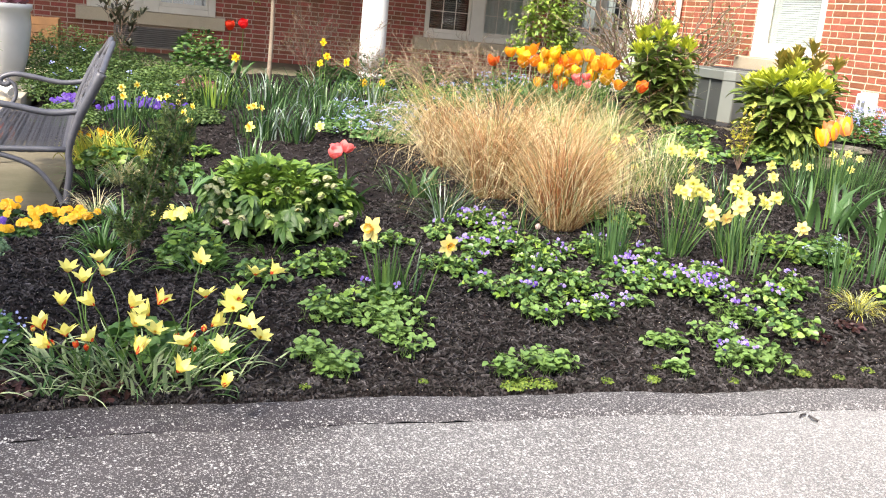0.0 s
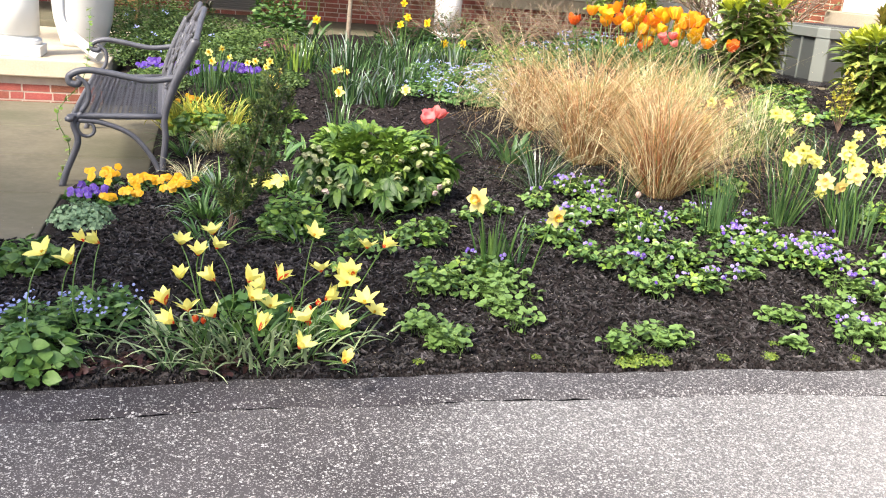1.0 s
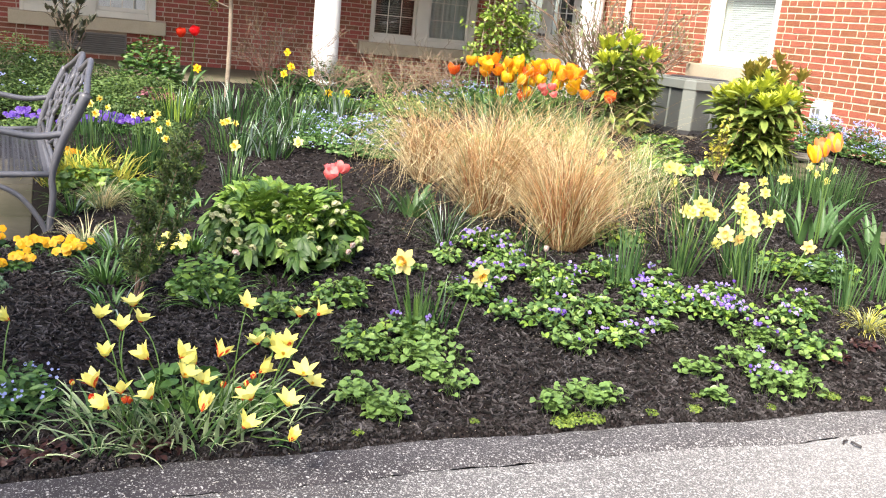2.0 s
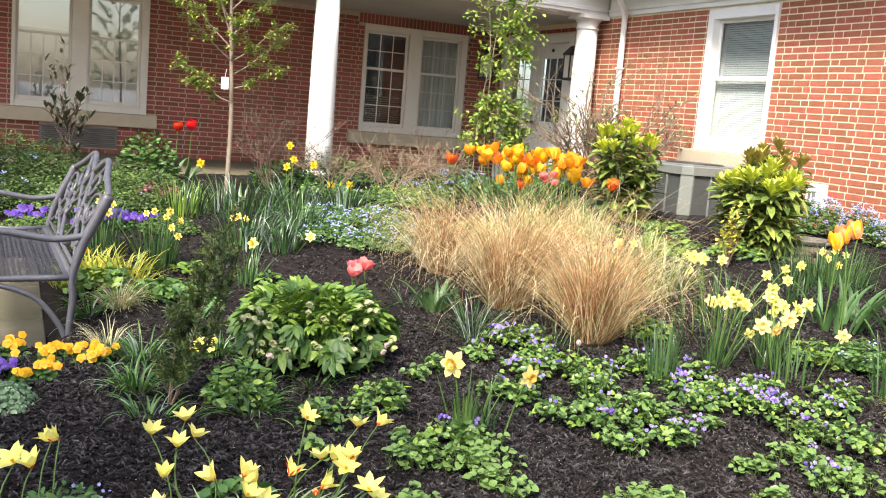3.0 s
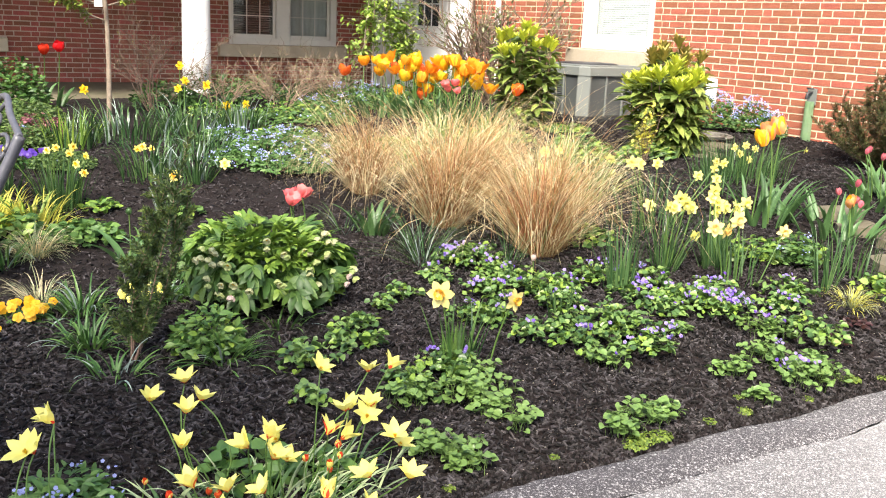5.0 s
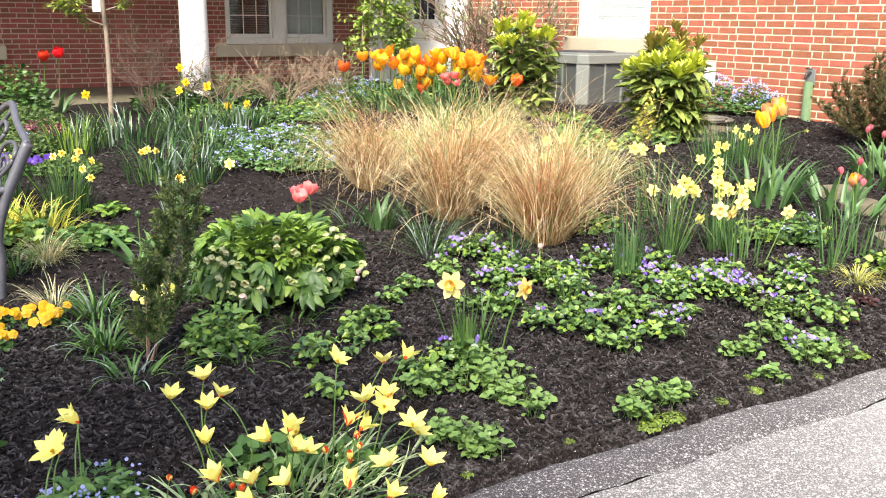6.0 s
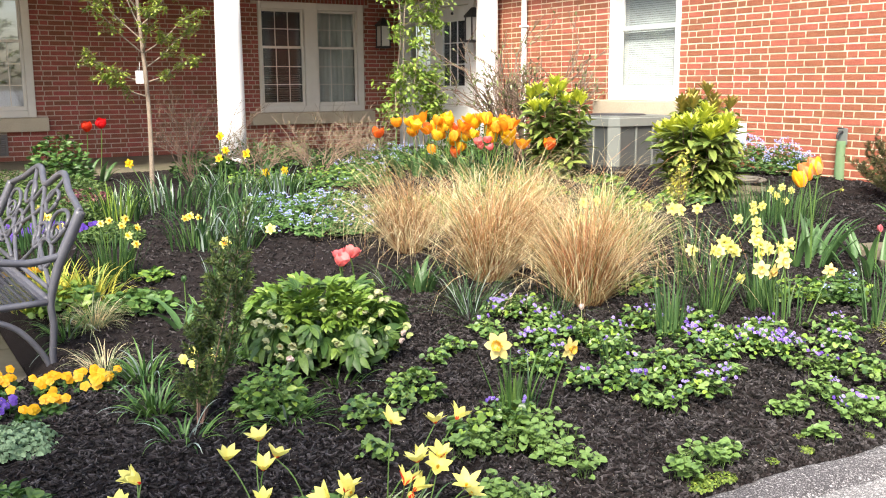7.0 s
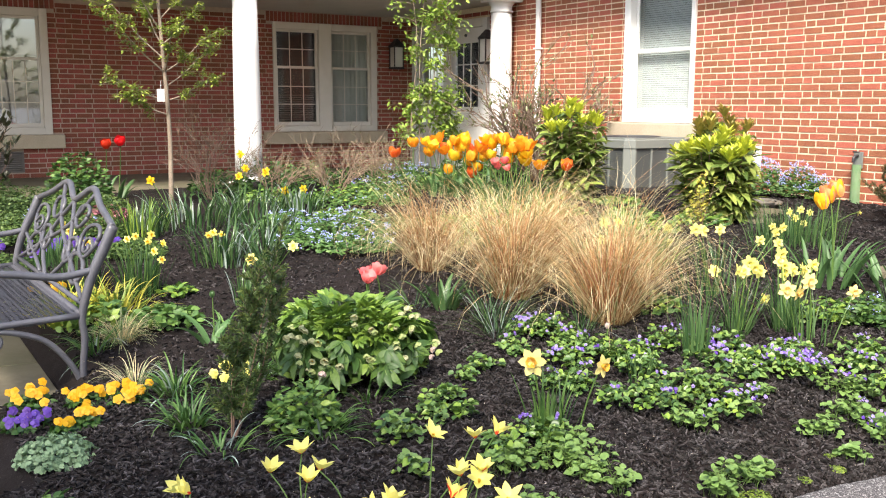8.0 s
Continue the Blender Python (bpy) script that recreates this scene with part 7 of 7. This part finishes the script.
for k, (x, y, n) in enumerate(((0.12, 6.30, 120), (-0.03, 6.25, 100), (0.28, 6.15, 95))):
    mats = [LEAF_YELLOW, LEAF_YOUNG]
    low_plant("yellow_grass", "bright yellow variegated strap-leaved clump", "variegated plant", x, y, strap_foliage(n, 0.13, 0.30 if k < 3 else 0.14, 0.016, mats, 650 + k, (0.1, 0.9), (0.5, 2.0), 0.15, 6, (3, 1)), mats, "foliage", "yellow plants")

# pale grassy tufts and small yellow flowers behind the tan grasses
for k, (x, y, n, L) in enumerate(((3.35, 6.15, 130, 0.34), (3.75, 6.5, 120, 0.34), (3.15, 6.75, 110, 0.32), (4.15, 6.75, 110, 0.32), (3.55, 7.15, 110, 0.32), (4.45, 7.25, 100, 0.34), (3.95, 5.75, 110, 0.32), (4.35, 6.15, 90, 0.3), (2.9, 6.35, 90, 0.3), (4.0, 7.5, 110, 0.34), (3.35, 4.95, 100, 0.36), (3.65, 5.05, 90, 0.36), (3.45, 5.5, 110, 0.36), (3.9, 5.3, 90, 0.34))):
    mats = [LEAF_YOUNG, LEAF_PALE, LEAF_STRAW_TIP]
    low_plant("meadow_grass", "loose tuft of pale green and straw grass", "grass", x, y, strap_foliage(n, 0.16, L, 0.005, mats, 660 + k, (0.1, 0.8), (0.4, 1.6), 0, 6, (3, 2, 2)), mats, "foliage", "pale grass tufts")

# pansies, primulas and sedum by the paving
PANSY_HEADS = [head_pansy([P_PANSY, P_RED], 0.024, k) for k in range(4)]
DEEP_HEADS = [head_pansy([P_DEEP, P_PURPLE], 0.028, k) for k in range(3)]
PURPLE_HEADS = [head_pansy([P_PURPLE, P_CORONA], 0.021, k) for k in range(3)]


def pansies(x, y, spots, heads, seed, label, rad=0.12, height=0.07, name="pansy", low=False):
    base = at_ground(x, y, 0.0)
    t = thing(name, label, "pansy", base, "pansies")
    r = random.Random(seed)
    mound(90, rad, height * 0.8, 0.045, 0.028, [LEAF_GREEN], seed).part("foliage", [LEAF_GREEN], t, kind="stuff")
    for sx, sy in spots:
        z = level(sx, sy) + height * r.uniform(0.9, 1.35)
        top = local_of(base, (sx, sy, z))
        flower_on_stem(t, (top[0] * 0.8, top[1] * 0.8, 0), top, (r.uniform(-0.5, 0.5), -1.0 + r.uniform(-0.2, 0.4), 0.75), heads, r, 0.0018, 0.9)
    return t


def ring(x, y, n, rad, seed):
    r = random.Random(seed)
    return [(x + r.gauss(0, rad), y + r.gauss(0, rad)) for _ in range(n)]


pansies(-0.41, 4.88, ring(-0.41, 4.88, 15, 0.055, 1), PANSY_HEADS, 661, "bright orange pansies by the paving", 0.10)
pansies(-0.19, 4.73, ring(-0.19, 4.73, 17, 0.05, 2), PANSY_HEADS, 662, "bright orange pansies by the paving", 0.10)
pansies(-0.02, 4.63, ring(-0.02, 4.63, 20, 0.05, 3), PANSY_HEADS, 663, "bright orange pansies in mulch", 0.10)
pansies(-0.25, 4.43, ring(-0.25, 4.43, 6, 0.035, 4), PANSY_HEADS, 664, "few orange pansies above grey sedum", 0.06)
pansies(-0.35, 4.39, ring(-0.35, 4.39, 3, 0.02, 6), PANSY_HEADS, 666, "few orange pansies above grey sedum", 0.05)
pansies(-0.48, 4.60, ring(-0.48, 4.60, 19, 0.05, 5), PURPLE_HEADS, 665, "deep purple primulas by the paving", 0.12, 0.05, "primula")
YELLOW_HEADS = [head_pansy([P_LEMON, P_CORONA], 0.023, k) for k in range(2)]
pansies(0.48, 4.58, ring(0.48, 4.58, 26, 0.06, 7), YELLOW_HEADS, 667, "small yellow pansies behind the yew", 0.08, 0.07)
for k, (x, y) in enumerate(((0.27, 7.99), (0.38, 7.82), (0.10, 7.88), (-0.32, 8.45), (-0.2, 8.2), (0.5, 7.75))):
    pansies(x, y, ring(x, y, 15, 0.07, 20 + k), DEEP_HEADS, 670 + k, "deep violet-blue pansies behind the bench", 0.14, 0.10)
pansies(-0.02, 6.75, ring(-0.02, 6.75, 8, 0.05, 40), PANSY_HEADS, 680, "orange pansies behind the bench", 0.1, 0.1)
bedding("sedum", "dome of pale grey-green sedum rosettes", "sedum", -0.43, 4.10, 0.16, 0.10, 900, 0.021, 0.018, [LEAF_SEDUM], 690, "round", wide=0.6, tilt=0.8)


# forget-me-nots
def myosotis(x, y, rad, height, seed, n, blooms, label="blue forget-me-nots over green leaves"):
    t = thing("forget_me_not", label, "forget-me-not", at_ground(x, y), "forget-me-nots")
    mound(n, rad, height, 0.05, 0.018, [LEAF_MYOSOTIS], seed, droop=0.6).part("foliage", [LEAF_MYOSOTIS], t, kind="stuff")
    g = Geo(seed)
    scatter_dots(g, int(blooms * 1.5), rad, height * 1.04, 0.0062, 0, seed + 1, 0.8)
    g.part("bloom_spray", [P_BLUE], t, "tiny pale blue flowers", "stuff")
    return t


for k, (x, y, q, h, b) in enumerate(((1.90, 7.05, .26, .14, 90), (2.10, 6.75, .24, .12, 50), (2.30, 6.65, .22, .11, 30), (2.42, 7.0, .26, .14, 70), (2.15, 7.4, .28, .15, 110), (2.45, 7.6, .30, .16, 90), (2.10, 7.9, .26, .15, 50), (2.75, 7.3, .3, .15, 12), (3.35, 8.5, .30, .14, 18), (4.1, 9.5, .4, .26, 170), (4.5, 9.6, .4, .26, 130), (3.6, 9.1, .36, .2, 60), (6.85, 6.82, .26, .36, 460), (7.02, 6.48, .22, .32, 340), (6.98, 6.20, .15, .24, 130), (-0.25, 2.86, .17, .16, 40), (-0.45, 2.80, .12, .12, 40), (2.9, 8.9, .35, .12, 20), (3.75, 3.45, .1, .2, 30))):
    myosotis(x, y, q, h, 700 + k * 2, int((300 + 3000 * q * q) * (2.6 if h > 0.28 else 1)), b)

# green carpet behind the bench and along the porch
for k, (x, y, q, h, b) in enumerate(((-0.35, 8.9, .45, .36, 200), (0.15, 8.6, .4, .28, 50), (-0.1, 9.5, .5, .46, 40), (0.55, 9.2, .42, .26, 40), (0.3, 9.95, .5, .3, 10), (0.85, 9.7, .4, .22, 20), (0.6, 8.4, .3, .2, 30), (-0.5, 9.9, .5, .60, 60), (-0.45, 10.6, .45, .62, 20), (-0.02, 10.5, .4, .5, 10), (-0.25, 7.7, .3, .18, 10), (0.75, 7.6, .25, .14, 6))):
    t = bedding("ground_cover", "dense green ground cover with few blue flowers", "ground cover", x, y, q, h, int(6500 * q), 0.034, 0.018, [LEAF_COVER], 760 + k, group="ground cover")
    g = Geo(k)
    scatter_dots(g, b // 6, q, h * 1.03, 0.010, 0, 780 + k, 0.8)
    g.part("bloom_spray", [P_BLUE], t, "small blue flowers", "stuff")
for k, (x, y, q, h) in enumerate(((2.7, 8.0, .3, .12), (3.2, 7.0, .35, .12), (3.7, 6.6, .4, .1), (3.3, 6.2, .35, .1), (4.0, 7.2, .4, .12), (4.3, 7.0, .35, .1), (4.7, 6.4, .3, .12), (5.2, 7.15, .26, .1), (4.4, 5.9, .28, .1), (5.0, 5.9, .24, .12), (3.2, 9.0, .4, .18), (2.6, 9.4, .35, .16), (4.6, 9.2, .4, .2))):
    bedding("ground_cover", "low bright green leafy ground cover", "ground cover", x, y, q, h, int(900 * q), 0.06, 0.028, [LEAF_YOUNG, LEAF_MYOSOTIS], 800 + k, group="ground cover")
bedding("heuchera", "low clump of dusky pink purple foliage", "perennial", 0.80, 8.75, 0.26, 0.22, 420, 0.045, 0.035, [LEAF_PURPLE, foliage("pink_leaf", (0.34, 0.14, 0.15), 0.5)], 820)
bedding("evergreen_bush", "rounded green evergreen bush by the porch", "bush", 0.95, 10.75, 0.36, 0.55, 900, 0.075, 0.035, [LEAF_GREEN, LEAF_GERANIUM], 821)
for k, (x, y, q, h) in enumerate(((5.9, 10.2, .5, .42), (5.3, 10.0, .4, .32), (2.85, 10.35, .42, .40), (2.4, 10.5, .4, .3), (3.4, 10.4, .4, .32), (4.5, 10.3, .4, .3))):
    bedding("ground_cover", "green leafy ground cover along the porch", "ground cover", x, y, q, h, int(1500 * q), 0.06, 0.03, [LEAF_MYOSOTIS, LEAF_GREEN], 840 + k, group="ground cover")
bedding("dwarf_bush", "small round grey-green bush by the porch", "bush", 3.75, 10.0, 0.2, 0.3, 300, 0.04, 0.02, [LEAF_GREEN], 822)
for k, (x, y) in enumerate(((-0.28, 2.57), (-0.12, 2.58), (0.18, 2.56), (3.2, 2.80), (3.45, 2.88))):
    bedding("ajuga", "flat patch of dark bronze red leaves", "ground cover", x, y, 0.09, 0.03, 60, 0.035, 0.022, [LEAF_BRONZE], 830 + k, group="bronze leaves")
t = thing("golden_shrub", "thin shrub with small golden yellow leaves", "shrub", at_ground(4.62, 5.55))
g = Geo(840)
for k in range(16):
    a = g.rnd.uniform(0, 6.283)
    top = Vector((math.cos(a) * g.rnd.uniform(0, 0.13), math.sin(a) * g.rnd.uniform(0, 0.13), g.rnd.uniform(0.25, 0.5)))
    g.stem([(0, 0, 0), top * 0.5, top], 0.003, 0.0015, 1, 3)
    for _ in range(14):
        g.leaf(top * g.rnd.uniform(0.4, 1.05), (g.rnd.uniform(-1, 1), g.rnd.uniform(-1, 1), g.rnd.uniform(-0.2, 0.8)), (0, 0, 1), 0.042, 0.024, 0, 3, 0.3, 0.1)
g.part("branch", [LEAF_YELLOW, TWIG], t, kind="stuff")
# leaves in the urn, a vine on the bench
mound(90, 0.3, 0.28, 0.12, 0.05, [LEAF_PURPLE], 850).part("foliage", [LEAF_PURPLE], pot, "purple foliage", "stuff").location = (0, 0, 0.68)
vine = thing("vine", "thin green vine twining up the bench arm", "vine", (-0.68, 5.26, -0.05))
g = Geo(851)
pts = curve_points([(0, 0.03, 0.02), (0.06, -0.03, 0.2), (0.0, -0.04, 0.4), (0.10, 0.3, 0.55), (0.08, 0.9, 0.7), (0.05, 1.3, 0.9)], 5)
g.stem(pts, 0.003, 0.002, 0, 4)
for p in pts:
    for _ in range(3):
        g.leaf(p, (g.rnd.uniform(-1, 1), g.rnd.uniform(-1, 1), g.rnd.uniform(-0.3, 0.6)), (0, 0, 1), 0.035, 0.025, 1, 3, 0.4, 0.1)
g.part("stem", [STEM, LEAF_YOUNG], vine, kind="stuff")

# an unseen tree added beside the drive so its thin crown shades the near end of the bed
shade = thing("shade_tree", "unseen thin-leaved tree added to shade the near bed", "tree", (-4.6, 0.1, -0.02))
g = Geo(900)
g.stem(curve_points([(0, 0, -0.1), (0.05, 0.05, 1.6), (0.0, 0.1, 3.2), (0.1, 0.0, 5.2)], 5), 0.19, 0.09, 0, 10)
g.part("trunk", [TRUNK], shade)
r = random.Random(901)
for k in range(26):
    g = Geo(910 + k)
    a, up, reach = k * 2.4, r.uniform(0.2, 1.2), r.uniform(1.6, 3.1)
    p0 = Vector((0.05, 0.05, r.uniform(3.0, 5.0)))
    d = Vector((math.cos(a), math.sin(a), up)).normalized()
    pts = curve_points([p0, p0 + d * reach * 0.5 + Vector((0, 0, 0.15)), p0 + d * reach], 5)
    g.stem(pts, 0.05, 0.012, 0, 6)
    for j in range(9):
        q = pts[r.randrange(4, len(pts))]
        c = q + Vector((r.gauss(0, 0.35), r.gauss(0, 0.35), r.gauss(0, 0.3)))
        g.stem([q, q.lerp(c, 0.5) + Vector((0, 0, 0.05)), c], 0.012, 0.005, 0, 4)
        for _ in range(42):
            e = c + Vector((r.gauss(0, 0.2), r.gauss(0, 0.2), r.gauss(0, 0.16)))
            g.leaf(e, (r.uniform(-1, 1), r.uniform(-1, 1), r.uniform(-0.6, 0.4)), (0, 0, 1), r.uniform(0.09, 0.15), 0.07, 1, 2, 0.3, 0.1)
    g.part("limb", [TRUNK, LEAF_CLIMBER], shade, kind="stuff")

# ---- brickwork ----
def courses(length, height, phase):
    """Bricks of a wall face: (start, end, course). Plain stretcher courses alternate with courses of stretchers and headers."""
    out, course, pitch = [], 0, 0.0711
    while course * pitch + 0.06 <= height:
        u, k = -0.21 + (0.105 if course % 2 else 0.0) + phase, 0
        while u < length:
            w = 0.213 if (course % 2 == 0 or k % 2 == 0) else 0.102
            out.append((u, u + w, course))
            u += w + 0.0135
            k += 1
        course += 1
    return out


def brick_data(w, seed, depth=0.012, mat=BRICK_PIECE):
    rnd = random.Random(seed)
    b = block((0, -depth, 0), (w, 0.02, 0.057), 0.0)
    for v in b.verts:
        v.co += Vector((rnd.uniform(-0.002, 0.002), rnd.uniform(-0.0015, 0.0015), rnd.uniform(-0.0018, 0.0018)))
    me = bpy.data.meshes.new("brick")
    b.to_mesh(me)
    b.free()
    me.materials.append(mat)
    return me


def brick_wall(parent, origin, turn, length, height, holes, pieces_in, mat, joined_label, seed, soldiers=()):
    """Bricks proud of the mortar face. holes in (u0, u1, z0, z1) of the face; pieces_in: the stretch whose bricks are separate objects."""
    rnd = random.Random(seed)
    base = pose(*origin, 0, 0, turn)
    shared = {n: [brick_data(n / 1000, seed * 10 + n + q) for q in range(4)] for n in (213, 102)} if pieces_in else {}
    verts, faces, count = [], [], 0
    for u0, u1, c in courses(length, height, 0.0):
        z0, z1 = c * 0.0711, c * 0.0711 + 0.057
        spans = [(max(u0, 0.0), min(u1, length))]
        for h in holes:
            if h[2] < z1 - 0.01 and h[3] > z0 + 0.01:
                nxt = []
                for a, b in spans:
                    if h[1] <= a or h[0] >= b:
                        nxt.append((a, b))
                    else:
                        if h[0] - a > 0.02:
                            nxt.append((a, h[0] - 0.004))
                        if b - h[1] > 0.02:
                            nxt.append((h[1] + 0.004, b))
                spans = nxt
        for a, b in spans:
            if b - a < 0.02:
                continue
            key = round((u1 - u0) * 1000)
            whole = abs((b - a) - (u1 - u0)) < 1e-6
            if pieces_in and whole and count < 300 and pieces_in[0] < a < pieces_in[1] and pieces_in[2] < z0 < pieces_in[3]:
                ob = new("brick", rnd.choice(shared[key]))
                ob.parent = parent
                ob.matrix_world = base @ pose(a, rnd.uniform(-0.0015, 0.0015) + 0.008, z0)
                count += 1
                continue
            off = rnd.uniform(-0.0015, 0.0015)
            j = [rnd.uniform(-0.0022, 0.0022) for _ in range(8)]
            n = len(verts)
            q = [(a + j[0], z0 + j[1]), (b + j[2], z0 + j[3]), (b + j[4], z1 + j[5]), (a + j[6], z1 + j[7])]
            verts += [(x, -0.004 + off, z) for x, z in q] + [(x, 0.02, z) for x, z in q]
            faces += [(n, n + 1, n + 2, n + 3), (n, n + 4, n + 5, n + 1), (n + 1, n + 5, n + 6, n + 2), (n + 2, n + 6, n + 7, n + 3), (n + 3, n + 7, n + 4, n)]
    for u0, u1, z0, z1 in soldiers:
        u = u0
        while u < u1 - 0.03:
            n = len(verts)
            q = [(u, z0), (u + 0.055, z0), (u + 0.055, z1), (u, z1)]
            verts += [(x, -0.005 + rnd.uniform(-0.002, 0.002), z) for x, z in q] + [(x, 0.02, z) for x, z in q]
            faces += [(n, n + 1, n + 2, n + 3), (n, n + 4, n + 5, n + 1), (n + 1, n + 5, n + 6, n + 2), (n + 2, n + 6, n + 7, n + 3), (n + 3, n + 7, n + 4, n)]
            u += 0.0677
    me = bpy.data.meshes.new("bricks")
    me.from_pydata(verts, [], faces)
    me.materials.append(mat)
    ob = new("bricks", me)
    ob.parent = parent
    ob.matrix_world = base
    tagged(ob, joined_label, kind="stuff")


# east wall: u runs towards -y from the inner corner, at y = YW
U0 = 12.0
brick_wall(wall_east, (XW + 0.012, U0, 0.30), -90, 12.6, 2.66, [(U0 - 9.62, U0 - 8.06, RWIN[2] - 0.185 - 0.30, RWIN[2] - 0.30), (U0 - RWIN[1], U0 - RWIN[0], RWIN[2] - 0.31, RWIN[3] - 0.30)], (U0 - 8.0, U0 - 4.8, 0.6, 2.5), BRICK, "sunlit orange red bricks", 3)
brick_wall(wall_east, (XW + 0.012, YW, FLOOR), -90, YW - U0 - 0.01, 2.54, [(YW - DOOR[1], YW - DOOR[0], -1, DOOR[3] - FLOOR)], None, SHADED_BRICK, "red bricks beside the door, coloured darker for shade", 4)
NORTH_HOLES = [(w[0] + 3 + a, w[1] + 3 + b, w[2] - FLOOR + c, w[2 if d is None else 3] - FLOOR + (d or 0.0)) for w, a, b, c, d in ((W2, 0, 0, 0, 0.0), (W2, -0.18, 0.15, -0.20, None), (W1, 0, 0, 0, 0.0), (W1, -0.15, 0.15, -0.20, None))]
NORTH_HOLES += [(-0.06 + 3, 1.02 + 3, 0.45 - FLOOR, 0.75 - FLOOR), (W2[0] + 2.9, W2[1] + 3.1, W2[3] - FLOOR, W2[3] - FLOOR + 0.19), (W1[0] + 2.9, W1[1] + 3.1, W1[3] - FLOOR, W1[3] - FLOOR + 0.19)]
brick_wall(wall_north, (-3.0, YW + 0.012, FLOOR), 0, XW + 3.0, 2.54, NORTH_HOLES, None, SHADED_BRICK, "red bricks under the porch, coloured darker for shade", 5, [(w[0] + 2.9, w[1] + 3.1, w[3] - FLOOR + 0.005, w[3] - FLOOR + 0.16) for w in (W1, W2)])
brick_wall(porch, (-5.0, 8.27, -0.12), 0, 4.28, 0.27, [], None, SHADED_BRICK, "red bricks of the porch edge", 6)
